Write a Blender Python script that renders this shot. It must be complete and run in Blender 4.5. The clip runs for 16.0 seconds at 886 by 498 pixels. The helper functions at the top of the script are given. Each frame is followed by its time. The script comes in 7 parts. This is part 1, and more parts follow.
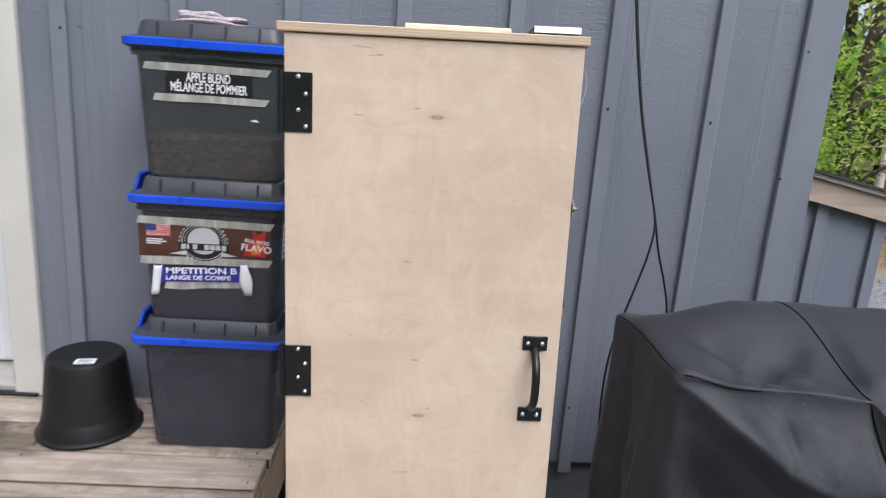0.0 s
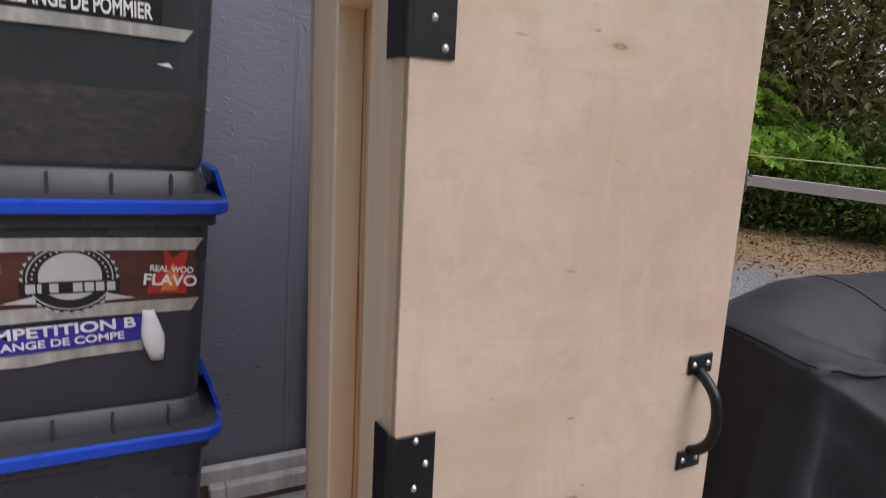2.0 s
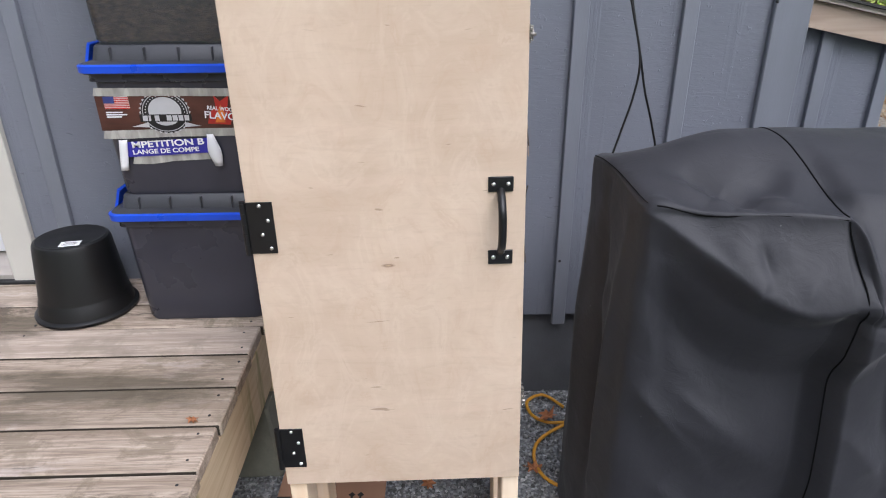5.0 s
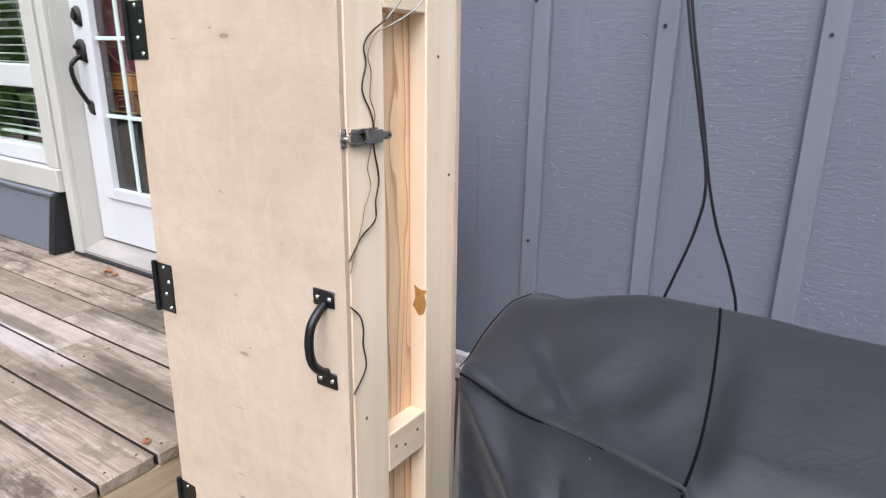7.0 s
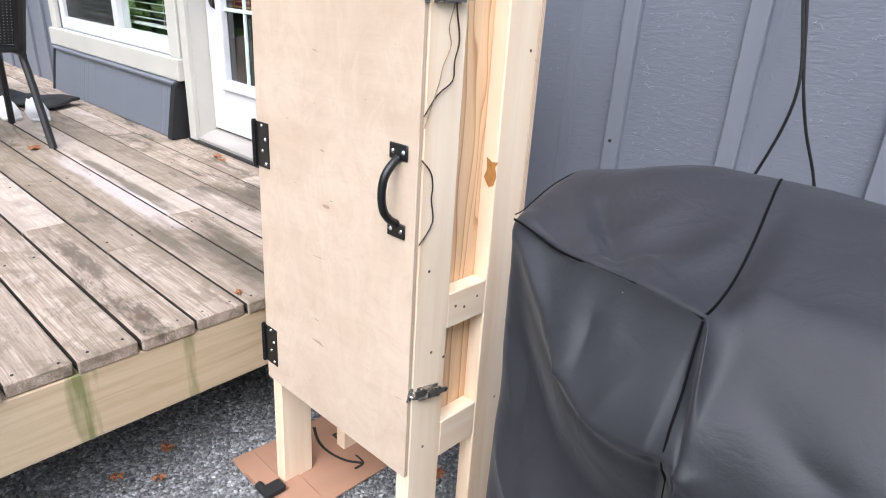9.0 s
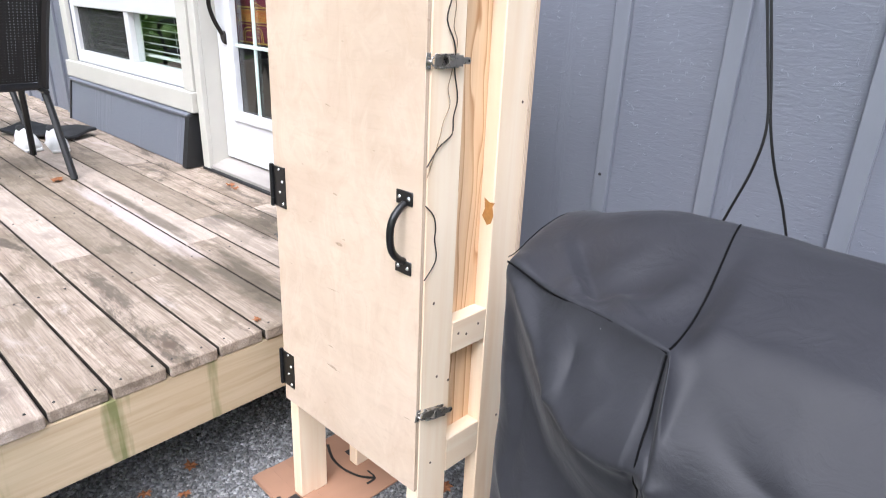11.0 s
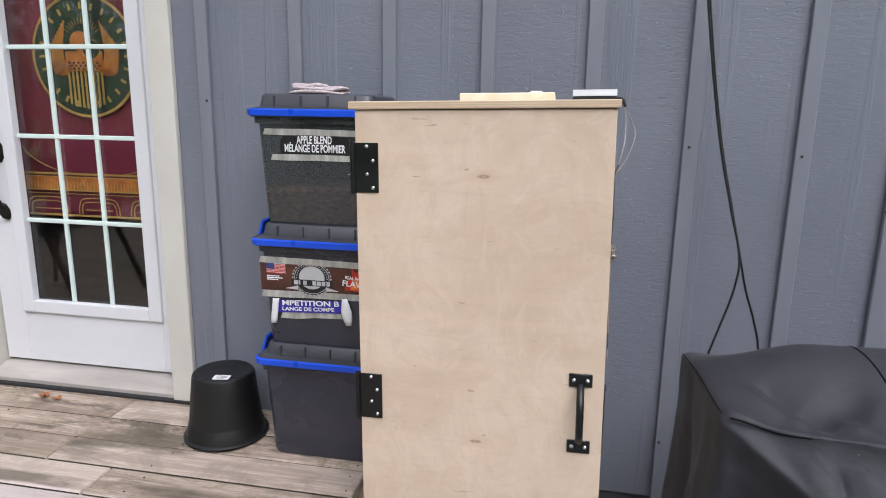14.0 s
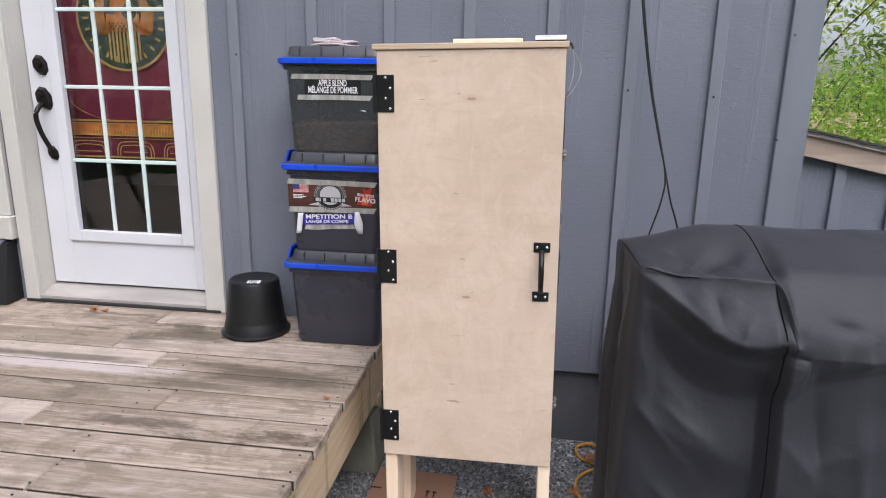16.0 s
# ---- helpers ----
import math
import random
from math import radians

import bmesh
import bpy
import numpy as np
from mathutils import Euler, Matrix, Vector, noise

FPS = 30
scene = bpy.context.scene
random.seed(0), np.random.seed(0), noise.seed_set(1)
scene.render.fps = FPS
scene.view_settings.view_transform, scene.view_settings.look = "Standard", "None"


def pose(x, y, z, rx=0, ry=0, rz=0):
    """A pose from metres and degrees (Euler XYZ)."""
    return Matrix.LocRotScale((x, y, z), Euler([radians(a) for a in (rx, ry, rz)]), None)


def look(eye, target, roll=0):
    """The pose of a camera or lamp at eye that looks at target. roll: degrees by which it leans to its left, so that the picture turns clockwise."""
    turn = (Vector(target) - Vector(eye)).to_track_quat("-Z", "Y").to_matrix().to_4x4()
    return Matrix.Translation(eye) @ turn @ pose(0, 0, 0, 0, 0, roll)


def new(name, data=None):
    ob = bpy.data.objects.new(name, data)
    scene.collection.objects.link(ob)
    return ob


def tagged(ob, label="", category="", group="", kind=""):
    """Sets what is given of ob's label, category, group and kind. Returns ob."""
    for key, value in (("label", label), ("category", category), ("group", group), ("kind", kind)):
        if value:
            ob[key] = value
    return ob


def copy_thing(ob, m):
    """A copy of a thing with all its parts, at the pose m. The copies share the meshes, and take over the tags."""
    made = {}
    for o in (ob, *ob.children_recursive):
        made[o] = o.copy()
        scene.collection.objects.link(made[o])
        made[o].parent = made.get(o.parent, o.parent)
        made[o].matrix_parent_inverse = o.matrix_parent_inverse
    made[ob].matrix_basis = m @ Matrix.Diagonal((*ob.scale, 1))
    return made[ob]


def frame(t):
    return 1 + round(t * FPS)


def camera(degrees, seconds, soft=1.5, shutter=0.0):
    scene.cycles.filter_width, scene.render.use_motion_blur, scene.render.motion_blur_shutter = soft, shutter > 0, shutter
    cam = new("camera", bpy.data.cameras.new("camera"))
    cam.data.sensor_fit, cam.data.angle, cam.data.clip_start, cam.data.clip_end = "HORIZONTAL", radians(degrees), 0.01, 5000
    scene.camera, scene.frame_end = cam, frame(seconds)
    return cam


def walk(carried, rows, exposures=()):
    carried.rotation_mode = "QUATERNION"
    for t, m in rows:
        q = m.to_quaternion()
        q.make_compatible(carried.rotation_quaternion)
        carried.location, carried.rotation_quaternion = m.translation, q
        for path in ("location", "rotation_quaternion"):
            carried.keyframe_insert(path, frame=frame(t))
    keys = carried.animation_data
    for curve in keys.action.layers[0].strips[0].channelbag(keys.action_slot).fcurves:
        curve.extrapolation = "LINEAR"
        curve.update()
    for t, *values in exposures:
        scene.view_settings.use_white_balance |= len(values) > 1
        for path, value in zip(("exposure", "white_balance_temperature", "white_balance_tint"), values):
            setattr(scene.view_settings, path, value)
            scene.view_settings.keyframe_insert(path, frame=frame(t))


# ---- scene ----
cam = camera(69.7, 16.0, soft=1.0, shutter=0.25)
# seconds, place of the lens, yaw, pitch, roll
ROWS = [
    (0.0, 0.0000, 0.0000, 1.5200, -1.97, -13.33, -3.91),
    (0.5, -0.1095, 0.2680, 1.5353, -9.63, -11.64, -3.68),
    (1.0, -0.3009, 0.4212, 1.5463, -17.30, -11.47, -3.27),
    (1.5, -0.4710, 0.5346, 1.5201, -26.42, -10.78, -4.34),
    (2.0, -0.5115, 0.5712, 1.3841, -29.10, -11.21, -4.60),
    (2.5, -0.4930, 0.4965, 1.2607, -27.92, -14.83, -9.46),
    (3.0, -0.4376, 0.3242, 1.2508, -23.08, -19.67, -11.02),
    (3.5, -0.3258, 0.0684, 1.3013, -17.53, -22.51, -9.28),
    (3.7, -0.3145, 0.0009, 1.3297, -16.80, -22.95, -8.57),
    (5.8, 0.5110, 0.0560, 1.4710, 8.24, -22.25, 3.26),
    (6.0, 0.6024, 0.1585, 1.4753, 10.17, -21.34, 2.92),
    (6.5, 0.7674, 0.3509, 1.4764, 21.71, -18.06, 0.73),
    (7.0, 0.9355, 0.4259, 1.4673, 33.51, -17.33, -0.67),
    (7.5, 0.9539, 0.4572, 1.4331, 36.93, -17.84, -1.34),
    (8.0, 0.9762, 0.4346, 1.3205, 41.24, -21.57, -3.39),
    (8.5, 1.0090, 0.4129, 1.3123, 43.39, -23.88, -3.45),
    (8.7, 1.0210, 0.3950, 1.3310, 43.32, -23.29, -3.35),
    (10.8, 1.1040, 0.3240, 1.4330, 43.50, -22.40, -2.20),
    (11.0, 1.1055, 0.3057, 1.4546, 43.42, -22.01, -2.04),
    (11.5, 0.9694, 0.3044, 1.5169, 42.23, -15.76, -1.99),
    (12.0, 0.7693, 0.2563, 1.5503, 38.92, -13.67, -2.24),
    (12.5, 0.5424, 0.2896, 1.5145, 32.88, -13.21, -2.83),
    (13.0, 0.3212, 0.2736, 1.5588, 25.13, -12.13, -2.64),
    (13.5, 0.2018, 0.0650, 1.5793, 15.29, -12.15, -0.54),
    (14.0, 0.1885, -0.1191, 1.6095, 10.87, -12.09, -0.91),
    (14.5, 0.2656, -0.2744, 1.5703, 9.63, -12.64, -0.91),
    (15.0, 0.2831, -0.3923, 1.5634, 9.50, -12.89, -0.85),
    (15.5, 0.2248, -0.5080, 1.5414, 9.23, -13.13, -0.71),
    (16.0, 0.2082, -0.6492, 1.5002, 8.17, -13.77, -0.99),
]
walk(cam, [(t, pose(x, y, z, 90 + pitch, roll, yaw)) for t, x, y, z, yaw, pitch, roll in ROWS],
     [(0.0, 0.01, 5900, 13), (0.5, 0.16, 5880, 13), (1.0, 0.16, 5900, 13), (1.5, 0.06, 5950, 13), (2.0, -0.55, 6200, 19), (2.5, -0.42, 6120, 19), (3.0, 0.02, 6120, 17), (3.5, 0.09, 5930, 16), (5.8, 0.05, 5900, 13), (6.0, 0.20, 5880, 13), (6.5, 0.55, 5880, 13), (7.0, 0.27, 5880, 13), (7.5, 0.22, 5880, 13), (8.0, 0.50, 5880, 13), (8.5, 0.55, 5880, 13), (8.7, 0.55, 5880, 13), (11.0, 0.65, 5860, 13), (11.5, 0.31, 5920, 13),
      (12.0, -0.31, 6050, 13), (12.5, -0.31, 6060, 12), (13.2, -0.16, 6040, 13), (14.5, -0.08, 6010, 14), (16.0, 0.00, 6000, 16)])

# ---- world and sun ----
world = bpy.data.worlds.new("overcast_sky")
scene.world = world
world.use_nodes = True
wn = world.node_tree.nodes
wl = world.node_tree.links
sky = wn.new("ShaderNodeTexSky")
sky.sky_type, sky.sun_disc = "NISHITA", False
sky.sun_elevation, sky.sun_rotation = radians(53), radians(153)
sky.air_density, sky.dust_density, sky.ozone_density = 1.0, 4.0, 1.0
hsv = wn.new("ShaderNodeHueSaturation")
hsv.inputs["Saturation"].default_value = 0.40
hsv.inputs["Value"].default_value = 1.45
wl.new(sky.outputs[0], hsv.inputs["Color"])
wl.new(hsv.outputs[0], wn["Background"].inputs["Color"])
wn["Background"].inputs["Strength"].default_value = 0.15
sun = new("sun", bpy.data.lights.new("sun", "SUN"))
sun.data.energy, sun.data.angle, sun.data.color = 2.0, radians(55), (1.0, 0.98, 0.96)
sun.matrix_world = look((2.9, -4.9, 9.6), (0, 1, 0.5))


# ---- materials ----
def nodes_of(name):
    m = bpy.data.materials.new(name)
    m.use_nodes = True
    n, l = m.node_tree.nodes, m.node_tree.links
    return m, n, l, n["Principled BSDF"]


def math_node(n, l, op, a, b=None):
    q = n.new("ShaderNodeMath")
    q.operation = op
    for i, v in enumerate((a, b)):
        if v is None:
            continue
        if isinstance(v, (int, float)):
            q.inputs[i].default_value = v
        else:
            l.new(v, q.inputs[i])
    return q.outputs[0]


def ramp_node(n, l, fac, stops):
    r = n.new("ShaderNodeValToRGB")
    e = r.color_ramp.elements
    while len(e) < len(stops):
        e.new(0.5)
    for el, (p, c) in zip(e, stops):
        el.position, el.color = p, (c, c, c, 1) if isinstance(c, (int, float)) else (*c, 1)
    l.new(fac, r.inputs[0])
    return r.outputs[0]


def mix_node(n, l, fac, a, b, kind="MIX"):
    q = n.new("ShaderNodeMix")
    q.data_type, q.blend_type = "RGBA", kind
    for i, v in ((0, fac), (6, a), (7, b)):
        if isinstance(v, (int, float)):
            q.inputs[i].default_value = v
        elif isinstance(v, tuple):
            q.inputs[i].default_value = (*v, 1)
        else:
            l.new(v, q.inputs[i])
    return q.outputs[2]


def coords(n, l, stretch=(1, 1, 1), vary=False):
    c = n.new("ShaderNodeTexCoord")
    mp = n.new("ShaderNodeMapping")
    mp.inputs["Scale"].default_value = stretch
    if vary:
        info = n.new("ShaderNodeObjectInfo")
        add = n.new("ShaderNodeVectorMath")
        add.operation = "ADD"
        sc = n.new("ShaderNodeVectorMath")
        sc.operation = "SCALE"
        l.new(info.outputs["Random"], sc.inputs[0])
        sc.inputs["Scale"].default_value = 37.0
        l.new(c.outputs["Object"], add.inputs[0])
        l.new(sc.outputs[0], add.inputs[1])
        l.new(add.outputs[0], mp.inputs[0])
    else:
        l.new(c.outputs["Object"], mp.inputs[0])
    return mp.outputs[0]


def noise_node(n, l, vec, scale, detail=4.0, rough=0.55, distort=0.0):
    t = n.new("ShaderNodeTexNoise")
    t.inputs["Scale"].default_value, t.inputs["Detail"].default_value = scale, detail
    t.inputs["Roughness"].default_value, t.inputs["Distortion"].default_value = rough, distort
    l.new(vec, t.inputs["Vector"])
    return t.outputs["Fac"]


def bump_node(n, l, height, strength, dist, normal=None):
    b = n.new("ShaderNodeBump")
    b.inputs["Strength"].default_value, b.inputs["Distance"].default_value = strength, dist
    l.new(height, b.inputs["Height"])
    if normal is not None:
        l.new(normal, b.inputs["Normal"])
    return b.outputs[0]


def plain(name, c, rough=0.5, metal=0.0, spread=0.12, scale=14.0, grain=160.0, bump=0.15, stretch=(1, 1, 1), vary=False):
    """A surface of one colour with soft blotches, fine grain and a little relief."""
    m, n, l, p = nodes_of(name)
    v = coords(n, l, stretch, vary)
    a = noise_node(n, l, v, scale, 5)
    b = noise_node(n, l, v, grain, 3)
    lo = tuple(x * (1 - spread) for x in c)
    hi = tuple(min(1, x * (1 + spread)) for x in c)
    col = mix_node(n, l, ramp_node(n, l, a, ((0.3, 0.0), (0.7, 1.0))), lo, hi)
    col = mix_node(n, l, math_node(n, l, "MULTIPLY", b, spread * 1.2), col, lo)
    l.new(col, p.inputs["Base Color"])
    rr = ramp_node(n, l, a, ((0.3, max(0.02, rough - 0.08)), (0.7, min(1, rough + 0.08))))
    l.new(rr, p.inputs["Roughness"])
    p.inputs["Metallic"].default_value = metal
    l.new(bump_node(n, l, b, bump, 0.002), p.inputs["Normal"])
    return m


def timber(name, light, dark, along="z", rough=0.65, ring=60.0, bump=0.25, wear=0.0, wear_c=(0.2, 0.2, 0.17), knots=0.0):
    """Sawn softwood: long grain along one axis, broad rings, pores; wear lays grey weathering over it."""
    m, n, l, p = nodes_of(name)
    st = {"x": (0.06, 1, 1), "y": (1, 0.06, 1), "z": (1, 1, 0.06)}[along]
    st2 = {"x": (0.35, 1, 1), "y": (1, 0.35, 1), "z": (1, 1, 0.35)}[along]
    v = coords(n, l, st, True)
    v2 = coords(n, l, st2, True)
    a = noise_node(n, l, v, ring, 3, 0.5, 0.6)
    b = noise_node(n, l, v, ring * 6, 3, 0.6)
    big = noise_node(n, l, v2, 5.0, 4)
    col = mix_node(n, l, ramp_node(n, l, a, ((0.35, 0.0), (0.7, 1.0))), light, dark)
    col = mix_node(n, l, ramp_node(n, l, big, ((0.35, 0.0), (0.75, 0.45))), col, tuple(x * 0.82 for x in light))
    if knots:
        vo = n.new("ShaderNodeTexVoronoi")
        vo.inputs["Scale"].default_value = 4.5
        l.new(v2, vo.inputs["Vector"])
        k = ramp_node(n, l, vo.outputs["Distance"], ((0.03, knots), (0.085, 0.0)))
        col = mix_node(n, l, k, col, tuple(x * 0.42 for x in dark))
    if wear:
        w = noise_node(n, l, v2, 7.0, 6, 0.65)
        col = mix_node(n, l, ramp_node(n, l, w, ((0.45, 0.0), (0.68, wear))), col, wear_c)
        info = n.new("ShaderNodeObjectInfo")
        col = mix_node(n, l, math_node(n, l, "MULTIPLY", info.outputs["Random"], 0.35), col, tuple(x * 0.75 for x in light))
    l.new(col, p.inputs["Base Color"])
    p.inputs["Roughness"].default_value = rough
    h = math_node(n, l, "ADD", math_node(n, l, "MULTIPLY", a, 0.7), math_node(n, l, "MULTIPLY", b, 0.5))
    l.new(bump_node(n, l, h, bump, 0.002), p.inputs["Normal"])
    return m


def deck_wood(name):
    """Worn softwood boards: bleached pinkish-grey grain, dark checks, knots with rings, blotchy grey-green stains."""
    m, n, l, p = nodes_of(name)
    long = coords(n, l, (0.045, 1, 1), True)
    mid = coords(n, l, (0.28, 1, 1), True)
    free = coords(n, l, (0.8, 1, 1), True)
    ringy = noise_node(n, l, long, 30, 4, 0.55, 1.0)
    fine = noise_node(n, l, long, 240, 4, 0.65)
    check = noise_node(n, l, coords(n, l, (0.02, 1, 1), True), 150, 3, 0.6)
    blot = noise_node(n, l, free, 8.0, 9, 0.74, 0.5)
    stain = noise_node(n, l, mid, 4.2, 9, 0.74, 0.6)
    info = n.new("ShaderNodeObjectInfo")
    col = mix_node(n, l, ramp_node(n, l, ringy, ((0.36, 0.0), (0.66, 1.0))), (0.53, 0.430, 0.345), (0.28, 0.214, 0.160))
    col = mix_node(n, l, ramp_node(n, l, fine, ((0.42, 0.0), (0.66, 0.75))), col, (0.18, 0.132, 0.10))
    col = mix_node(n, l, ramp_node(n, l, blot, ((0.50, 0.0), (0.57, 0.55))), col, (0.17, 0.136, 0.092))
    col = mix_node(n, l, ramp_node(n, l, stain, ((0.55, 0.0), (0.605, 0.85))), col, (0.085, 0.066, 0.048))
    col = mix_node(n, l, ramp_node(n, l, stain, ((0.34, 0.8), (0.42, 0.0))), col, (0.53, 0.45, 0.41))
    vo = n.new("ShaderNodeTexVoronoi")
    vo.inputs["Scale"].default_value = 4.4
    l.new(coords(n, l, (0.75, 1.1, 1), True), vo.inputs["Vector"])
    kd = math_node(n, l, "ADD", vo.outputs["Distance"], math_node(n, l, "MULTIPLY", math_node(n, l, "SUBTRACT", ringy, 0.5), 0.05))
    col = mix_node(n, l, ramp_node(n, l, kd, ((0.05, 0.95), (0.085, 0.6), (0.10, 0.2), (0.12, 0.55), (0.21, 0.0))), col, (0.10, 0.068, 0.046))
    col = mix_node(n, l, ramp_node(n, l, check, ((0.68, 0.0), (0.72, 0.85))), col, (0.05, 0.04, 0.03))
    rnd = info.outputs["Random"]
    col = mix_node(n, l, ramp_node(n, l, rnd, ((0.0, 0.55), (0.45, 0.12), (0.6, 0.0))), col, (0.20, 0.16, 0.115))
    col = mix_node(n, l, ramp_node(n, l, rnd, ((0.7, 0.0), (1.0, 0.45))), col, (0.60, 0.51, 0.445))
    # one bleached strip with dark wet-rot stains past its end, and one by the door
    place = coords(n, l)
    sep = n.new("ShaderNodeSeparateXYZ")
    l.new(place, sep.inputs[0])
    rag = math_node(n, l, "SUBTRACT", noise_node(n, l, mid, 11, 7, 0.7), 0.5)

    def patch(x, y, rx, ry, ragged, soft):
        dx = math_node(n, l, "DIVIDE", math_node(n, l, "ABSOLUTE", math_node(n, l, "SUBTRACT", sep.outputs[0], x)), rx)
        dy = math_node(n, l, "DIVIDE", math_node(n, l, "ABSOLUTE", math_node(n, l, "SUBTRACT", sep.outputs[1], y)), ry)
        d = math_node(n, l, "ADD", math_node(n, l, "MAXIMUM", dx, dy), math_node(n, l, "MULTIPLY", rag, ragged))
        return ramp_node(n, l, d, ((0.9 - soft, 1.0), (1.0, 0.0)))

    col = mix_node(n, l, math_node(n, l, "MULTIPLY", patch(1.90, 1.058, 0.66, 0.046, 1.9, 0.35), 0.55), col, (0.64, 0.56, 0.55))
    for x, y, rx, ry, k in ((2.72, 1.085, 0.32, 0.085, 0.85), (1.75, 1.125, 0.65, 0.030, 0.75), (2.28, 1.40, 0.24, 0.085, 0.8), (2.50, 0.99, 0.20, 0.040, 0.7)):
        col = mix_node(n, l, math_node(n, l, "MULTIPLY", patch(x, y, rx, ry, 2.2, 0.4), k), col, (0.095, 0.075, 0.05))
    l.new(col, p.inputs["Base Color"])
    l.new(ramp_node(n, l, blot, ((0.3, 0.62), (0.7, 0.85))), p.inputs["Roughness"])
    h = math_node(n, l, "ADD", math_node(n, l, "MULTIPLY", ringy, 0.6), math_node(n, l, "MULTIPLY", fine, 0.5))
    h = math_node(n, l, "SUBTRACT", h, ramp_node(n, l, check, ((0.68, 0.0), (0.72, 0.6))))
    l.new(bump_node(n, l, h, 0.6, 0.003), p.inputs["Normal"])
    return m


def rim_wood(name):
    """Tan treated lumber with green algae running down in streaks."""
    m, n, l, p = nodes_of(name)
    g1 = noise_node(n, l, coords(n, l, (1, 0.05, 1)), 45, 4, 0.55, 0.7)
    big = noise_node(n, l, coords(n, l, (1, 0.4, 1)), 5, 5, 0.6)
    drip = noise_node(n, l, coords(n, l, (1, 1, 0.12)), 11, 4, 0.6, 0.3)
    col = mix_node(n, l, ramp_node(n, l, g1, ((0.35, 0.0), (0.7, 1.0))), (0.56, 0.44, 0.295), (0.45, 0.335, 0.205))
    col = mix_node(n, l, ramp_node(n, l, big, ((0.45, 0.0), (0.7, 0.6))), col, (0.40, 0.33, 0.21))
    col = mix_node(n, l, ramp_node(n, l, drip, ((0.56, 0.0), (0.68, 0.8))), col, (0.12, 0.15, 0.035))
    l.new(col, p.inputs["Base Color"])
    p.inputs["Roughness"].default_value = 0.75
    l.new(bump_node(n, l, g1, 0.4, 0.002), p.inputs["Normal"])
    return m


def plywood(name):
    """Pale birch veneer with faint cross figure, small dark flecks and pinkish blotches."""
    m, n, l, p = nodes_of(name)
    v = coords(n, l, (0.25, 1, 1))
    v2 = coords(n, l, (0.7, 1, 0.9))
    v3 = coords(n, l, (0.12, 1, 1))
    cloud = noise_node(n, l, v2, 4.5, 6, 0.6, 0.9)
    fig = noise_node(n, l, v, 28, 5, 0.6, 1.6)
    pore = noise_node(n, l, v3, 190, 3, 0.6)
    col = mix_node(n, l, ramp_node(n, l, cloud, ((0.35, 0.0), (0.66, 1.0))), (0.552, 0.424, 0.314), (0.645, 0.510, 0.388))
    col = mix_node(n, l, ramp_node(n, l, fig, ((0.53, 0.0), (0.68, 0.26))), col, (0.48, 0.355, 0.255))
    swirl = noise_node(n, l, coords(n, l, (0.9, 1, 0.5)), 11, 5, 0.62, 2.2)
    col = mix_node(n, l, ramp_node(n, l, swirl, ((0.50, 0.0), (0.60, 0.25), (0.64, 0.0))), col, (0.72, 0.60, 0.48))
    col = mix_node(n, l, ramp_node(n, l, swirl, ((0.33, 0.0), (0.37, 0.28), (0.45, 0.0))), col, (0.50, 0.345, 0.235))
    band = noise_node(n, l, coords(n, l, (0.05, 1, 1)), 16, 3, 0.5, 0.4)
    col = mix_node(n, l, ramp_node(n, l, band, ((0.50, 0.0), (0.66, 0.22))), col, (0.70, 0.545, 0.43))
    col = mix_node(n, l, ramp_node(n, l, pore, ((0.55, 0.0), (0.74, 0.16))), col, (0.40, 0.285, 0.19))
    fleck = noise_node(n, l, coords(n, l, (0.3, 1, 1.6)), 42, 2, 0.5, 0.4)
    col = mix_node(n, l, ramp_node(n, l, fleck, ((0.722, 0.0), (0.76, 0.62))), col, (0.25, 0.16, 0.10))
    # two pin knots with a brown halo
    tc = n.new("ShaderNodeTexCoord")
    for kx, kz, s in ((0.007, 1.440, 1.0), (-0.004, 0.872, 0.8)):
        for sx, sz, r0, r1, amt, c in ((1, 2.6, 0.005, 0.05, 0.42 * s, (0.40, 0.235, 0.13)), (1, 3.4, 0.010, 0.013, 0.75, (0.18, 0.10, 0.06)), (1, 3.0, 0.003, 0.007, 0.8, (0.5, 0.36, 0.22))):
            sub = n.new("ShaderNodeVectorMath")
            sub.operation = "SUBTRACT"
            l.new(tc.outputs["Object"], sub.inputs[0])
            sub.inputs[1].default_value = (kx, 0, kz)
            mul = n.new("ShaderNodeVectorMath")
            mul.operation = "MULTIPLY"
            l.new(sub.outputs[0], mul.inputs[0])
            mul.inputs[1].default_value = (sx, 0, sz)
            ln = n.new("ShaderNodeVectorMath")
            ln.operation = "LENGTH"
            l.new(mul.outputs[0], ln.inputs[0])
            wob = math_node(n, l, "ADD", ln.outputs["Value"], math_node(n, l, "MULTIPLY", math_node(n, l, "SUBTRACT", cloud, 0.5), 0.02 if r1 > 0.02 else 0.004))
            col = mix_node(n, l, ramp_node(n, l, wob, ((r0, amt), (r1, 0.0))), col, c)
    l.new(col, p.inputs["Base Color"])
    l.new(ramp_node(n, l, cloud, ((0.3, 0.42), (0.7, 0.56))), p.inputs["Roughness"])
    l.new(bump_node(n, l, pore, 0.12, 0.001), p.inputs["Normal"])
    return m


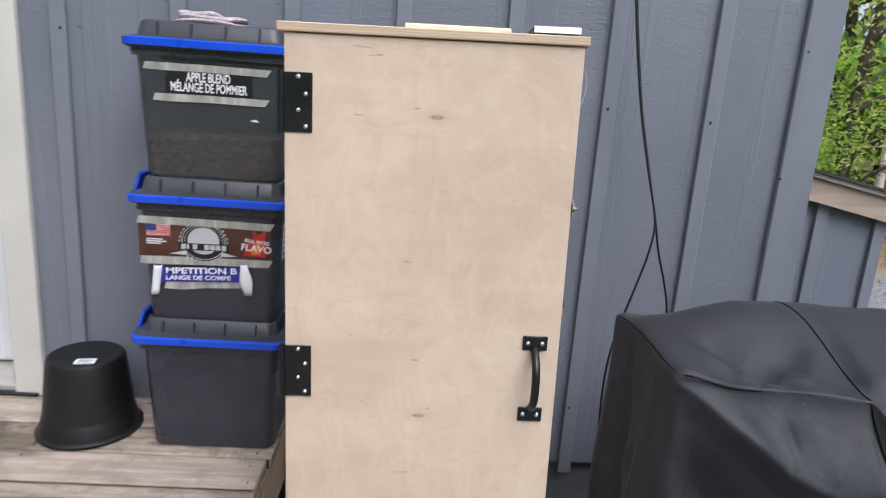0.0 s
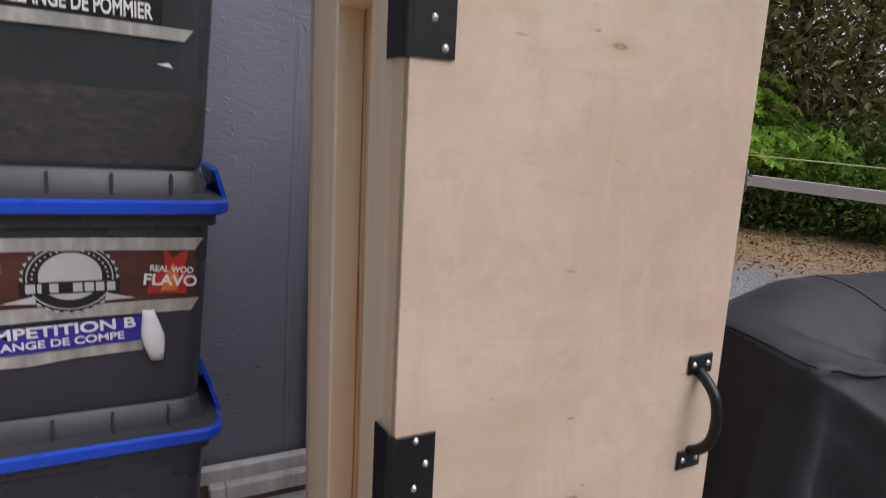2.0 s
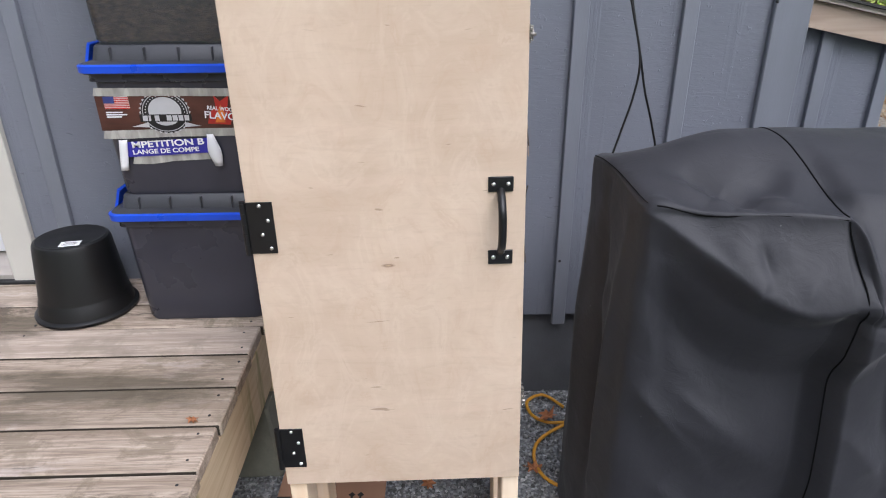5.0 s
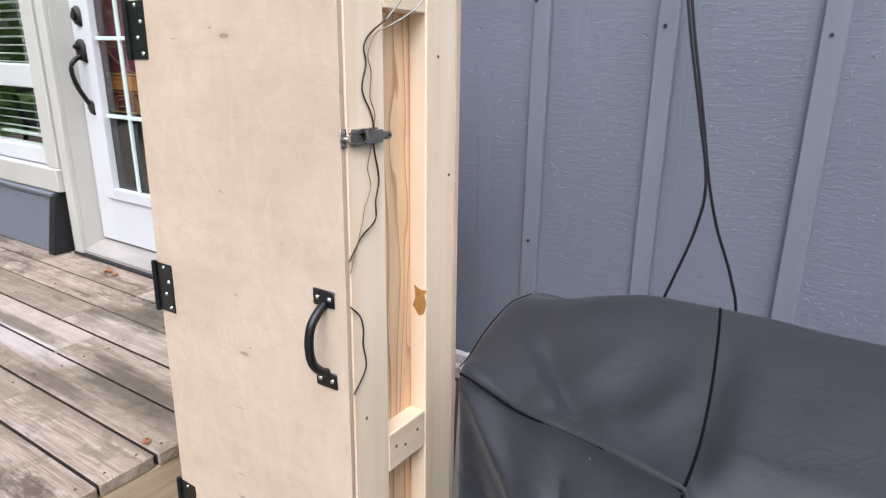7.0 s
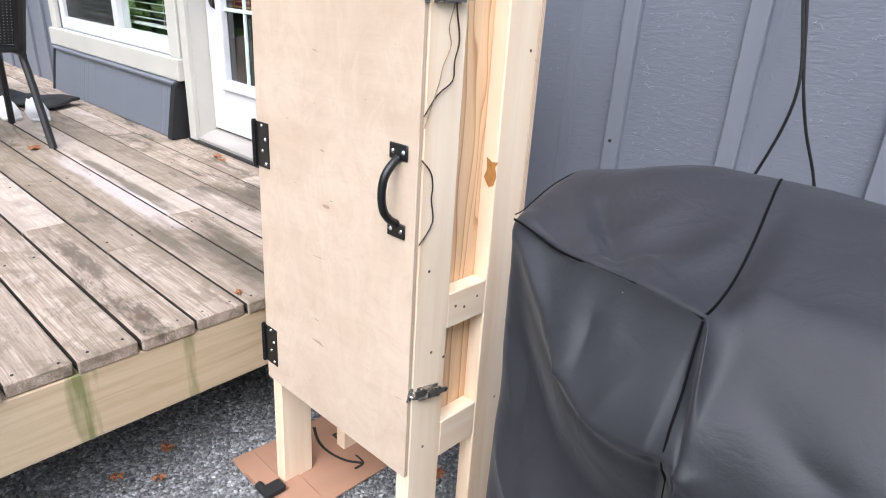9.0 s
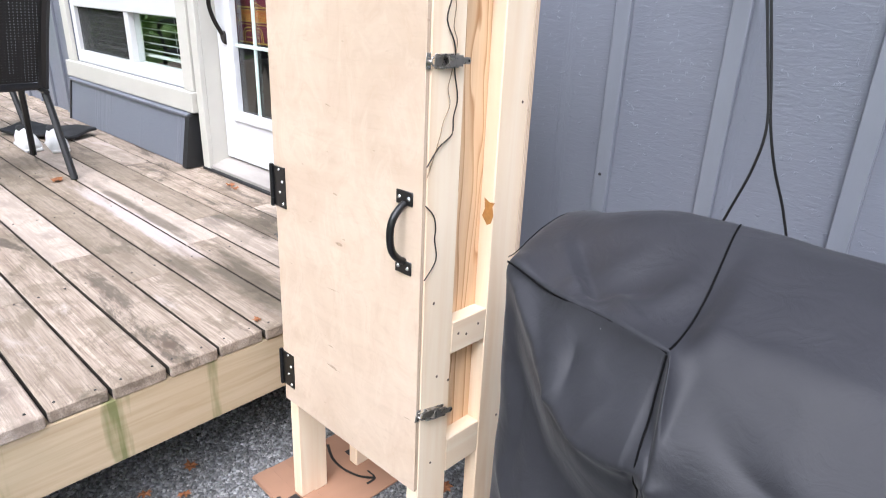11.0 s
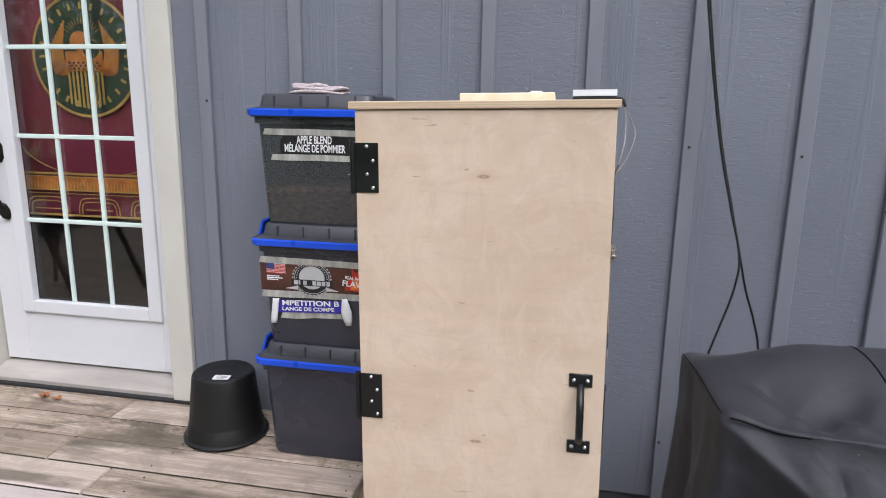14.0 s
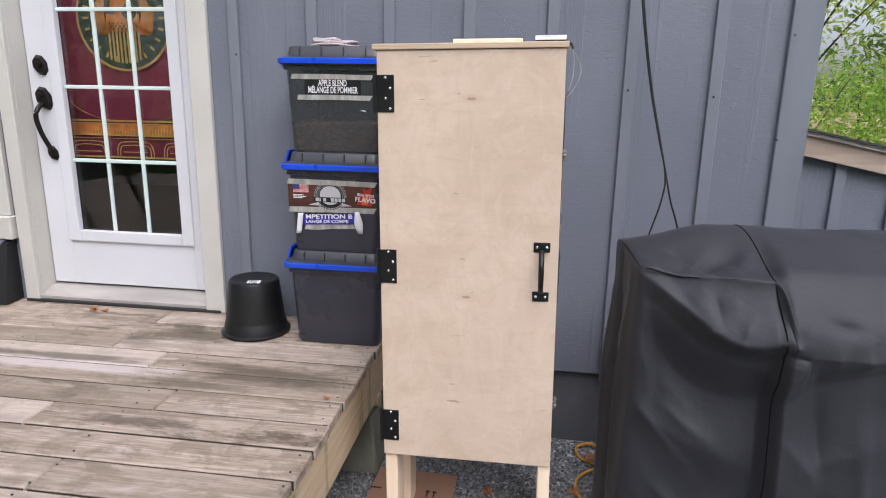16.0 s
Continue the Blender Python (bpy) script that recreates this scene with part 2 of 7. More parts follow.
def siding_paint(name):
    """Blue-grey paint over rough-sawn plywood: strips of upright torn grain, fine cross ripples between them, open checks."""
    m, n, l, p = nodes_of(name)
    tall = noise_node(n, l, coords(n, l, (1, 1, 0.035)), 95, 4, 0.6, 1.2)
    knotty = noise_node(n, l, coords(n, l, (1, 1, 0.22)), 34, 4, 0.6, 2.6)
    wide = noise_node(n, l, coords(n, l, (0.24, 1, 1)), 105, 3, 0.55, 1.2)
    broad = noise_node(n, l, coords(n, l, (0.3, 1, 1)), 38, 3, 0.5, 2.0)
    zone = noise_node(n, l, coords(n, l, (9.0, 1, 0.35)), 1.25, 2, 0.5)
    blot = noise_node(n, l, coords(n, l, (1, 1, 0.6)), 3.0, 5, 0.6)
    fine = noise_node(n, l, coords(n, l), 260, 2)
    zr = ramp_node(n, l, zone, ((0.57, 0.0), (0.61, 1.0)))
    up = math_node(n, l, "ADD", math_node(n, l, "MULTIPLY", tall, 0.75), math_node(n, l, "MULTIPLY", knotty, 0.45))
    cross = math_node(n, l, "ADD", math_node(n, l, "MULTIPLY", wide, 0.30), math_node(n, l, "MULTIPLY", broad, 0.24))
    h = mix_node(n, l, zr, cross, up)
    c = mix_node(n, l, ramp_node(n, l, blot, ((0.3, 0.0), (0.7, 1.0))), (0.150, 0.160, 0.194), (0.176, 0.187, 0.222))
    c = mix_node(n, l, ramp_node(n, l, h, ((0.62, 0.0), (0.8, 0.3))), c, (0.19, 0.21, 0.25))
    patch = noise_node(n, l, coords(n, l), 3.4, 3)
    chip = noise_node(n, l, coords(n, l, (1, 1, 0.75)), 75, 3, 0.5, 0.5)
    chips = math_node(n, l, "MULTIPLY", ramp_node(n, l, chip, ((0.66, 0.0), (0.70, 1.0))), ramp_node(n, l, patch, ((0.46, 0.0), (0.56, 1.0))))
    pit = noise_node(n, l, coords(n, l, (0.35, 1, 1.2)), 95, 2, 0.5, 0.8)
    pits = math_node(n, l, "MULTIPLY", ramp_node(n, l, pit, ((0.67, 0.0), (0.71, 1.0))), ramp_node(n, l, patch, ((0.40, 1.0), (0.50, 0.0))))
    c = mix_node(n, l, math_node(n, l, "MULTIPLY", pits, 0.45), c, (0.06, 0.066, 0.082))
    h = math_node(n, l, "ADD", h, math_node(n, l, "MULTIPLY", chips, 0.28))
    h = math_node(n, l, "SUBTRACT", h, math_node(n, l, "MULTIPLY", pits, 0.8))
    l.new(c, p.inputs["Base Color"])
    l.new(ramp_node(n, l, blot, ((0.3, 0.40), (0.7, 0.54))), p.inputs["Roughness"])
    b1 = bump_node(n, l, h, 0.64, 0.006)
    l.new(bump_node(n, l, fine, 0.10, 0.001, b1), p.inputs["Normal"])
    return m


def fir_panel(name):
    """Flat-sawn fir: pale honey wood with wavy red-brown late-wood lines along z."""
    m, n, l, p = nodes_of(name)
    v = coords(n, l)
    slow = noise_node(n, l, coords(n, l, (0.3, 1, 0.10)), 13, 2, 0.5, 0.5)
    fib = noise_node(n, l, coords(n, l, (1, 1, 0.03)), 260, 3)
    sep = n.new("ShaderNodeSeparateXYZ")
    l.new(v, sep.inputs[0])
    ring = math_node(n, l, "ADD", math_node(n, l, "MULTIPLY", sep.outputs[1], 48.0), math_node(n, l, "MULTIPLY", slow, 7.0))
    ring = math_node(n, l, "FRACT", ring)
    col = mix_node(n, l, ramp_node(n, l, ring, ((0.0, 0.0), (0.62, 0.25), (0.90, 1.0), (0.98, 0.0))), (0.84, 0.60, 0.37), (0.50, 0.25, 0.105))
    col = mix_node(n, l, ramp_node(n, l, fib, ((0.45, 0.0), (0.7, 0.25))), col, (0.60, 0.40, 0.23))
    big = noise_node(n, l, coords(n, l, (1, 1, 0.4)), 4, 3)
    col = mix_node(n, l, ramp_node(n, l, big, ((0.4, 0.0), (0.7, 0.4))), col, (0.66, 0.44, 0.26))
    l.new(col, p.inputs["Base Color"])
    p.inputs["Roughness"].default_value = 0.55
    l.new(bump_node(n, l, fib, 0.12, 0.001), p.inputs["Normal"])
    return m


def fabric_cover(name):
    m, n, l, p = nodes_of(name)
    v = coords(n, l)
    wv = noise_node(n, l, v, 900, 1)
    dust = noise_node(n, l, v, 6, 6, 0.65)
    spot = n.new("ShaderNodeTexVoronoi")
    spot.inputs["Scale"].default_value = 17
    l.new(v, spot.inputs["Vector"])
    c = mix_node(n, l, ramp_node(n, l, dust, ((0.4, 0.0), (0.75, 1.0))), (0.0180, 0.0180, 0.0228), (0.0270, 0.0270, 0.0330))
    c = mix_node(n, l, ramp_node(n, l, noise_node(n, l, v, 60, 4, 0.7), ((0.62, 0.0), (0.80, 0.12))), c, (0.05, 0.05, 0.053))
    lint = math_node(n, l, "MULTIPLY", ramp_node(n, l, spot.outputs["Distance"], ((0.018, 0.55), (0.032, 0.0))), ramp_node(n, l, dust, ((0.48, 0.0), (0.58, 1.0))))
    c = mix_node(n, l, lint, c, (0.26, 0.26, 0.25))
    l.new(c, p.inputs["Base Color"])
    l.new(ramp_node(n, l, dust, ((0.3, 0.58), (0.7, 0.67))), p.inputs["Roughness"])
    wrinkle = noise_node(n, l, v, 19, 5, 0.55, 0.8)
    crease = n.new("ShaderNodeTexVoronoi")
    crease.feature = "DISTANCE_TO_EDGE"
    crease.inputs["Scale"].default_value = 5.5
    warp = n.new("ShaderNodeVectorMath")
    warp.operation = "ADD"
    l.new(v, warp.inputs[0])
    l.new(math_node(n, l, "MULTIPLY", wrinkle, 0.22), warp.inputs[1])
    l.new(warp.outputs[0], crease.inputs["Vector"])
    lines = math_node(n, l, "MULTIPLY", ramp_node(n, l, crease.outputs["Distance"], ((0.0, 1.0), (0.05, 0.0))), ramp_node(n, l, dust, ((0.45, 0.0), (0.65, 0.5))))
    hh = math_node(n, l, "ADD", wrinkle, math_node(n, l, "MULTIPLY", lines, 0.25))
    b1 = bump_node(n, l, hh, 0.22, 0.010)
    l.new(bump_node(n, l, wv, 0.12, 0.0006, b1), p.inputs["Normal"])
    p.inputs["Specular IOR Level"].default_value = 0.45
    p.inputs["Sheen Weight"].default_value = 0.08
    p.inputs["Sheen Roughness"].default_value = 0.4
    return m


def pane_glass(name, tint=(0.9, 0.97, 0.94)):
    m, n, l, p = nodes_of(name)
    p.inputs["Base Color"].default_value = (*tint, 1)
    p.inputs["Roughness"].default_value = 0.015
    p.inputs["Transmission Weight"].default_value = 1.0
    p.inputs["IOR"].default_value = 1.5
    return m


def leaf_mat(name, dark, light, trans=0.35):
    m, n, l, p = nodes_of(name)
    g = n.new("ShaderNodeNewGeometry")
    c = mix_node(n, l, ramp_node(n, l, g.outputs["Random Per Island"], ((0.0, 0.0), (1.0, 1.0))), dark, light)
    big = noise_node(n, l, coords(n, l), 1.1, 3)
    c = mix_node(n, l, ramp_node(n, l, big, ((0.4, 0.0), (0.7, 0.5))), c, tuple(x * 0.7 for x in dark))
    l.new(c, p.inputs["Base Color"])
    p.inputs["Roughness"].default_value = 0.5
    tr = n.new("ShaderNodeBsdfTranslucent")
    l.new(c, tr.inputs["Color"])
    ms = n.new("ShaderNodeMixShader")
    ms.inputs[0].default_value = trans
    l.new(p.outputs[0], ms.inputs[1])
    l.new(tr.outputs[0], ms.inputs[2])
    l.new(ms.outputs[0], n["Material Output"].inputs[0])
    return m


def island_mat(name, stops, rough=0.8, bump=0.2, grain=120):
    m, n, l, p = nodes_of(name)
    g = n.new("ShaderNodeNewGeometry")
    c = ramp_node(n, l, g.outputs["Random Per Island"], stops)
    f = noise_node(n, l, coords(n, l), grain, 4)
    c = mix_node(n, l, ramp_node(n, l, f, ((0.35, 0.35), (0.65, 0.0))), c, (0.05, 0.05, 0.05))
    l.new(c, p.inputs["Base Color"])
    p.inputs["Roughness"].default_value = rough
    l.new(bump_node(n, l, f, bump, 0.002), p.inputs["Normal"])
    return m


def ground_mat(name):
    m, n, l, p = nodes_of(name)
    v = coords(n, l)
    peb = n.new("ShaderNodeTexVoronoi")
    peb.inputs["Scale"].default_value = 75
    l.new(v, peb.inputs["Vector"])
    bw = n.new("ShaderNodeRGBToBW")
    l.new(peb.outputs["Color"], bw.inputs[0])
    gr = ramp_node(n, l, bw.outputs[0], ((0.1, (0.13, 0.132, 0.136)), (0.55, (0.30, 0.305, 0.315)), (0.95, (0.56, 0.57, 0.58))))
    gr = mix_node(n, l, ramp_node(n, l, peb.outputs["Distance"], ((0.3, 0.0), (0.7, 0.4))), gr, (0.05, 0.05, 0.052))
    # leaf litter and grass further out, with a torn edge
    sep = n.new("ShaderNodeSeparateXYZ")
    l.new(v, sep.inputs[0])
    far = math_node(n, l, "ADD", math_node(n, l, "MULTIPLY", sep.outputs[0], 0.72), math_node(n, l, "MULTIPLY", sep.outputs[1], 0.69))
    far = math_node(n, l, "ADD", far, math_node(n, l, "MULTIPLY", noise_node(n, l, v, 0.9, 5), 2.6))
    lit = noise_node(n, l, v, 14, 5, 0.7)
    litc = ramp_node(n, l, lit, ((0.3, (0.12, 0.095, 0.06)), (0.5, (0.32, 0.21, 0.11)), (0.62, (0.45, 0.33, 0.19)), (0.72, (0.18, 0.22, 0.07))))
    c = mix_node(n, l, ramp_node(n, l, math_node(n, l, "MULTIPLY", far, 0.08), ((0.70, 0.0), (0.80, 1.0))), gr, litc)
    gx = math_node(n, l, "LESS_THAN", sep.outputs[0], -7.2)
    gy = math_node(n, l, "LESS_THAN", sep.outputs[1], -4.5)
    turf = ramp_node(n, l, lit, ((0.3, (0.11, 0.21, 0.04)), (0.7, (0.24, 0.38, 0.09))))
    c = mix_node(n, l, math_node(n, l, "MAXIMUM", gx, gy), c, turf)
    l.new(c, p.inputs["Base Color"])
    p.inputs["Roughness"].default_value = 0.9
    inv = math_node(n, l, "SUBTRACT", 1.0, peb.outputs["Distance"])
    l.new(bump_node(n, l, inv, 0.9, 0.012), p.inputs["Normal"])
    return m


M_PLY = plywood("birch_plywood")
M_PLYEDGE = timber("plywood_edge", (0.62, 0.485, 0.34), (0.50, 0.36, 0.235), "x", 0.55, 60, 0.12)
M_PLYDARK = timber("plywood_core_layer", (0.54, 0.40, 0.275), (0.47, 0.335, 0.215), "x", 0.6, 60, 0.12)
M_PINE = timber("pine_stud", (0.92, 0.765, 0.58), (0.84, 0.625, 0.42), "z", 0.55, 26, 0.15, knots=0.55)
M_PINEX = timber("pine_rail", (0.92, 0.765, 0.58), (0.84, 0.625, 0.42), "y", 0.55, 30, 0.15, knots=0.3)
M_PINEIN = fir_panel("pine_inner")
M_DECK = deck_wood("weathered_deck")
# board sides: grime plus the gaps' shade put into one dark colour
M_DECKEDGE = plain("grimy_shaded_board_edge", (0.040, 0.031, 0.021), 0.9, 0, 0.3, 20, 120, 0.4)
M_RIM = rim_wood("treated_rim")
M_FASCIA = timber("fascia_wood", (0.46, 0.36, 0.28), (0.34, 0.25, 0.19), "x", 0.75, 45, 0.4, 0.3, (0.3, 0.27, 0.24))
M_FENCE = timber("fence_wood", (0.80, 0.69, 0.62), (0.70, 0.59, 0.52), "y", 0.85, 40, 0.4, 0.25, (0.38, 0.34, 0.30))
M_BARK = timber("bark", (0.10, 0.075, 0.05), (0.05, 0.038, 0.026), "z", 0.9, 30, 1.0)
M_SIDING = siding_paint("siding_paint")
M_BATTEN = plain("batten_paint", (0.176, 0.187, 0.218), 0.48, 0, 0.10, 9, 220, 0.2, (1, 1, 0.2))
M_FOUND = plain("foundation_paint", (0.106, 0.109, 0.120), 0.7, 0, 0.18, 8, 120, 0.4)
M_WHITE = plain("white_door_paint", (0.63, 0.63, 0.65), 0.35, 0, 0.03, 3, 140, 0.05)
M_CREAM = plain("cream_trim_paint", (0.55, 0.53, 0.475), 0.5, 0, 0.05, 5, 120, 0.15)
M_VINYL = plain("white_vinyl", (0.64, 0.64, 0.63), 0.35, 0, 0.03, 3, 140, 0.03)
M_BLACKMETAL = plain("black_powder_coat", (0.0055, 0.0055, 0.006), 0.36, 0.0, 0.2, 20, 300, 0.08)
M_BRONZE = plain("dark_bronze", (0.022, 0.018, 0.016), 0.35, 0.6, 0.25, 30, 300, 0.1)
M_STEEL = plain("bright_zinc", (0.72, 0.72, 0.70), 0.28, 1.0, 0.1, 40, 300, 0.05)
M_LATCH = plain("nickel_plate", (0.32, 0.295, 0.265), 0.30, 0.75, 0.25, 60, 300, 0.1)
M_ALU = plain("brushed_silver", (0.70, 0.70, 0.71), 0.36, 0.5, 0.06, 30, 300, 0.05)
M_COVER = fabric_cover("black_cover_cloth")
M_PIPING = plain("cover_piping", (0.004, 0.004, 0.0045), 0.7, 0, 0.2, 30, 300, 0.2)
M_PIPING.node_tree.nodes["Principled BSDF"].inputs["Specular IOR Level"].default_value = 0.08
M_LID = plain("charcoal_lid_plastic", (0.044, 0.045, 0.053), 0.42, 0, 0.15, 8, 260, 0.12)
M_BLUE = plain("blue_plastic", (0.012, 0.075, 0.62), 0.32, 0, 0.1, 9, 220, 0.05)
M_POT = plain("black_pot_plastic", (0.006, 0.006, 0.0065), 0.42, 0, 0.2, 9, 260, 0.12)
M_GLASS = pane_glass("door_glass")
M_GLASS2 = pane_glass("window_glass", (0.88, 0.96, 0.92))
M_TOWEL = plain("pinkish_towel", (0.52, 0.44, 0.45), 0.95, 0, 0.35, 120, 600, 1.0)
M_CARD = plain("cardboard", (0.36, 0.20, 0.125), 0.8, 0, 0.10, 10, 160, 0.2, (1, 0.3, 1))
M_INK = plain("dark_ink", (0.02, 0.018, 0.016), 0.7, 0, 0.1)
M_TAPE = plain("clear_tape", (0.47, 0.46, 0.42), 0.25, 0, 0.38, 45, 90, 0.9, (1, 1, 0.25))
M_TAPE.node_tree.nodes["Principled BSDF"].inputs["Alpha"].default_value = 0.86
M_LABELW = plain("white_print", (0.75, 0.75, 0.76), 0.5, 0, 0.03)
M_LABELK = plain("black_label", (0.012, 0.012, 0.013), 0.35, 0, 0.1)
M_LABELB = plain("blue_label", (0.035, 0.03, 0.33), 0.4, 0, 0.06)
M_LABELR = plain("brown_label", (0.085, 0.03, 0.02), 0.4, 0, 0.5, 18, 90, 0.05, (0.3, 1, 1))
M_RED = plain("red_print", (0.50, 0.03, 0.02), 0.4, 0, 0.3, 30)
M_ORANGE = plain("flame_print", (0.75, 0.20, 0.03), 0.4, 0, 0.4, 40)
M_GREYP = plain("grey_print", (0.48, 0.48, 0.49), 0.45, 0, 0.05)
M_NAVY = plain("navy_print", (0.03, 0.04, 0.16), 0.4, 0, 0.1)
M_CABLE = plain("black_cable", (0.004, 0.004, 0.004), 0.5, 0, 0.1)
M_PROBE = plain("braided_probe_wire", (0.30, 0.29, 0.27), 0.4, 0.5, 0.3, 200, 400, 0.3)
M_LEAD = plain("dark_probe_wire", (0.035, 0.025, 0.018), 0.45, 0.2, 0.2, 200, 400, 0.2)
M_LEAD2 = plain("pale_probe_wire", (0.30, 0.20, 0.12), 0.45, 0.2, 0.2, 200, 400, 0.2)
M_CORD = plain("orange_cord", (0.62, 0.30, 0.025), 0.45, 0, 0.1)
M_CONC = plain("mossy_concrete", (0.20, 0.20, 0.16), 0.9, 0, 0.3, 9, 120, 0.6)
M_ROOF = plain("asphalt_roof", (0.05, 0.048, 0.045), 0.9, 0, 0.3, 30, 300, 0.6)
M_FRAMEW = timber("peeling_white_frame", (0.68, 0.67, 0.65), (0.52, 0.50, 0.47), "z", 0.75, 60, 0.6, 0.7, (0.22, 0.14, 0.10))
M_PANEL = plain("cloudy_pane", (0.74, 0.75, 0.77), 0.5, 0, 0.25, 5, 60, 0.2)
M_BROWNW = timber("brown_board", (0.20, 0.13, 0.09), (0.10, 0.06, 0.04), "z", 0.8, 40, 0.5)
M_RUBBER = plain("black_rubber", (0.012, 0.012, 0.013), 0.6, 0, 0.2)
M_CHAIR = plain("charcoal_chair_frame", (0.014, 0.014, 0.016), 0.45, 0.1, 0.15)
M_MESH = plain("charcoal_sling_mesh", (0.012, 0.012, 0.013), 0.7, 0, 0.3, 60, 300, 0.4)
M_SHOE = plain("white_shoe", (0.70, 0.69, 0.68), 0.55, 0, 0.08, 30)
# dark base colour stands in for the missing light indoors
M_DARKROOM = plain("darkened_room_wall", (0.09, 0.085, 0.08), 0.9, 0, 0.2, 2, 30, 0.05)
M_BLIND = plain("white_blind", (0.72, 0.72, 0.70), 0.5, 0, 0.04)
M_MAROON = plain("maroon_cloth", (0.150, 0.009, 0.030), 0.85, 0, 0.2, 3, 200, 0.3)
M_AMBER = plain("amber_print", (0.46, 0.135, 0.022), 0.8, 0, 0.45, 35, 200, 0.2)
M_GOLD = plain("gold_print", (0.40, 0.23, 0.055), 0.8, 0, 0.3, 20, 200, 0.2)
M_GREENP = plain("dark_green_print", (0.02, 0.03, 0.02), 0.85, 0, 0.25, 20, 200, 0.2)
M_SILL = plain("weathered_threshold", (0.36, 0.33, 0.30), 0.6, 0, 0.25, 12, 120, 0.3, (0.2, 1, 1))
M_LEAFDRY = plain("dry_leaf", (0.34, 0.13, 0.05), 0.8, 0, 0.35, 40, 200, 0.3)
M_STRING = plain("yellow_string", (0.62, 0.60, 0.30), 0.7, 0, 0.1)
M_GROUND = ground_mat("gravel_ground")
M_STONE = island_mat("gravel_stones", ((0.0, (0.10, 0.10, 0.098)), (0.5, (0.21, 0.212, 0.212)), (0.85, (0.33, 0.332, 0.33)), (1.0, (0.52, 0.52, 0.51))), 0.8)
M_LEAF = leaf_mat("leaf_green", (0.12, 0.23, 0.05), (0.38, 0.55, 0.14), 0.55)
M_LEAFB = leaf_mat("leaf_bright", (0.30, 0.54, 0.06), (0.58, 0.80, 0.18), 0.6)
M_LEAFY = leaf_mat("leaf_yellow_green", (0.40, 0.50, 0.08), (0.68, 0.74, 0.22), 0.6)
M_LEAFO = leaf_mat("leaf_olive", (0.17, 0.165, 0.06), (0.42, 0.37, 0.16), 0.5)
M_LITTER = island_mat("fallen_leaves", ((0.0, (0.16, 0.07, 0.03)), (0.5, (0.34, 0.17, 0.07)), (1.0, (0.42, 0.30, 0.15))), 0.85)
M_GRASS = leaf_mat("grass_blades", (0.05, 0.10, 0.02), (0.16, 0.24, 0.05))


# ---- builders ----
def shell(faces=()):
    return bmesh.new()


def box(bm, x0, x1, y0, y1, z0, z1, bevel=0.0, seg=1):
    """Adds a box, its edges eased by bevel, to bm."""
    t = bmesh.new()
    bmesh.ops.create_cube(t, size=1.0, matrix=Matrix.Translation(((x0 + x1) / 2, (y0 + y1) / 2, (z0 + z1) / 2)) @ Matrix.Diagonal((x1 - x0, y1 - y0, z1 - z0, 1)))
    if bevel:
        bmesh.ops.bevel(t, geom=t.edges[:], offset=bevel, segments=seg, profile=0.6, affect="EDGES")
    return merge(bm, t)


def merge(bm, t, m=None):
    if m is not None:
        bmesh.ops.transform(t, matrix=m, verts=t.verts)
    me = bpy.data.meshes.new("tmp")
    t.to_mesh(me)
    t.free()
    bm.from_mesh(me)
    bpy.data.meshes.remove(me)
    return bm


def rod(bm, a, b, r0, r1=None, n=12):
    """A round bar from a to b."""
    a, b = Vector(a), Vector(b)
    t = bmesh.new()
    bmesh.ops.create_cone(t, cap_ends=True, segments=n, radius1=r0, radius2=r0 if r1 is None else r1, depth=(b - a).length)
    q = (b - a).to_track_quat("Z", "Y").to_matrix().to_4x4()
    return merge(bm, t, Matrix.Translation((a + b) / 2) @ q)


def tube(bm, pts, r, n=8, steps=6, flat=1.0):
    """A round tube along a smooth line through the points."""
    p = [Vector(q) for q in pts]
    line = []
    for i in range(len(p) - 1):
        p0, p1, p2, p3 = p[max(i - 1, 0)], p[i], p[i + 1], p[min(i + 2, len(p) - 1)]
        for k in range(steps):
            u = k / steps
            line.append(0.5 * ((2 * p1) + (p2 - p0) * u + (2 * p0 - 5 * p1 + 4 * p2 - p3) * u * u + (3 * p1 - p0 - 3 * p2 + p3) * u ** 3))
    line.append(p[-1])
    rings, up = [], Vector((0.13, 0.27, 0.95)).normalized()
    for i, c in enumerate(line):
        d = (line[min(i + 1, len(line) - 1)] - line[max(i - 1, 0)]).normalized()
        s = d.cross(up)
        if s.length < 1e-4:
            s = d.cross(Vector((1, 0, 0)))
        s.normalize()
        u = s.cross(d)
        rings.append([bm.verts.new(c + (s * math.cos(2 * math.pi * k / n) + u * math.sin(2 * math.pi * k / n) * flat) * r) for k in range(n)])
    for a, b in zip(rings, rings[1:]):
        for k in range(n):
            bm.faces.new((a[k], a[(k + 1) % n], b[(k + 1) % n], b[k]))
    bm.faces.new(rings[0][::-1])
    bm.faces.new(rings[-1])
    return bm


def lathe(bm, prof, n=40, cx=0.0, cy=0.0):
    rings = [[bm.verts.new((cx + r * math.cos(2 * math.pi * k / n), cy + r * math.sin(2 * math.pi * k / n), z)) for k in range(n)] for r, z in prof]
    for a, b in zip(rings, rings[1:]):
        for k in range(n):
            bm.faces.new((a[k], a[(k + 1) % n], b[(k + 1) % n], b[k]))
    return bm


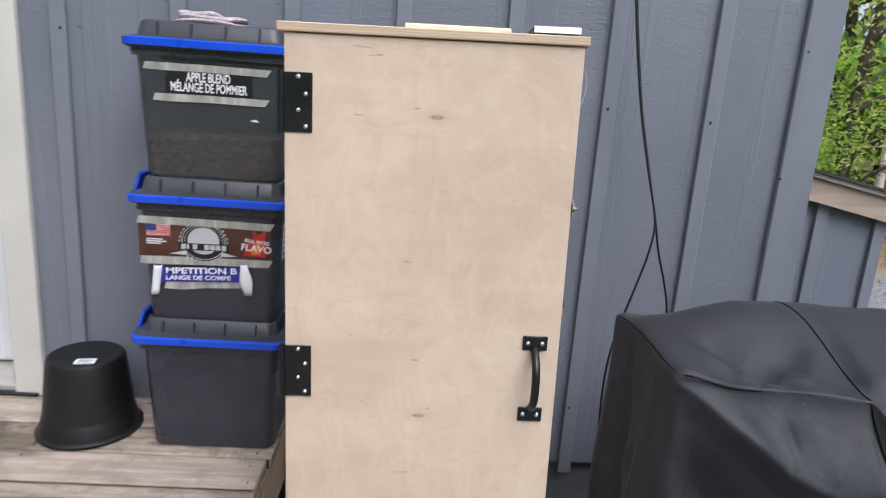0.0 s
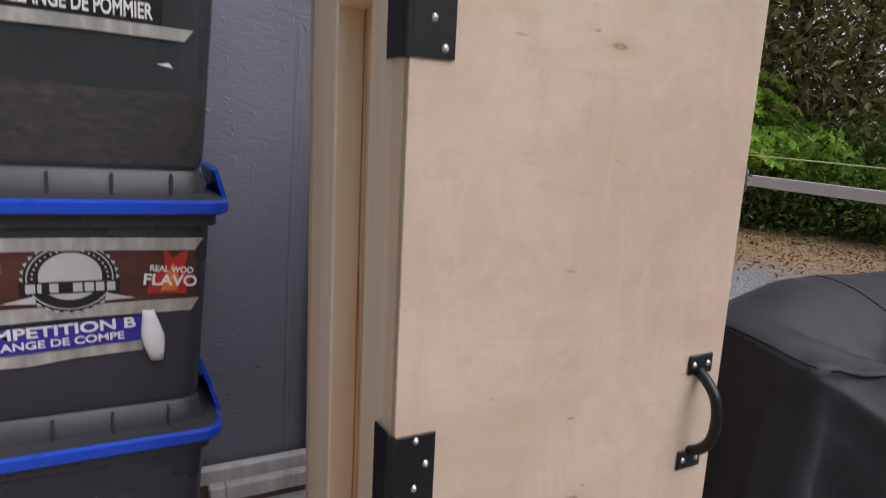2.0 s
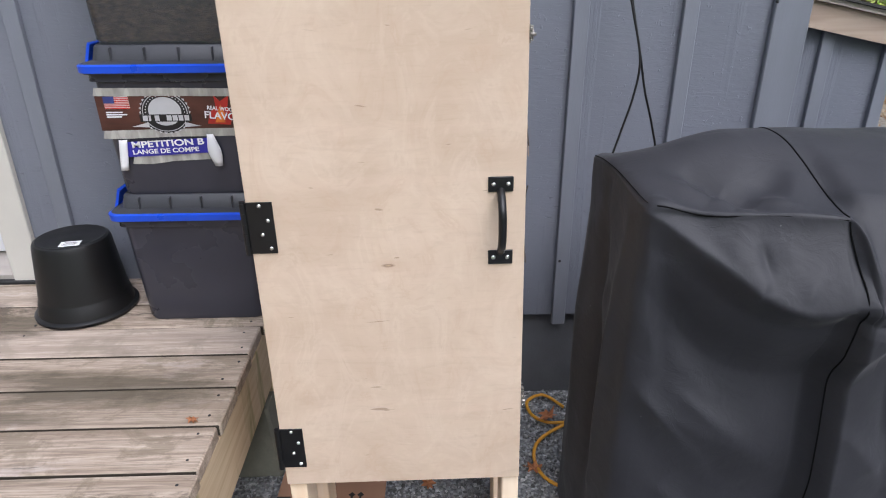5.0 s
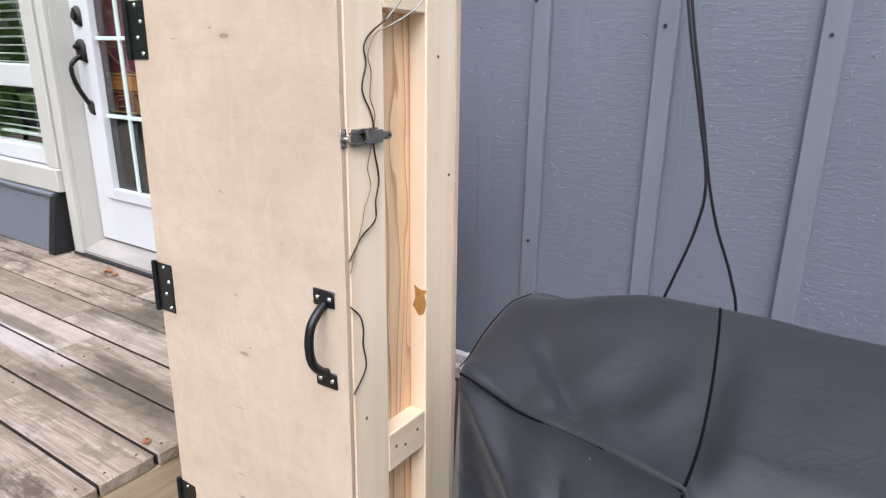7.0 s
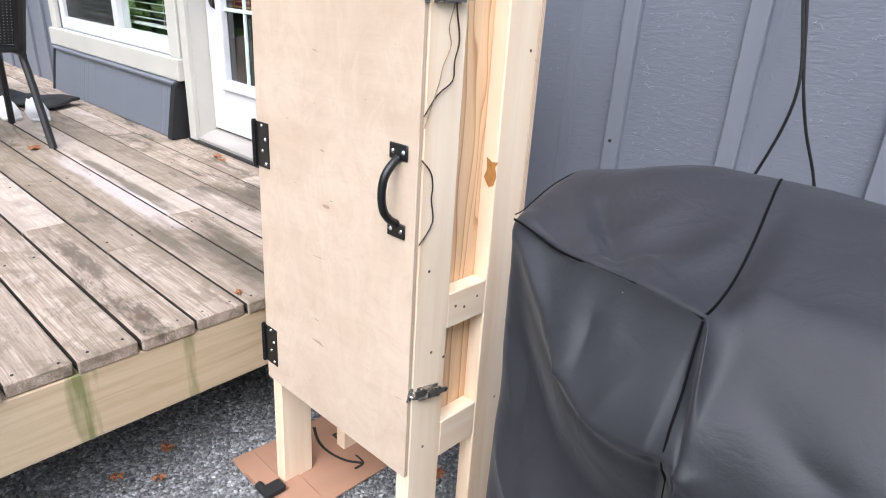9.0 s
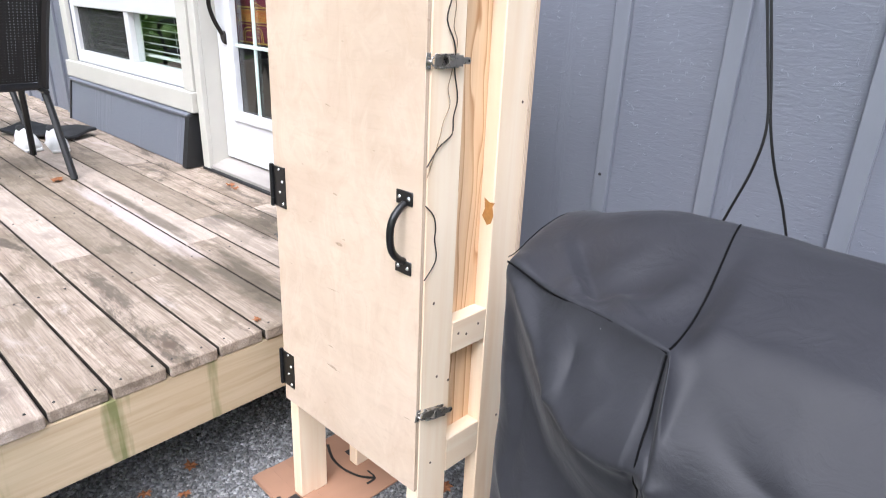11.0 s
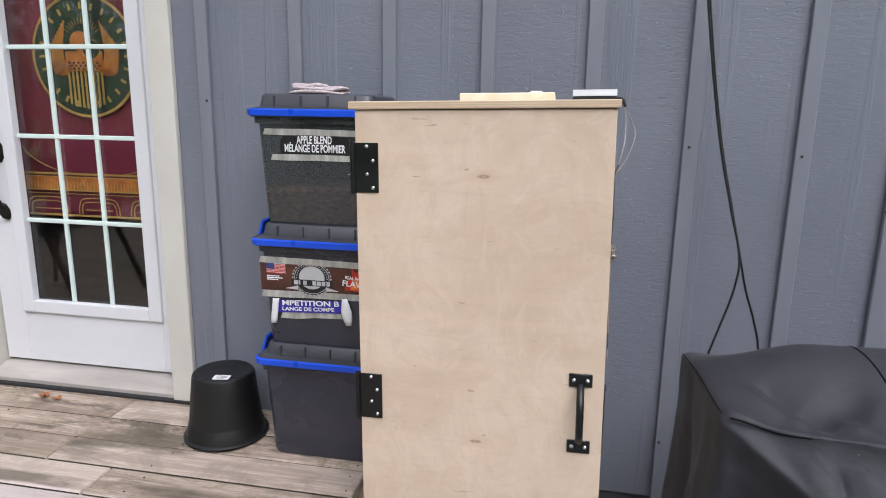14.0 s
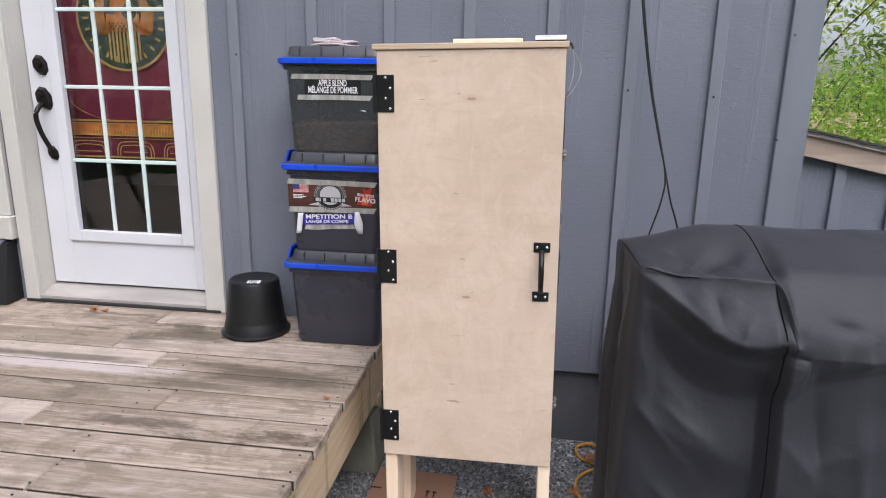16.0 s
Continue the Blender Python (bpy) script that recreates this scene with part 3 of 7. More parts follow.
def disc(bm, c, rx, rz, y, n=32, r_in=0.0, a0=0.0, a1=360.0, thick=0.0006):
    """A flat round (or ring, or sector) standing upright in the plane y, facing -y."""
    cx, cz = c
    k = [radians(a0 + (a1 - a0) * i / n) for i in range(n + 1)]
    outer = [(cx + rx * math.cos(t), cz + rz * math.sin(t)) for t in k]
    inner = [(cx + rx * r_in * math.cos(t), cz + rz * r_in * math.sin(t)) for t in k]
    return flat_strip(bm, outer, inner, y, thick)


def flat_strip(bm, outer, inner, y, thick):
    vo = [[bm.verts.new((x, yy, z)) for x, z in line] for line in (outer, inner) for yy in (y, y + thick)]
    of, ob_, jf, jb = vo
    for i in range(len(outer) - 1):
        bm.faces.new((of[i], jf[i], jf[i + 1], of[i + 1]))
        bm.faces.new((ob_[i], of[i], of[i + 1], ob_[i + 1]))
    return bm


def poly(bm, pts, y, thick=0.0006):
    """A flat upright patch with the outline pts (x, z), facing -y."""
    f = [bm.verts.new((x, y, z)) for x, z in pts]
    b = [bm.verts.new((x, y + thick, z)) for x, z in pts]
    bm.faces.new(f)
    bm.faces.new(b[::-1])
    for i in range(len(pts)):
        j = (i + 1) % len(pts)
        bm.faces.new((f[i], b[i], b[j], f[j]))
    return bm


def finish(name, bm, material, smooth=False):
    bmesh.ops.recalc_face_normals(bm, faces=bm.faces[:])
    me = bpy.data.meshes.new(name)
    bm.to_mesh(me)
    bm.free()
    me.materials.append(material)
    if smooth:
        for f in me.polygons:
            f.use_smooth = True
        me.set_sharp_from_angle(angle=radians(38))
    return me


def part(name, bm, material, parent, label="", smooth=False):
    ob = new(name, finish(name, bm, material, smooth))
    ob.parent = parent
    if label:
        ob["label"] = label
    return ob


def thing(name, label, category, m=None, group="", kind=""):
    ob = new(name)
    ob.empty_display_size = 0.05
    if m is not None:
        ob.matrix_basis = m
    return tagged(ob, label, category, group, kind)


def solid(name, bm, material, label, category, kind="", group="", smooth=False):
    return tagged(new(name, finish(name, bm, material, smooth)), label, category, group, kind)


def words(name, text, size, x, z, y, material, parent, label="", width=None, tilt=0.0, bold=0.0, align="CENTER"):
    """Flat lettering in the built-in font as a mesh, upright, facing -y; width squeezes it to that many metres."""
    cu = bpy.data.curves.new(name, "FONT")
    cu.body, cu.size, cu.align_x, cu.align_y, cu.extrude, cu.offset = text, size, align, "CENTER", 0.0002, bold
    tmp = bpy.data.objects.new("tmp", cu)
    scene.collection.objects.link(tmp)
    me = bpy.data.meshes.new_from_object(tmp.evaluated_get(bpy.context.evaluated_depsgraph_get()))
    bpy.data.objects.remove(tmp)
    xs = [v.co.x for v in me.vertices]
    s = width / (max(xs) - min(xs)) if width else 1.0
    me.transform(pose(x, y, z, 90) @ pose(0, 0, 0, 0, 0, tilt) @ Matrix.Diagonal((s, 1, 1, 1)))
    me.materials.clear()
    me.materials.append(material)
    ob = new(name, me)
    ob.parent = parent
    if label:
        ob["label"] = label
    return ob


def extrude_x(bm, outline, x0, x1):
    """A prism along x over the outline (y, z)."""
    a = [bm.verts.new((x0, y, z)) for y, z in outline]
    b = [bm.verts.new((x1, y, z)) for y, z in outline]
    bm.faces.new(a)
    bm.faces.new(b[::-1])
    for i in range(len(outline)):
        j = (i + 1) % len(outline)
        bm.faces.new((a[i], b[i], b[j], a[j]))
    return bm


def leaf_field(name, centres, size, rng, curl=0.25):
    """Many small bent leaves (four triangles each) at the centres, turned at random."""
    c = np.asarray(centres, float)
    k = len(c)
    s = size * rng.uniform(0.6, 1.35, (k, 1, 1))
    base = np.array([[-1, 0, 0], [-0.1, 0.42, curl], [1, 0, 0.05], [-0.1, -0.42, curl], [0.1, 0, 0]], float)
    a = rng.uniform(0, 2 * np.pi, k)
    tilt = rng.normal(0.5, 0.5, k)
    roll = rng.normal(0, 0.5, k)
    ca, sa, ct, st, cr, sr = np.cos(a), np.sin(a), np.cos(tilt), np.sin(tilt), np.cos(roll), np.sin(roll)
    o = np.zeros(k)
    rz = np.stack([np.stack([ca, -sa, o], 1), np.stack([sa, ca, o], 1), np.stack([o, o, o + 1], 1)], 1)
    ry = np.stack([np.stack([ct, o, st], 1), np.stack([o, o + 1, o], 1), np.stack([-st, o, ct], 1)], 1)
    rx = np.stack([np.stack([o + 1, o, o], 1), np.stack([o, cr, -sr], 1), np.stack([o, sr, cr], 1)], 1)
    v = np.einsum("kij,kpj->kpi", rz @ ry @ rx, base[None] * s) + c[:, None, :]
    idx = (np.arange(k) * 5)[:, None, None] + np.array([[0, 4, 1], [1, 4, 2], [2, 4, 3], [3, 4, 0]])[None]
    me = bpy.data.meshes.new(name)
    me.from_pydata(v.reshape(-1, 3).tolist(), [], idx.reshape(-1, 3).tolist())
    return me


# ---- ground ----
GROUND = 0.04
bm = bmesh.new()
bmesh.ops.create_grid(bm, x_segments=60, y_segments=60, size=90, matrix=Matrix.Translation((0, 0, GROUND)))
ground = solid("ground", bm, M_GROUND, "grey crushed gravel yard with leaf litter further out", "ground", "structure")

# ---- house wall with its openings ----
WY, WB = 1.885, 2.035          # front and back of the siding wall
CX = 1.17                       # house corner
DX0, DX1, DZ0, DZ1 = -2.045, -1.18, 0.535, 2.68
VX0, VX1, VZ0, VZ1 = -3.80, -2.21, 0.93, 2.35
bm = bmesh.new()
box(bm, -7.0, VX0, WY, WB, 0.37, 3.3)
box(bm, VX0, VX1, WY, WB, 0.37, VZ0)
box(bm, VX0, VX1, WY, WB, VZ1, 3.3)
box(bm, VX1, DX0, WY, WB, 0.37, 3.3)
box(bm, DX0, DX1, WY, WB, DZ1, 3.3)
box(bm, DX0, DX1, WY, WB, 0.37, DZ0)
box(bm, DX1, CX, WY, WB, 0.37, 3.3)
wall = solid("wall_south", bm, M_SIDING, "blue-grey painted board-and-batten plywood siding", "wall", "structure")
bm = bmesh.new()
box(bm, CX - 0.15, CX, WB, 6.5, 0.37, 3.3)
wall_e = solid("wall_east", bm, M_SIDING, "blue-grey painted plywood siding", "wall", "structure")
bm = bmesh.new()
box(bm, -7.0, CX - 0.02, WY + 0.02, WB, -0.1, 0.37)
box(bm, CX - 0.17, CX - 0.02, WB, 6.5, -0.1, 0.37)
solid("foundation", bm, M_FOUND, "grey painted foundation below the siding", "wall", "structure")
# battens, one board each
bat_bm = bmesh.new()
box(bat_bm, 0, 0.043, -0.018, 0.0, 0.34, 3.3, 0.002)
bat_me = finish("batten", bat_bm, M_BATTEN)
for x in (-6.63, -6.32, -6.01, -5.70, -5.39, -5.08, -4.77, -4.46, -4.15, -1.023, -0.699, -0.388, -0.079, 0.234, 0.525, 0.831):
    b = new("batten", bat_me)
    b.location = (x, WY, 0.0)
    b.parent = wall
bm = bmesh.new()
box(bm, 1.085, CX + 0.02, WY - 0.02, WY, 0.34, 3.3, 0.003)
part("corner_board", bm, M_BATTEN, wall)
bm = bmesh.new()
box(bm, CX, CX + 0.02, WY, WY + 0.09, 0.34, 3.3, 0.003)
part("corner_board", bm, M_BATTEN, wall_e)
# nail heads
bm = bmesh.new()
for x, z in ((0.542, 1.522), (0.849, 1.503), (0.241, 1.581), (0.250, 0.62), (-0.993, 1.636), (1.088, 1.354), (0.536, 0.576), (0.252, 1.0), (1.10, 1.72)):
    rod(bm, (x, WY - 0.020, z), (x, WY - 0.016, z), 0.0045, n=8)
tagged(part("nail_heads", bm, M_RUBBER, wall), kind="stuff")

# room shell behind the glass: unseen, added and coloured dark for an unlit interior
bm = bmesh.new()
box(bm, -7.0, CX - 0.15, WB, 5.6, 0.40, 0.50)
solid("floor_inside", bm, M_BROWNW, "dark wooden floor inside the house", "floor", "structure")
bm = bmesh.new()
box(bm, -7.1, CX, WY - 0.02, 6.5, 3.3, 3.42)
solid("ceiling", bm, M_DARKROOM, "unseen dark ceiling added to keep the room dark", "ceiling", "structure")
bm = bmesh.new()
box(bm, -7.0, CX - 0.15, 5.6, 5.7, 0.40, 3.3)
solid("wall_inner_north", bm, M_DARKROOM, "unseen room wall coloured dark for an unlit interior", "wall", "structure")
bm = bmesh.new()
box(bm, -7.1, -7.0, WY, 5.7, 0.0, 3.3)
solid("wall_west", bm, M_DARKROOM, "unseen dark side wall added to close the room", "wall", "structure")

# ---- entry door ----
SY = 1.97
DC = -1.61
door = thing("door_1", "white entry door with fifteen small glass panes, closed", "door", pose(DC, SY, 0.575), kind="structure")
dc = DC


def local(x, z):
    return x - dc, z - 0.575


gx0, gx1 = -1.852 - dc, -1.345 - dc
gz0, gz1 = 0.856 - 0.575, 0.856 + 5 * 0.3215 - 0.575
bm = bmesh.new()
hw = 0.405
box(bm, -hw, gx0 - 0.05, 0, 0.045, 0.025, 2.06, 0.002)
box(bm, gx1 + 0.05, hw, 0, 0.045, 0.025, 2.06, 0.002)
box(bm, gx0 - 0.05, gx1 + 0.05, 0, 0.045, 0.025, gz0 - 0.045, 0.002)
box(bm, gx0 - 0.05, gx1 + 0.05, 0, 0.045, gz1 + 0.045, 2.06, 0.002)
part("slab", bm, M_WHITE, door)
bm = bmesh.new()
for a, b, c, d in ((gx0 - 0.055, gx0, gz0 - 0.05, gz1 + 0.05), (gx1, gx1 + 0.055, gz0 - 0.05, gz1 + 0.05)):
    box(bm, a, b, -0.012, 0.02, c, d, 0.005, 2)
for c, d in ((gz0 - 0.05, gz0), (gz1, gz1 + 0.05)):
    box(bm, gx0, gx1, -0.012, 0.02, c, d, 0.005, 2)
part("lite_frame", bm, M_WHITE, door)
pw, ph = (gx1 - gx0) / 3, (gz1 - gz0) / 5
M_MUNTIN = plain("muntin_paint", (0.62, 0.72, 0.68), 0.35, 0, 0.04)
for i in (1, 2):
    bm = bmesh.new()
    box(bm, gx0 + i * pw - 0.008, gx0 + i * pw + 0.008, 0.004, 0.016, gz0, gz1, 0.002)
    part("muntin", bm, M_MUNTIN, door)
for j in range(1, 5):
    bm = bmesh.new()
    box(bm, gx0, gx1, 0.0035, 0.0155, gz0 + j * ph - 0.008, gz0 + j * ph + 0.008, 0.002)
    part("muntin", bm, M_MUNTIN, door)
pane_bm = bmesh.new()
box(pane_bm, 0.002, pw - 0.002, 0.018, 0.022, 0.002, ph - 0.002)
pane_me = finish("pane", pane_bm, M_GLASS)
for i in range(3):
    for j in range(5):
        q = new("pane", pane_me)
        q.location = (gx0 + i * pw, 0, gz0 + j * ph)
        q.parent = door
        q.visible_shadow = False
# lock and handle set
hx = -1.950 - dc
bm = bmesh.new()
t = bmesh.new()
bmesh.ops.create_cone(t, cap_ends=True, segments=8, radius1=0.038, radius2=0.028, depth=0.018)
merge(bm, t, pose(hx, -0.009, 1.013, 90) @ pose(0, 0, 0, 0, 0, 22.5) @ Matrix.Diagonal((0.9, 1.25, 1, 1)))
rod(bm, (hx, -0.018, 1.013), (hx, -0.026, 1.013), 0.016)
part("deadbolt", bm, M_BRONZE, door, "dark bronze deadbolt rose", True)
bm = bmesh.new()
t = bmesh.new()
bmesh.ops.create_cone(t, cap_ends=True, segments=8, radius1=0.038, radius2=0.030, depth=0.02)
merge(bm, t, pose(hx, -0.010, 0.872, 90) @ pose(0, 0, 0, 0, 0, 22.5) @ Matrix.Diagonal((0.95, 1.45, 1, 1)))
tube(bm, [(hx, -0.02, 0.850), (hx, -0.055, 0.823), (hx - 0.004, -0.062, 0.785), (hx + 0.002, -0.05, 0.725), (hx + 0.008, -0.024, 0.668), (hx + 0.010, -0.012, 0.648)], 0.0105, 10, 6)
t = bmesh.new()
bmesh.ops.create_cone(t, cap_ends=True, segments=8, radius1=0.026, radius2=0.020, depth=0.014)
merge(bm, t, pose(hx + 0.010, -0.007, 0.632, 90) @ pose(0, 0, 0, 0, 0, 22.5) @ Matrix.Diagonal((0.9, 1.4, 1, 1)))
rod(bm, (hx, -0.02, 0.885), (hx, -0.040, 0.890), 0.012, 0.009, n=10)
part("handle_set", bm, M_BRONZE, door, "dark bronze grip handle with thumb latch", True)
# jamb, casing, threshold
for nm, x0, x1, y0, y1, z0, z1, mt in (("door_casing_left", -2.085, -2.02, 1.862, 1.885, 0.535, 2.76, M_CREAM), ("door_casing_right", -1.20, -1.112, 1.862, 1.885, 0.535, 2.76, M_CREAM),
                                       ("door_jamb_left", -2.045, -2.02, 1.885, 2.035, 0.535, 2.68, M_CREAM), ("door_jamb_right", -1.20, -1.18, 1.885, 2.035, 0.535, 2.68, M_CREAM), ("door_casing_top", -2.02, -1.20, 1.862, 1.885, 2.655, 2.76, M_CREAM)):
    bm = bmesh.new()
    box(bm, x0, x1, y0, y1, z0, z1, 0.003)
    solid(nm, bm, mt, "cream painted wooden door trim", "trim", "structure")
bm = bmesh.new()
extrude_x(bm, [(1.875, 0.535), (1.875, 0.558), (1.955, 0.585), (2.0, 0.592), (2.0, 0.535)], -2.02, -1.20)
solid("threshold", bm, M_SILL, "weathered grey door threshold", "threshold", "structure")

# black strip standing in for the shadow line under the threshold
bm = bmesh.new()
box(bm, -2.08, -1.13, 1.852, 1.874, 0.5345, 0.5455, 0.002)
solid("threshold_shadow_line", bm, M_RUBBER, "dark strip added for the shadow line below the door threshold", "trim", "structure")

# cloth banner hung behind the glass: maroon with a gold round emblem
banner = thing("cloth_banner", "maroon cloth banner with gold round emblem behind the door glass", "banner", pose(-1.60, 2.075, 1.18))
bm = bmesh.new()
nx, nz = 36, 40
grid = [[bm.verts.new((-0.44 + 0.88 * i / nx, 0.006 * math.sin(i * 0.9 + 0.3 * math.sin(j * 0.2)) + 0.001 * j / nz, 1.42 * j / nz)) for i in range(nx + 1)] for j in range(nz + 1)]
for j in range(nz):
    for i in range(nx):
        bm.faces.new((grid[j][i], grid[j][i + 1], grid[j + 1][i + 1], grid[j + 1][i]))
cl = part("cloth", bm, M_MAROON, banner, smooth=True)
md = cl.modifiers.new("thick", "SOLIDIFY")
md.thickness = 0.002
EY = -0.010
bm = bmesh.new()
disc(bm, (0, 0.615), 0.225, 0.225, EY, 48, 0.955)
part("emblem_rim", bm, M_GOLD, banner)
bm = bmesh.new()
disc(bm, (0, 0.615), 0.213, 0.213, EY - 0.001, 48, 0.70)
part("emblem_band", bm, M_GREENP, banner)
for k in range(24):
    a = radians(k * 15)
    bm = bmesh.new()
    t = bmesh.new()
    box(t, -0.005, 0.005, EY - 0.0028, EY - 0.0018, -0.012, 0.012)
    merge(bm, t, Matrix.Translation((0.18 * math.cos(a), 0, 0.615 + 0.18 * math.sin(a))) @ pose(0, 0, 0, 0, 90 - math.degrees(a)))
    part("emblem_bar", bm, M_GOLD, banner)
bm = bmesh.new()
disc(bm, (0, 0.615), 0.152, 0.152, EY - 0.0006, 40)
part("emblem_field", bm, M_GREENP, banner)
# feathered fans either side of the shield, rays above it
for sgn in (-1, 1):
    bm = bmesh.new()
    for k in range(8):
        tube(bm, [(sgn * (0.050 + 0.004 * k), EY - 0.003, 0.575 - 0.004 * k), (sgn * (0.078 + 0.007 * k), EY - 0.003, 0.580 - 0.004 * k), (sgn * (0.090 + 0.0075 * k), EY - 0.003, 0.640 - 0.004 * k), (sgn * (0.074 + 0.010 * k), EY - 0.003, 0.742 - 0.013 * k)], 0.0042, 6, 5, 0.5)
    part("emblem_fan", bm, M_AMBER, banner)
    bm = bmesh.new()
    for k in range(7):
        tube(bm, [(sgn * (0.0825 + 0.007 * k), EY - 0.0045, 0.585 - 0.004 * k), (sgn * (0.0938 + 0.0075 * k), EY - 0.0045, 0.640 - 0.004 * k), (sgn * (0.080 + 0.010 * k), EY - 0.0045, 0.732 - 0.013 * k)], 0.0012, 5, 4)
    part("emblem_fan_line", bm, M_GOLD, banner)
bm = bmesh.new()
for k in range(13):
    a = radians(28 + k * 10.3)
    rod(bm, (0.058 * math.cos(a), EY - 0.003, 0.672 + 0.058 * math.sin(a)), (0.082 * math.cos(a), EY - 0.003, 0.672 + 0.082 * math.sin(a)), 0.0012, n=5)
part("emblem_ray", bm, M_GOLD, banner)
bm = bmesh.new()
disc(bm, (-0.012, 0.668), 0.044, 0.036, EY - 0.004, 24)
box(bm, -0.078, 0.078, EY - 0.005, EY - 0.004, 0.562, 0.632)
part("emblem_block", bm, M_AMBER, banner)
bm = bmesh.new()
disc(bm, (0.034, 0.640), 0.036, 0.034, EY - 0.0056, 24)
for r in range(3):
    for k in range(7):
        x = -0.068 + 0.0195 * k + 0.0097 * (r % 2)
        box(bm, x, x + 0.009, EY - 0.0058, EY - 0.0050, 0.566 + 0.011 * r, 0.573 + 0.011 * r)
part("emblem_check", bm, M_GREENP, banner)
bm = bmesh.new()
disc(bm, (0.034, 0.640), 0.038, 0.036, EY - 0.0062, 24, 0.92)
part("emblem_ring", bm, M_GOLD, banner)
for k in range(9):
    bm = bmesh.new()
    box(bm, -0.075 + k * 0.0175, -0.066 + k * 0.0175, EY - 0.005, EY - 0.004, 0.425 + 0.0009 * (k - 4) ** 2, 0.56)
    part("emblem_stripe", bm, M_GOLD, banner)
bm = bmesh.new()
box(bm, -0.33, 0.33, EY - 0.001, EY, 0.108, 0.160)
part("border_band", bm, M_AMBER, banner)
bm = bmesh.new()
for z0, z1 in ((0.168, 0.176), (0.158, 0.162), (0.104, 0.109), (0.092, 0.095), (0.004, 0.012)):
    box(bm, -0.36, 0.36, EY - 0.002, EY - 0.001, z0, z1)
for k in range(44):
    x = -0.325 + k * 0.0148
    box(bm, x, x + 0.003, EY - 0.0022, EY - 0.0012, 0.110, 0.140)
for x0, x1 in ((-0.32, -0.14), (-0.09, 0.09), (0.14, 0.32)):
    for e in (0.0, 0.014):
        tube(bm, [(x0 + e, EY - 0.001, 0.014), (x0 + 0.004 + e, EY - 0.001, 0.05), (x0 + 0.03 + e, EY - 0.001, 0.076 - e), (x1 - 0.03 - e, EY - 0.001, 0.076 - e), (x1 - 0.004 - e, EY - 0.001, 0.05), (x1 - e, EY - 0.001, 0.014)], 0.0022, 5, 5)
    box(bm, x0 + 0.03, x1 - 0.03, EY - 0.002, EY - 0.001, 0.030, 0.034)
part("border", bm, M_GOLD, banner)
for sgn in (-1, 1):
    bm = bmesh.new()
    tube(bm, [(sgn * 0.43, EY, 0.42), (sgn * 0.30, EY, 0.25), (sgn * 0.17, EY, 0.185), (sgn * 0.05, EY, 0.172)], 0.004, 6, 6, 0.4)
    part("border_swag", bm, M_GOLD, banner)

# ---- window with its casing, sill, blind ----
win = thing("window_1", "white vinyl house window with a sliding lower sash", "window", pose((VX0 + VX1) / 2, WY, VZ0), kind="structure")
wc, wh, wt = (VX0 + VX1) / 2, (VX1 - VX0) / 2, VZ1 - VZ0
bm = bmesh.new()
for a, b, c, d in ((-wh, -wh + 0.06, 0, wt), (wh - 0.06, wh, 0, wt)):
    box(bm, a, b, 0.005, 0.10, c, d, 0.004)
for c, d in ((0, 0.075), (wt - 0.06, wt), (0.352, 0.455)):
    box(bm, -wh + 0.06, wh - 0.06, 0.006, 0.10, c, d, 0.004)
part("window_frame", bm, M_VINYL, win)
mx = -2.93 - wc
bm = bmesh.new()
box(bm, mx - 0.03, mx + 0.03, 0.012, 0.09, 0.075, 0.352, 0.003)
part("sash_mullion", bm, M_VINYL, win)
for a, b, c, d in ((-wh + 0.06, mx - 0.03, 0.075, 0.352), (mx + 0.03, wh - 0.06, 0.075, 0.352), (-wh + 0.06, wh - 0.06, 0.455, wt - 0.06)):
    bm = bmesh.new()
    box(bm, a, b, 0.045, 0.050, c, d)
    q = part("pane", bm, M_GLASS2, win)
    q.visible_shadow = False
bm = bmesh.new()
box(bm, -wh + 0.062, mx - 0.032, 0.030, 0.031, 0.077, 0.350)
M_SCREEN = plain("insect_screen", (0.03, 0.03, 0.03), 0.7, 0, 0.2)
M_SCREEN.node_tree.nodes["Principled BSDF"].inputs["Alpha"].default_value = 0.55
part("insect_screen", bm, M_SCREEN, win)
for nm, x0, x1, y0, y1, z0, z1 in (("window_casing_left", -3.90, -3.80, 1.858, 1.885, 0.93, 2.45), ("window_casing_right", -2.21, -2.105, 1.858, 1.885, 0.93, 2.45), ("window_casing_top", -3.80, -2.21, 1.858, 1.885, 2.35, 2.45), ("window_sill", -3.91, -2.095, 1.838, 1.885, 0.825, 0.93)):
    bm = bmesh.new()
    box(bm, x0, x1, y0, y1, z0, z1, 0.004)
    solid(nm, bm, M_CREAM, "cream painted wooden window trim", "trim", "structure")
blind = thing("window_blind", "white horizontal slat blind, lowered, slats open", "blind", pose(wc, WY + 0.13, VZ0 + 0.10))
slat_bm = bmesh.new()
extrude_x(slat_bm, [(-0.022, -0.004), (0.0, 0.003), (0.022, -0.002), (0.0, 0.0005)], -wh + 0.07, wh - 0.12)
slat_me = finish("slat", slat_bm, M_BLIND)
for k in range(32):
    s = new("slat", slat_me)
    s.location = (0, 0, 0.04 + k * 0.04)
    s.rotation_euler = (radians(-12), 0, 0)
    s.parent = blind
for x in (-wh + 0.3, 0.0, wh - 0.3):
    bm = bmesh.new()
    rod(bm, (x, -0.024, 0.0), (x, -0.024, 1.3), 0.0012, n=6)
    part("cord", bm, M_BLIND, blind)
bm = bmesh.new()
box(bm, -wh + 0.07, wh - 0.12, -0.02, 0.02, 0.0, 0.015, 0.003)
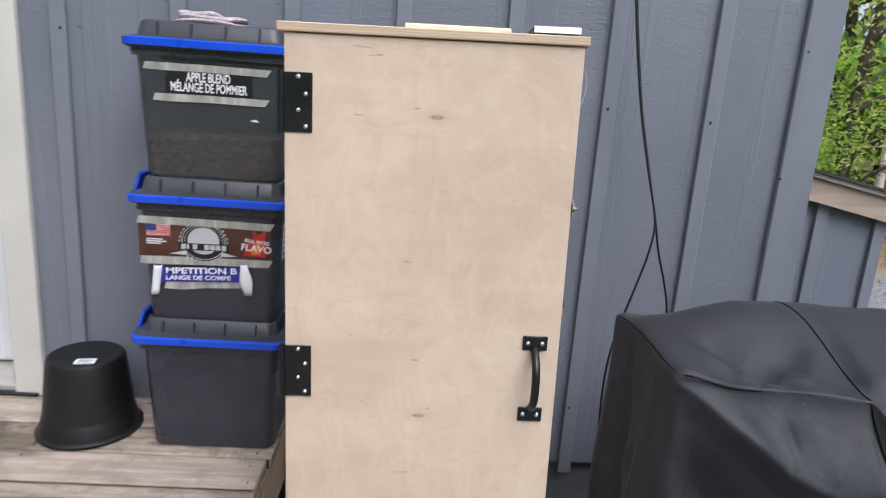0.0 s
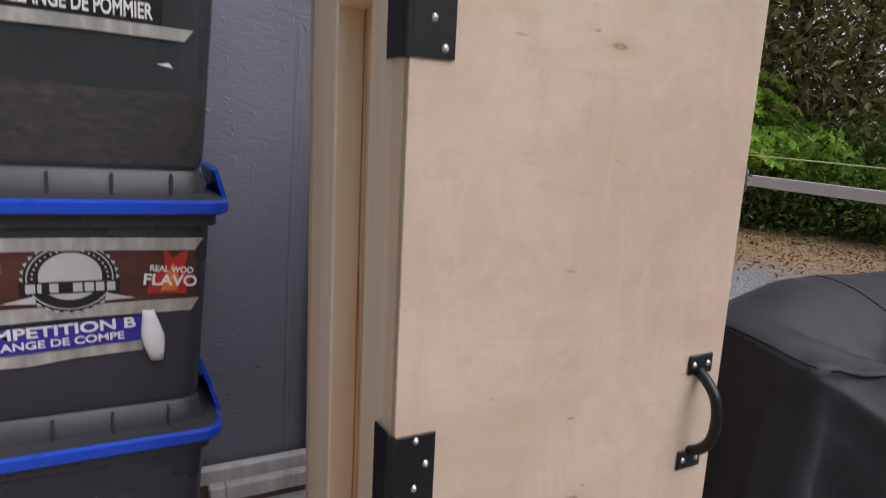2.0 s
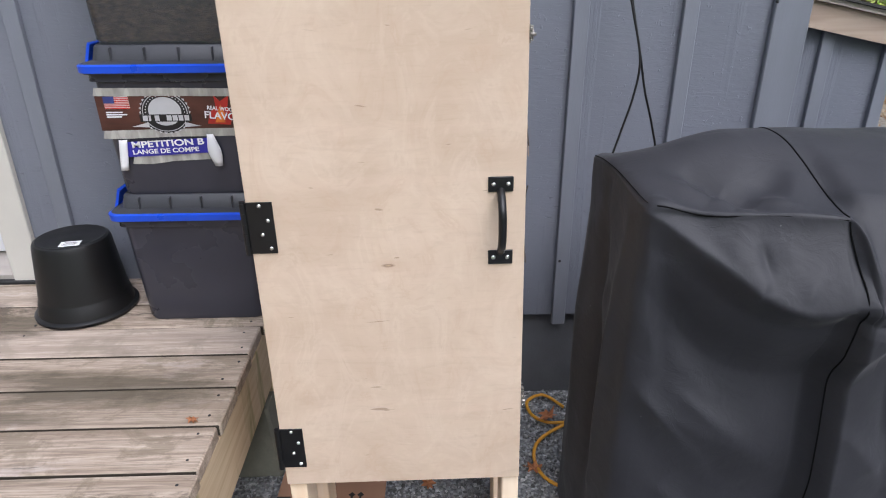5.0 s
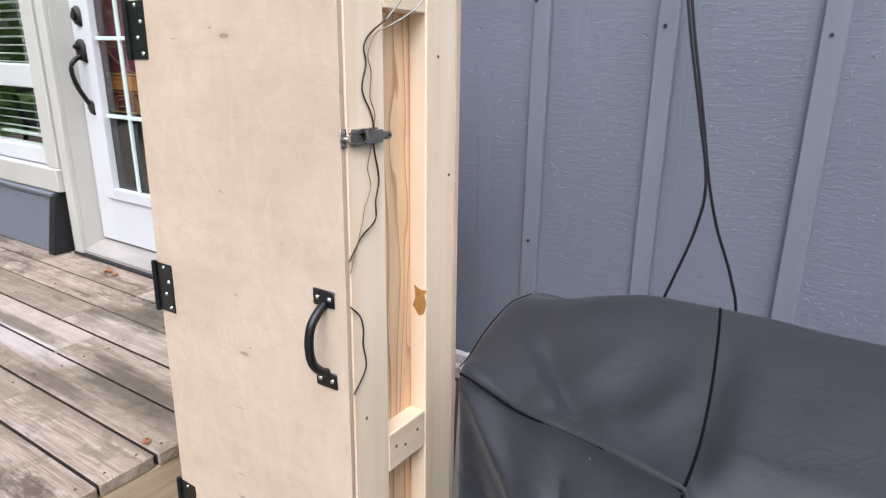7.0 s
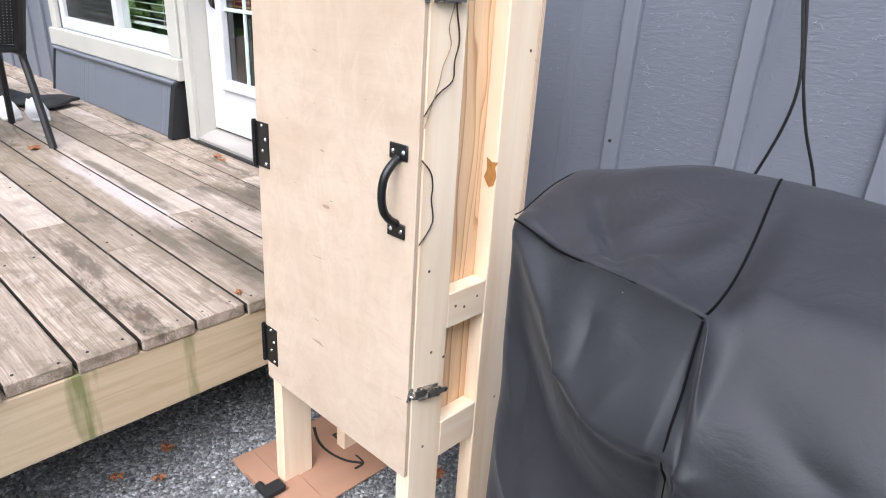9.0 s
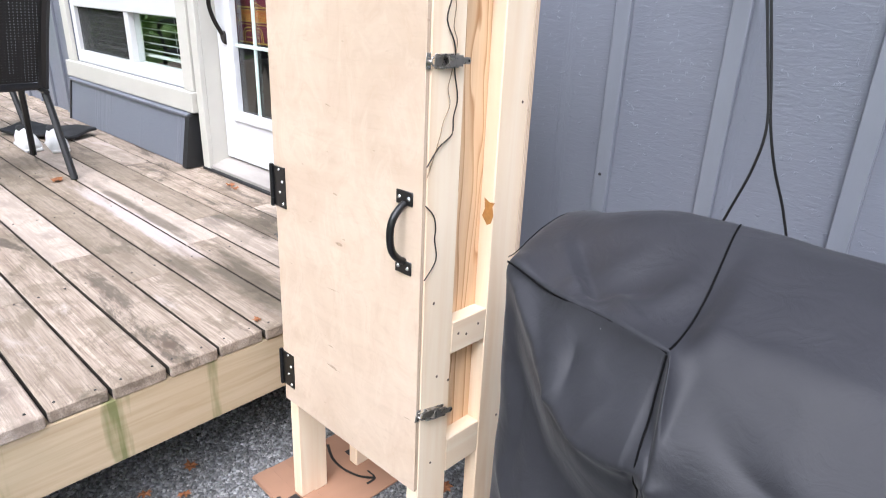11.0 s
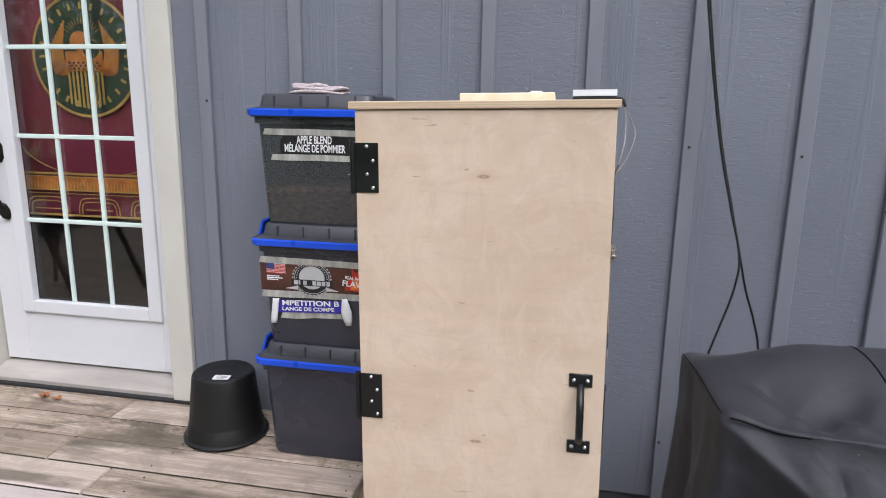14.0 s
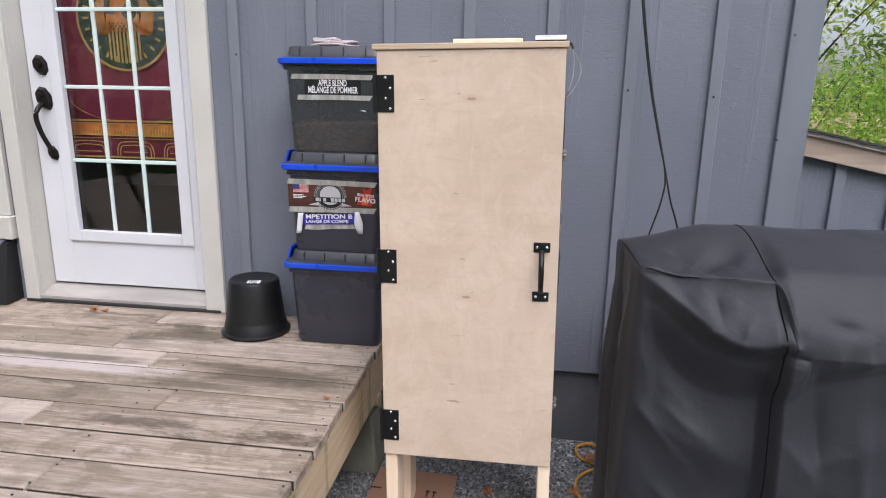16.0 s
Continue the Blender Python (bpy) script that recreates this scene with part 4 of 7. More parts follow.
part("bottom_rail", bm, M_BLIND, blind)
# sloped boxed skirt below the window
skirt = thing("window_skirt", "grey painted sloped plywood skirt below the window with black ends", "skirt board", pose(0, 0, 0), kind="structure")
bm = bmesh.new()
extrude_x(bm, [(1.80, 0.537), (1.845, 0.805), (1.885, 0.822), (1.885, 0.537)], -3.86, -2.165)
part("front_panel", bm, M_SIDING, skirt)
bm = bmesh.new()
extrude_x(bm, [(1.780, 0.537), (1.828, 0.805), (1.885, 0.824), (1.885, 0.537)], -2.164, -2.118)
part("end_cap", bm, M_RUBBER, skirt, "black end piece")
bm = bmesh.new()
extrude_x(bm, [(1.793, 0.537), (1.84, 0.815), (1.885, 0.824), (1.885, 0.537)], -3.885, -3.861)
part("end_cap", bm, M_RUBBER, skirt, "black end piece")
bm = bmesh.new()
extrude_x(bm, [(1.828, 0.800), (1.826, 0.812), (1.882, 0.836), (1.884, 0.826)], -3.87, -2.145)
part("top_flap", bm, M_BATTEN, skirt)

# ---- deck ----
DECKZ, DX = 0.533, -0.355
deck = thing("deck", "weathered unpainted wooden deck with grey worn boards", "deck", pose(-3.4, 0.2, DECKZ), kind="structure")
bm = bmesh.new()
box(bm, DX - 0.045 + 3.4, DX - 0.004 + 3.4, -2.2 - 0.2, 1.875 - 0.2, -0.222, -0.037, 0.004)
part("rim_joist", bm, M_RIM, deck, "greenish stained rim board")
for k in range(8):
    bm = bmesh.new()
    x = -1.0 - 0.75 * k + 3.4
    box(bm, x - 0.02, x + 0.02, -2.2, 1.66, -0.222, -0.037)
    part("joist", bm, M_RIM, deck)
rng = random.Random(4)
PITCH = 0.1415
for k in range(-3, 26):
    y1 = 1.425 - PITCH * k
    if y1 > 1.86:
        continue
    x = DX + rng.uniform(-0.004, 0.006)
    joints = {0: (-1.12, -3.3), 1: (-2.4, -4.6), 2: (-0.92, -3.0), 3: (-1.25, -3.6), 4: (-2.9, -5.0), 5: (-1.0, -3.1), 6: (-1.9, -4.2)}.get(k, (-1.2 - rng.random() * 1.5, -3.8 - rng.random()))
    ends = [x, *joints, -6.9]
    for a, b in zip(ends, ends[1:]):
        bm = bmesh.new()
        dz = rng.uniform(-0.0015, 0.0015)
        box(bm, b + 0.0015 + 3.4, a - 0.0015 + 3.4, y1 - PITCH + 0.0072 - 0.2, y1 - 0.0010 - 0.2, -0.036 + dz, dz, 0.004)
        bo = part("board", bm, M_DECK, deck)
        # dark slot on the side faces deepens the shade between boards
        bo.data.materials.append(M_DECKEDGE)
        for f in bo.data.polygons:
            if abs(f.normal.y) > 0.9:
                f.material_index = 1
bm = bmesh.new()
box(bm, -6.9 + 3.4, DX + 3.4, 1.852 - 0.2, 1.884 - 0.2, -0.036, 0.001, 0.002)
part("board", bm, M_DECK, deck)
# screw heads along the joists
bm = bmesh.new()
for k in range(-2, 20):
    for x in (DX - 0.03, -1.0, -1.75, -2.5, -3.25):
        for dy in (0.03, 0.11):
            xx, yy = x + rng.uniform(-0.012, 0.012), 1.425 - PITCH * k - dy + rng.uniform(-0.006, 0.006)
            if yy > 1.84:
                continue
            t = bmesh.new()
            bmesh.ops.create_cone(t, cap_ends=True, segments=6, radius1=0.0038, radius2=0.003, depth=0.002)
            merge(bm, t, Matrix.Translation((xx + 3.4, yy - 0.2, 0.001)))
tagged(part("screw_heads", bm, M_RUBBER, deck), kind="stuff")
# pier and beam end under the edge
pier = thing("deck_pier", "mossy concrete pier block under the deck edge", "pier", pose(-0.45, 1.62, GROUND))
bm = bmesh.new()
for z0, z1, h0, h1 in ((0.0, 0.24, 0.115, 0.085),):
    t = bmesh.new()
    bmesh.ops.create_cone(t, cap_ends=True, segments=4, radius1=h0 * 1.414, radius2=h1 * 1.414, depth=z1 - z0)
    bmesh.ops.rotate(t, verts=t.verts, matrix=Matrix.Rotation(radians(45), 3, "Z"))
    bmesh.ops.bevel(t, geom=t.edges[:], offset=0.008, segments=1, affect="EDGES")
    merge(bm, t, Matrix.Translation((0, 0, (z0 + z1) / 2)))
part("block", bm, M_CONC, pier)
bm = bmesh.new()
rod(bm, (-0.2, 0.0, 0.268), (0.10, 0.0, 0.268), 0.028, n=14)
part("beam_end", bm, M_RIM, pier, "round wooden beam end")


# ---- plywood smoker cabinet ----
CAB = pose(0.0527, 1.1036, 0.047, -1.52, -1.16, -0.75)
cab = thing("smoker_cabinet", "tall homemade smoker cabinet of birch plywood and pine studs", "cabinet", CAB)
HW, D0, D1 = 0.2590, 0.0116, 0.325
bm = bmesh.new()
box(bm, -HW - 0.001, HW - 0.0005, 0.0, 0.0106, 0.345, 1.5705, 0.0010)
cdoor = part("door", bm, M_PLY, cab, "flat birch plywood door")
bm = bmesh.new()
box(bm, -HW + 0.03, HW - 0.03, 0.0107, D0 - 0.0002, 0.375, 1.55)
part("door_seal", bm, M_RUBBER, cdoor, "dark gap seal")
bm = bmesh.new()
for y in (0.0026, 0.0068):
    box(bm, -HW - 0.0012, HW - 0.0003, y, y + 0.0012, 0.3465, 1.569)
part("ply_layer", bm, M_PLYDARK, cdoor, "darker glued layers in the edge")
bm = bmesh.new()
box(bm, -0.2720, 0.2655, -0.006, 0.330, 1.5722, 1.588, 0.0015)
part("top_board", bm, M_PLYEDGE, cab, "plywood top with layered edges")
bm = bmesh.new()
for z in (1.5748, 1.5792, 1.5836):
    box(bm, -0.2722, 0.2657, -0.0062, 0.3302, z, z + 0.0013)
part("ply_layer", bm, M_PLYDARK, cab)
for x0, x1 in ((-HW, -HW + 0.038), (HW - 0.038, HW)):
    for y0, y1 in ((D0, 0.1033), (0.2165, 0.3098)):
        bm = bmesh.new()
        box(bm, x0, x1, y0, y1, 0.0, 1.572, 0.0025)
        part("post", bm, M_PINE, cab)
    for z0, z1 in ((1.480, 1.5715), (0.6615, 0.7395), (0.345, 0.4355)):
        bm = bmesh.new()
        box(bm, x0 + 0.0005, x1 - 0.0005, 0.1036, 0.2162, z0, z1, 0.002)
        part("side_rail", bm, M_PINEX, cab)
for x0, x1 in ((-HW + 0.0385, -HW + 0.052), (HW - 0.052, HW - 0.0385)):
    for y0, y1 in ((0.040, 0.1255), (0.1262, 0.290)):
        bm = bmesh.new()
        box(bm, x0, x1, y0, y1, 0.34, 1.57, 0.001)
        part("side_panel", bm, M_PINEIN, cab)
bm = bmesh.new()
box(bm, -HW, HW, 0.3101, D1, 0.30, 1.5718, 0.001)
bp = part("back_panel", bm, M_PLY, cab)
bm = bmesh.new()
for y in (0.3132, 0.3180, 0.3222):
    box(bm, -HW - 0.0003, HW + 0.0003, y, y + 0.0014, 0.302, 1.5705)
part("ply_layer", bm, M_PLYDARK, bp, "darker glued layers in the edge")
bm = bmesh.new()
box(bm, -HW + 0.053, HW - 0.053, D0 + 0.001, 0.3098, 0.345, 0.365)
part("floor_panel", bm, M_PLY, cab)
# resin stain on the back right stud, inside face of the recess
bm = bmesh.new()
pts = [(0.0, -0.03), (0.012, -0.024), (0.018, -0.006), (0.013, 0.012), (0.020, 0.022), (0.004, 0.020), (-0.012, 0.028), (-0.009, 0.004), (-0.016, -0.012)]
vs = [bm.verts.new((0.2442 + a * 0.95, 0.2160, 0.968 + b * 1.05)) for a, b in pts]
bm.faces.new(vs)
M_RESIN = plain("resin_stain", (0.42, 0.20, 0.055), 0.4, 0, 0.3, 60, 200, 0.1)
part("resin_stain", bm, M_RESIN, cab)
# hinges
HG = 0.2615
for hz in (1.4545, 0.957, 0.446):
    bm = bmesh.new()
    box(bm, -HG + 0.001, -HG + 0.0505, -0.0030, -0.0002, hz - 0.051, hz + 0.051, 0.0006)
    h = part("hinge", bm, M_BLACKMETAL, cab, "black steel butt hinge with bright screws")
    bm = bmesh.new()
    box(bm, -HG - 0.0028, -HG - 0.0002, -0.002, 0.046, hz - 0.051, hz + 0.051, 0.0006)
    part("side_leaf", bm, M_BLACKMETAL, h)
    bm = bmesh.new()
    for q in range(5):
        rod(bm, (-HG - 0.004, -0.004, hz - 0.051 + q * 0.0204), (-HG - 0.004, -0.004, hz - 0.051 + q * 0.0204 + 0.0198), 0.0058, n=12)
    rod(bm, (-HG - 0.004, -0.004, hz - 0.053), (-HG - 0.004, -0.004, hz + 0.054), 0.0048, n=10)
    part("knuckle", bm, M_BLACKMETAL, h, smooth=True)
    for dx, dz in ((0.026, 0.0435), (0.039, 0.0145), (0.026, -0.013), (0.039, -0.041)):
        bm = bmesh.new()
        lathe(bm, [(0.0001, 0.0026), (0.0016, 0.0025), (0.0032, 0.0017), (0.0042, 0.0)], 12)
        box(bm, -0.0022, 0.0022, -0.0004, 0.0004, 0.0022, 0.0029)
        box(bm, -0.0004, 0.0004, -0.0022, 0.0022, 0.0022, 0.00285)
        bmesh.ops.transform(bm, matrix=pose(-HG + dx, -0.003, hz + dz, 90), verts=bm.verts)
        part("screw", bm, M_STEEL, h, smooth=True)
# pull handle
bm = bmesh.new()
HX, HZ0, HZ1 = 0.212, 0.884, 1.029
for z in (HZ0, HZ1):
    box(bm, HX - 0.0235, HX + 0.0235, -0.004, -0.0002, z - 0.0145, z + 0.0145, 0.0015)
tube(bm, [(HX, -0.002, HZ1 - 0.012), (HX, -0.018, HZ1 - 0.022), (HX, -0.034, HZ1 - 0.042), (HX, -0.0395, (HZ0 + HZ1) / 2), (HX, -0.034, HZ0 + 0.042), (HX, -0.018, HZ0 + 0.022), (HX, -0.002, HZ0 + 0.012)], 0.0078, 12, 8)
hd = part("pull_handle", bm, M_BLACKMETAL, cab, "black steel bow handle with bright screws", True)
for z in (HZ0, HZ1):
    for dx in (-0.0135, 0.0135):
        bm = bmesh.new()
        lathe(bm, [(0.0001, 0.0028), (0.0018, 0.0026), (0.0034, 0.0018), (0.0044, 0.0)], 12)
        bmesh.ops.transform(bm, matrix=pose(HX + dx, -0.004, z, 90), verts=bm.verts)
        part("screw", bm, M_STEEL, hd, smooth=True)
# draw latches on the side
for lz, slope in ((1.2885, 0.0), (0.546, -0.22)):
    tilt_m = Matrix.Translation((0, 0.012, lz)) @ Matrix.Rotation(math.atan(slope), 4, "X") @ Matrix.Translation((0, -0.012, -lz))

    def latch_part(name_, bm_, mat_, parent_, label_=""):
        bmesh.ops.transform(bm_, matrix=tilt_m, verts=bm_.verts)
        return part(name_, bm_, mat_, parent_, label_, True)

    bm = bmesh.new()
    box(bm, HW, HW + 0.0022, 0.020, 0.084, lz - 0.013, lz + 0.013, 0.0008)
    for sgn in (-1, 1):
        box(bm, HW + 0.0022, HW + 0.0105, 0.026, 0.062, lz + sgn * 0.0118 - 0.0011, lz + sgn * 0.0118 + 0.0011, 0.0004)
    lt = latch_part("draw_latch", bm, M_LATCH, cab, "shiny steel toggle latch")
    bm = bmesh.new()
    box(bm, HW + 0.0075, HW + 0.0130, 0.046, 0.084, lz - 0.0102, lz + 0.0102, 0.0016, 2)
    box(bm, HW + 0.0090, HW + 0.0120, 0.084, 0.098, lz - 0.0062, lz + 0.0062, 0.0014, 2)
    rod(bm, (HW + 0.0090, 0.100, lz), (HW + 0.0120, 0.100, lz), 0.0062, n=14)
    latch_part("lever", bm, M_LATCH, lt)
    bm = bmesh.new()
    rod(bm, (HW + 0.0121, 0.100, lz), (HW + 0.0126, 0.100, lz), 0.0024, n=10)
    latch_part("lever_hole", bm, M_RUBBER, lt)
    bm = bmesh.new()
    tube(bm, [(HW + 0.0085, 0.050, lz + 0.0085), (HW + 0.0075, 0.026, lz + 0.0085), (HW + 0.0065, 0.011, lz + 0.0070), (HW + 0.0060, 0.0075, lz), (HW + 0.0065, 0.011, lz - 0.0070), (HW + 0.0075, 0.026, lz - 0.0085), (HW + 0.0085, 0.050, lz - 0.0085)], 0.0016, 8)
    latch_part("wire_loop", bm, M_LATCH, lt)
    bm = bmesh.new()
    box(bm, HW + 0.0002, HW + 0.0022, -0.002, 0.0102, lz - 0.0145, lz + 0.0145, 0.0007)
    tube(bm, [(HW + 0.002, 0.0030, lz), (HW + 0.0065, 0.0020, lz), (HW + 0.0095, 0.0045, lz)], 0.0032, 8, 4)
    latch_part("keeper", bm, M_LATCH, lt)
    for sgn in (-1, 1):
        bm = bmesh.new()
        rod(bm, (HW + 0.0022, 0.0045, lz + sgn * 0.0098), (HW + 0.0032, 0.0045, lz + sgn * 0.0098), 0.0026, n=10)
        latch_part("screw", bm, M_STEEL, lt)
# screw holes in the lower rails
for y, z in ((0.124, 0.707), (0.151, 0.697), (0.190, 0.710), (0.042, 0.805), (0.060, 0.624), (0.097, 0.600), (0.252, 1.412), (0.05, 0.40), (0.285, 0.42), (0.290, 1.20)):
    bm = bmesh.new()
    rod(bm, (HW, y, z), (HW + 0.0008, y, z), 0.0032, n=8)
    part("screw_hole", bm, M_BROWNW, cab)

# vent cover lying on the top
cover = thing("vent_cover", "small pale pine board covering the smoker vent", "board", CAB @ pose(0.0375, 0.200, 1.5884, 0, 0, 1.5))
bm = bmesh.new()
box(bm, -0.0985, 0.0985, -0.115, 0.10, 0.0, 0.019, 0.003, 2)
part("board", bm, M_PINEX, cover)
bm = bmesh.new()
lathe(bm, [(0.0001, 0.031), (0.012, 0.031), (0.0165, 0.027), (0.0165, 0.018)], 20, 0.055, 0.04)
part("knob", bm, M_PINE, cover, smooth=True)
# digital thermometer with two probe leads
thermo = thing("probe_thermometer", "black and silver digital probe thermometer lying on the cabinet", "thermometer", CAB @ pose(0.217, 0.080, 1.5884, 0, 0, -1) @ Matrix.Diagonal((0.94, 1, 1, 1)))
bm = bmesh.new()
box(bm, -0.045, 0.045, -0.034, 0.06, 0.0, 0.0085, 0.003, 2)
box(bm, -0.0455, 0.0455, -0.030, 0.06, 0.0085, 0.0200, 0.003, 2)
part("case", bm, M_BLACKMETAL, thermo)
bm = bmesh.new()
extrude_x(bm, [(-0.0365, 0.0088), (-0.0302, 0.0088), (-0.0302, 0.0203), (-0.0180, 0.0203), (-0.0180, 0.0210), (-0.0310, 0.0210), (-0.0350, 0.0195)], -0.0445, 0.0450)
part("face", bm, M_ALU, thermo, "silver front shell")
bm = bmesh.new()
box(bm, -0.030, 0.030, -0.006, 0.035, 0.0202, 0.0209, 0.0003)
part("display", bm, M_RUBBER, thermo, "dark display")
for y in (0.018, 0.036):
    bm = bmesh.new()
    rod(bm, (0.0465, y, 0.006), (0.060, y - 0.004, 0.003), 0.0042, n=10)
    rod(bm, (0.060, y - 0.004, 0.003), (0.066, y - 0.006, -0.010), 0.0034, 0.0024, n=10)
    part("plug", bm, M_RUBBER, thermo)


def on_side(line, out=0.0035):
    """Points (y, z) of the cabinet's side, held a little off the wood."""
    return [(HW + out, y, z) for y, z in line]


lead = thing("probe_lead", "thin braided probe lead hanging down the cabinet side", "cable", CAB, "probe leads")
bm = bmesh.new()
tube(bm, [(0.273, 0.165, 1.590), (0.282, 0.158, 1.576), (HW + 0.026, 0.150, 1.548), (HW + 0.024, 0.130, 1.505), (HW + 0.012, 0.095, 1.462)], 0.0013, 6, 8)
part("sleeve", bm, M_PROBE, lead, "pale braided sleeve")
bm = bmesh.new()
tube(bm, [(HW + 0.012, 0.095, 1.462)] + on_side([(0.069, 1.442), (0.052, 1.422), (0.056, 1.396), (0.046, 1.359), (0.066, 1.323), (0.071, 1.300), (0.071, 1.270), (0.082, 1.220), (0.073, 1.185), (0.071, 1.153), (0.036, 1.131), (0.006, 1.097)]), 0.0014, 6, 4)
part("wire", bm, M_LEAD, lead, "dark brown wire")
lead2 = thing("probe_lead", "thin dark probe lead looping beside the cabinet door", "cable", CAB, "probe leads")
bm = bmesh.new()
tube(bm, [(0.273, 0.150, 1.590), (0.285, 0.160, 1.574), (HW + 0.040, 0.172, 1.550), (HW + 0.048, 0.170, 1.520), (HW + 0.034, 0.140, 1.480), (HW + 0.014, 0.098, 1.452)], 0.0013, 6, 8)
part("sleeve", bm, M_PROBE, lead2, "pale braided sleeve")
bm = bmesh.new()
tube(bm, [(HW + 0.014, 0.098, 1.452)] + on_side([(0.078, 1.440), (0.061, 1.410), (0.068, 1.384), (0.064, 1.348), (0.075, 1.319), (0.064, 1.271), (0.055, 1.239), (0.062, 1.210), (0.046, 1.179), (0.039, 1.153), (0.024, 1.115), (0.008, 1.077)]), 0.0009, 6, 4)
part("thin_wire", bm, M_LEAD2, lead2)
bm = bmesh.new()
tube(bm, on_side([(0.006, 1.022), (0.029, 0.998), (0.036, 0.971), (0.034, 0.947), (0.040, 0.903), (0.008, 0.866)]), 0.0014, 6, 4)
part("wire", bm, M_LEAD, lead2)


# ---- storage bins ----
def ring_rect(bm, hx, y0, y1, r, z, n=5):
    """A ring of vertices round a rectangle with rounded corners."""
    out = []
    for cx, cy, a0 in ((hx - r, y1 - r, 0), (-hx + r, y1 - r, 90), (-hx + r, y0 + r, 180), (hx - r, y0 + r, 270)):
        for k in range(n + 1):
            a = radians(a0 + 90 * k / n)
            out.append(bm.verts.new((cx + r * math.cos(a), cy + r * math.sin(a), z)))
    return out


def loft(bm, rings, cap0=True, cap1=True):
    for a, b in zip(rings, rings[1:]):
        k = len(a)
        for i in range(k):
            bm.faces.new((a[i], a[(i + 1) % k], b[(i + 1) % k], b[i]))
    if cap0:
        bm.faces.new(rings[0][::-1])
    if cap1:
        bm.faces.new(rings[-1])
    return bm


M_SMOKE = plain("clear_smoky_plastic", (0.058, 0.066, 0.072), 0.28, 0, 0.10, 4, 160, 0.0)
M_SMOKE.node_tree.nodes["Principled BSDF"].inputs["Alpha"].default_value = 0.70
M_PELLET = plain("wood_pellets", (0.34, 0.20, 0.11), 0.85, 0, 0.85, 95, 300, 1.0, (0.6, 1, 1.3))


M_TUB = plain("smoky_tub_plastic", (0.043, 0.044, 0.060), 0.30, 0, 0.18, 5, 160, 0.02)


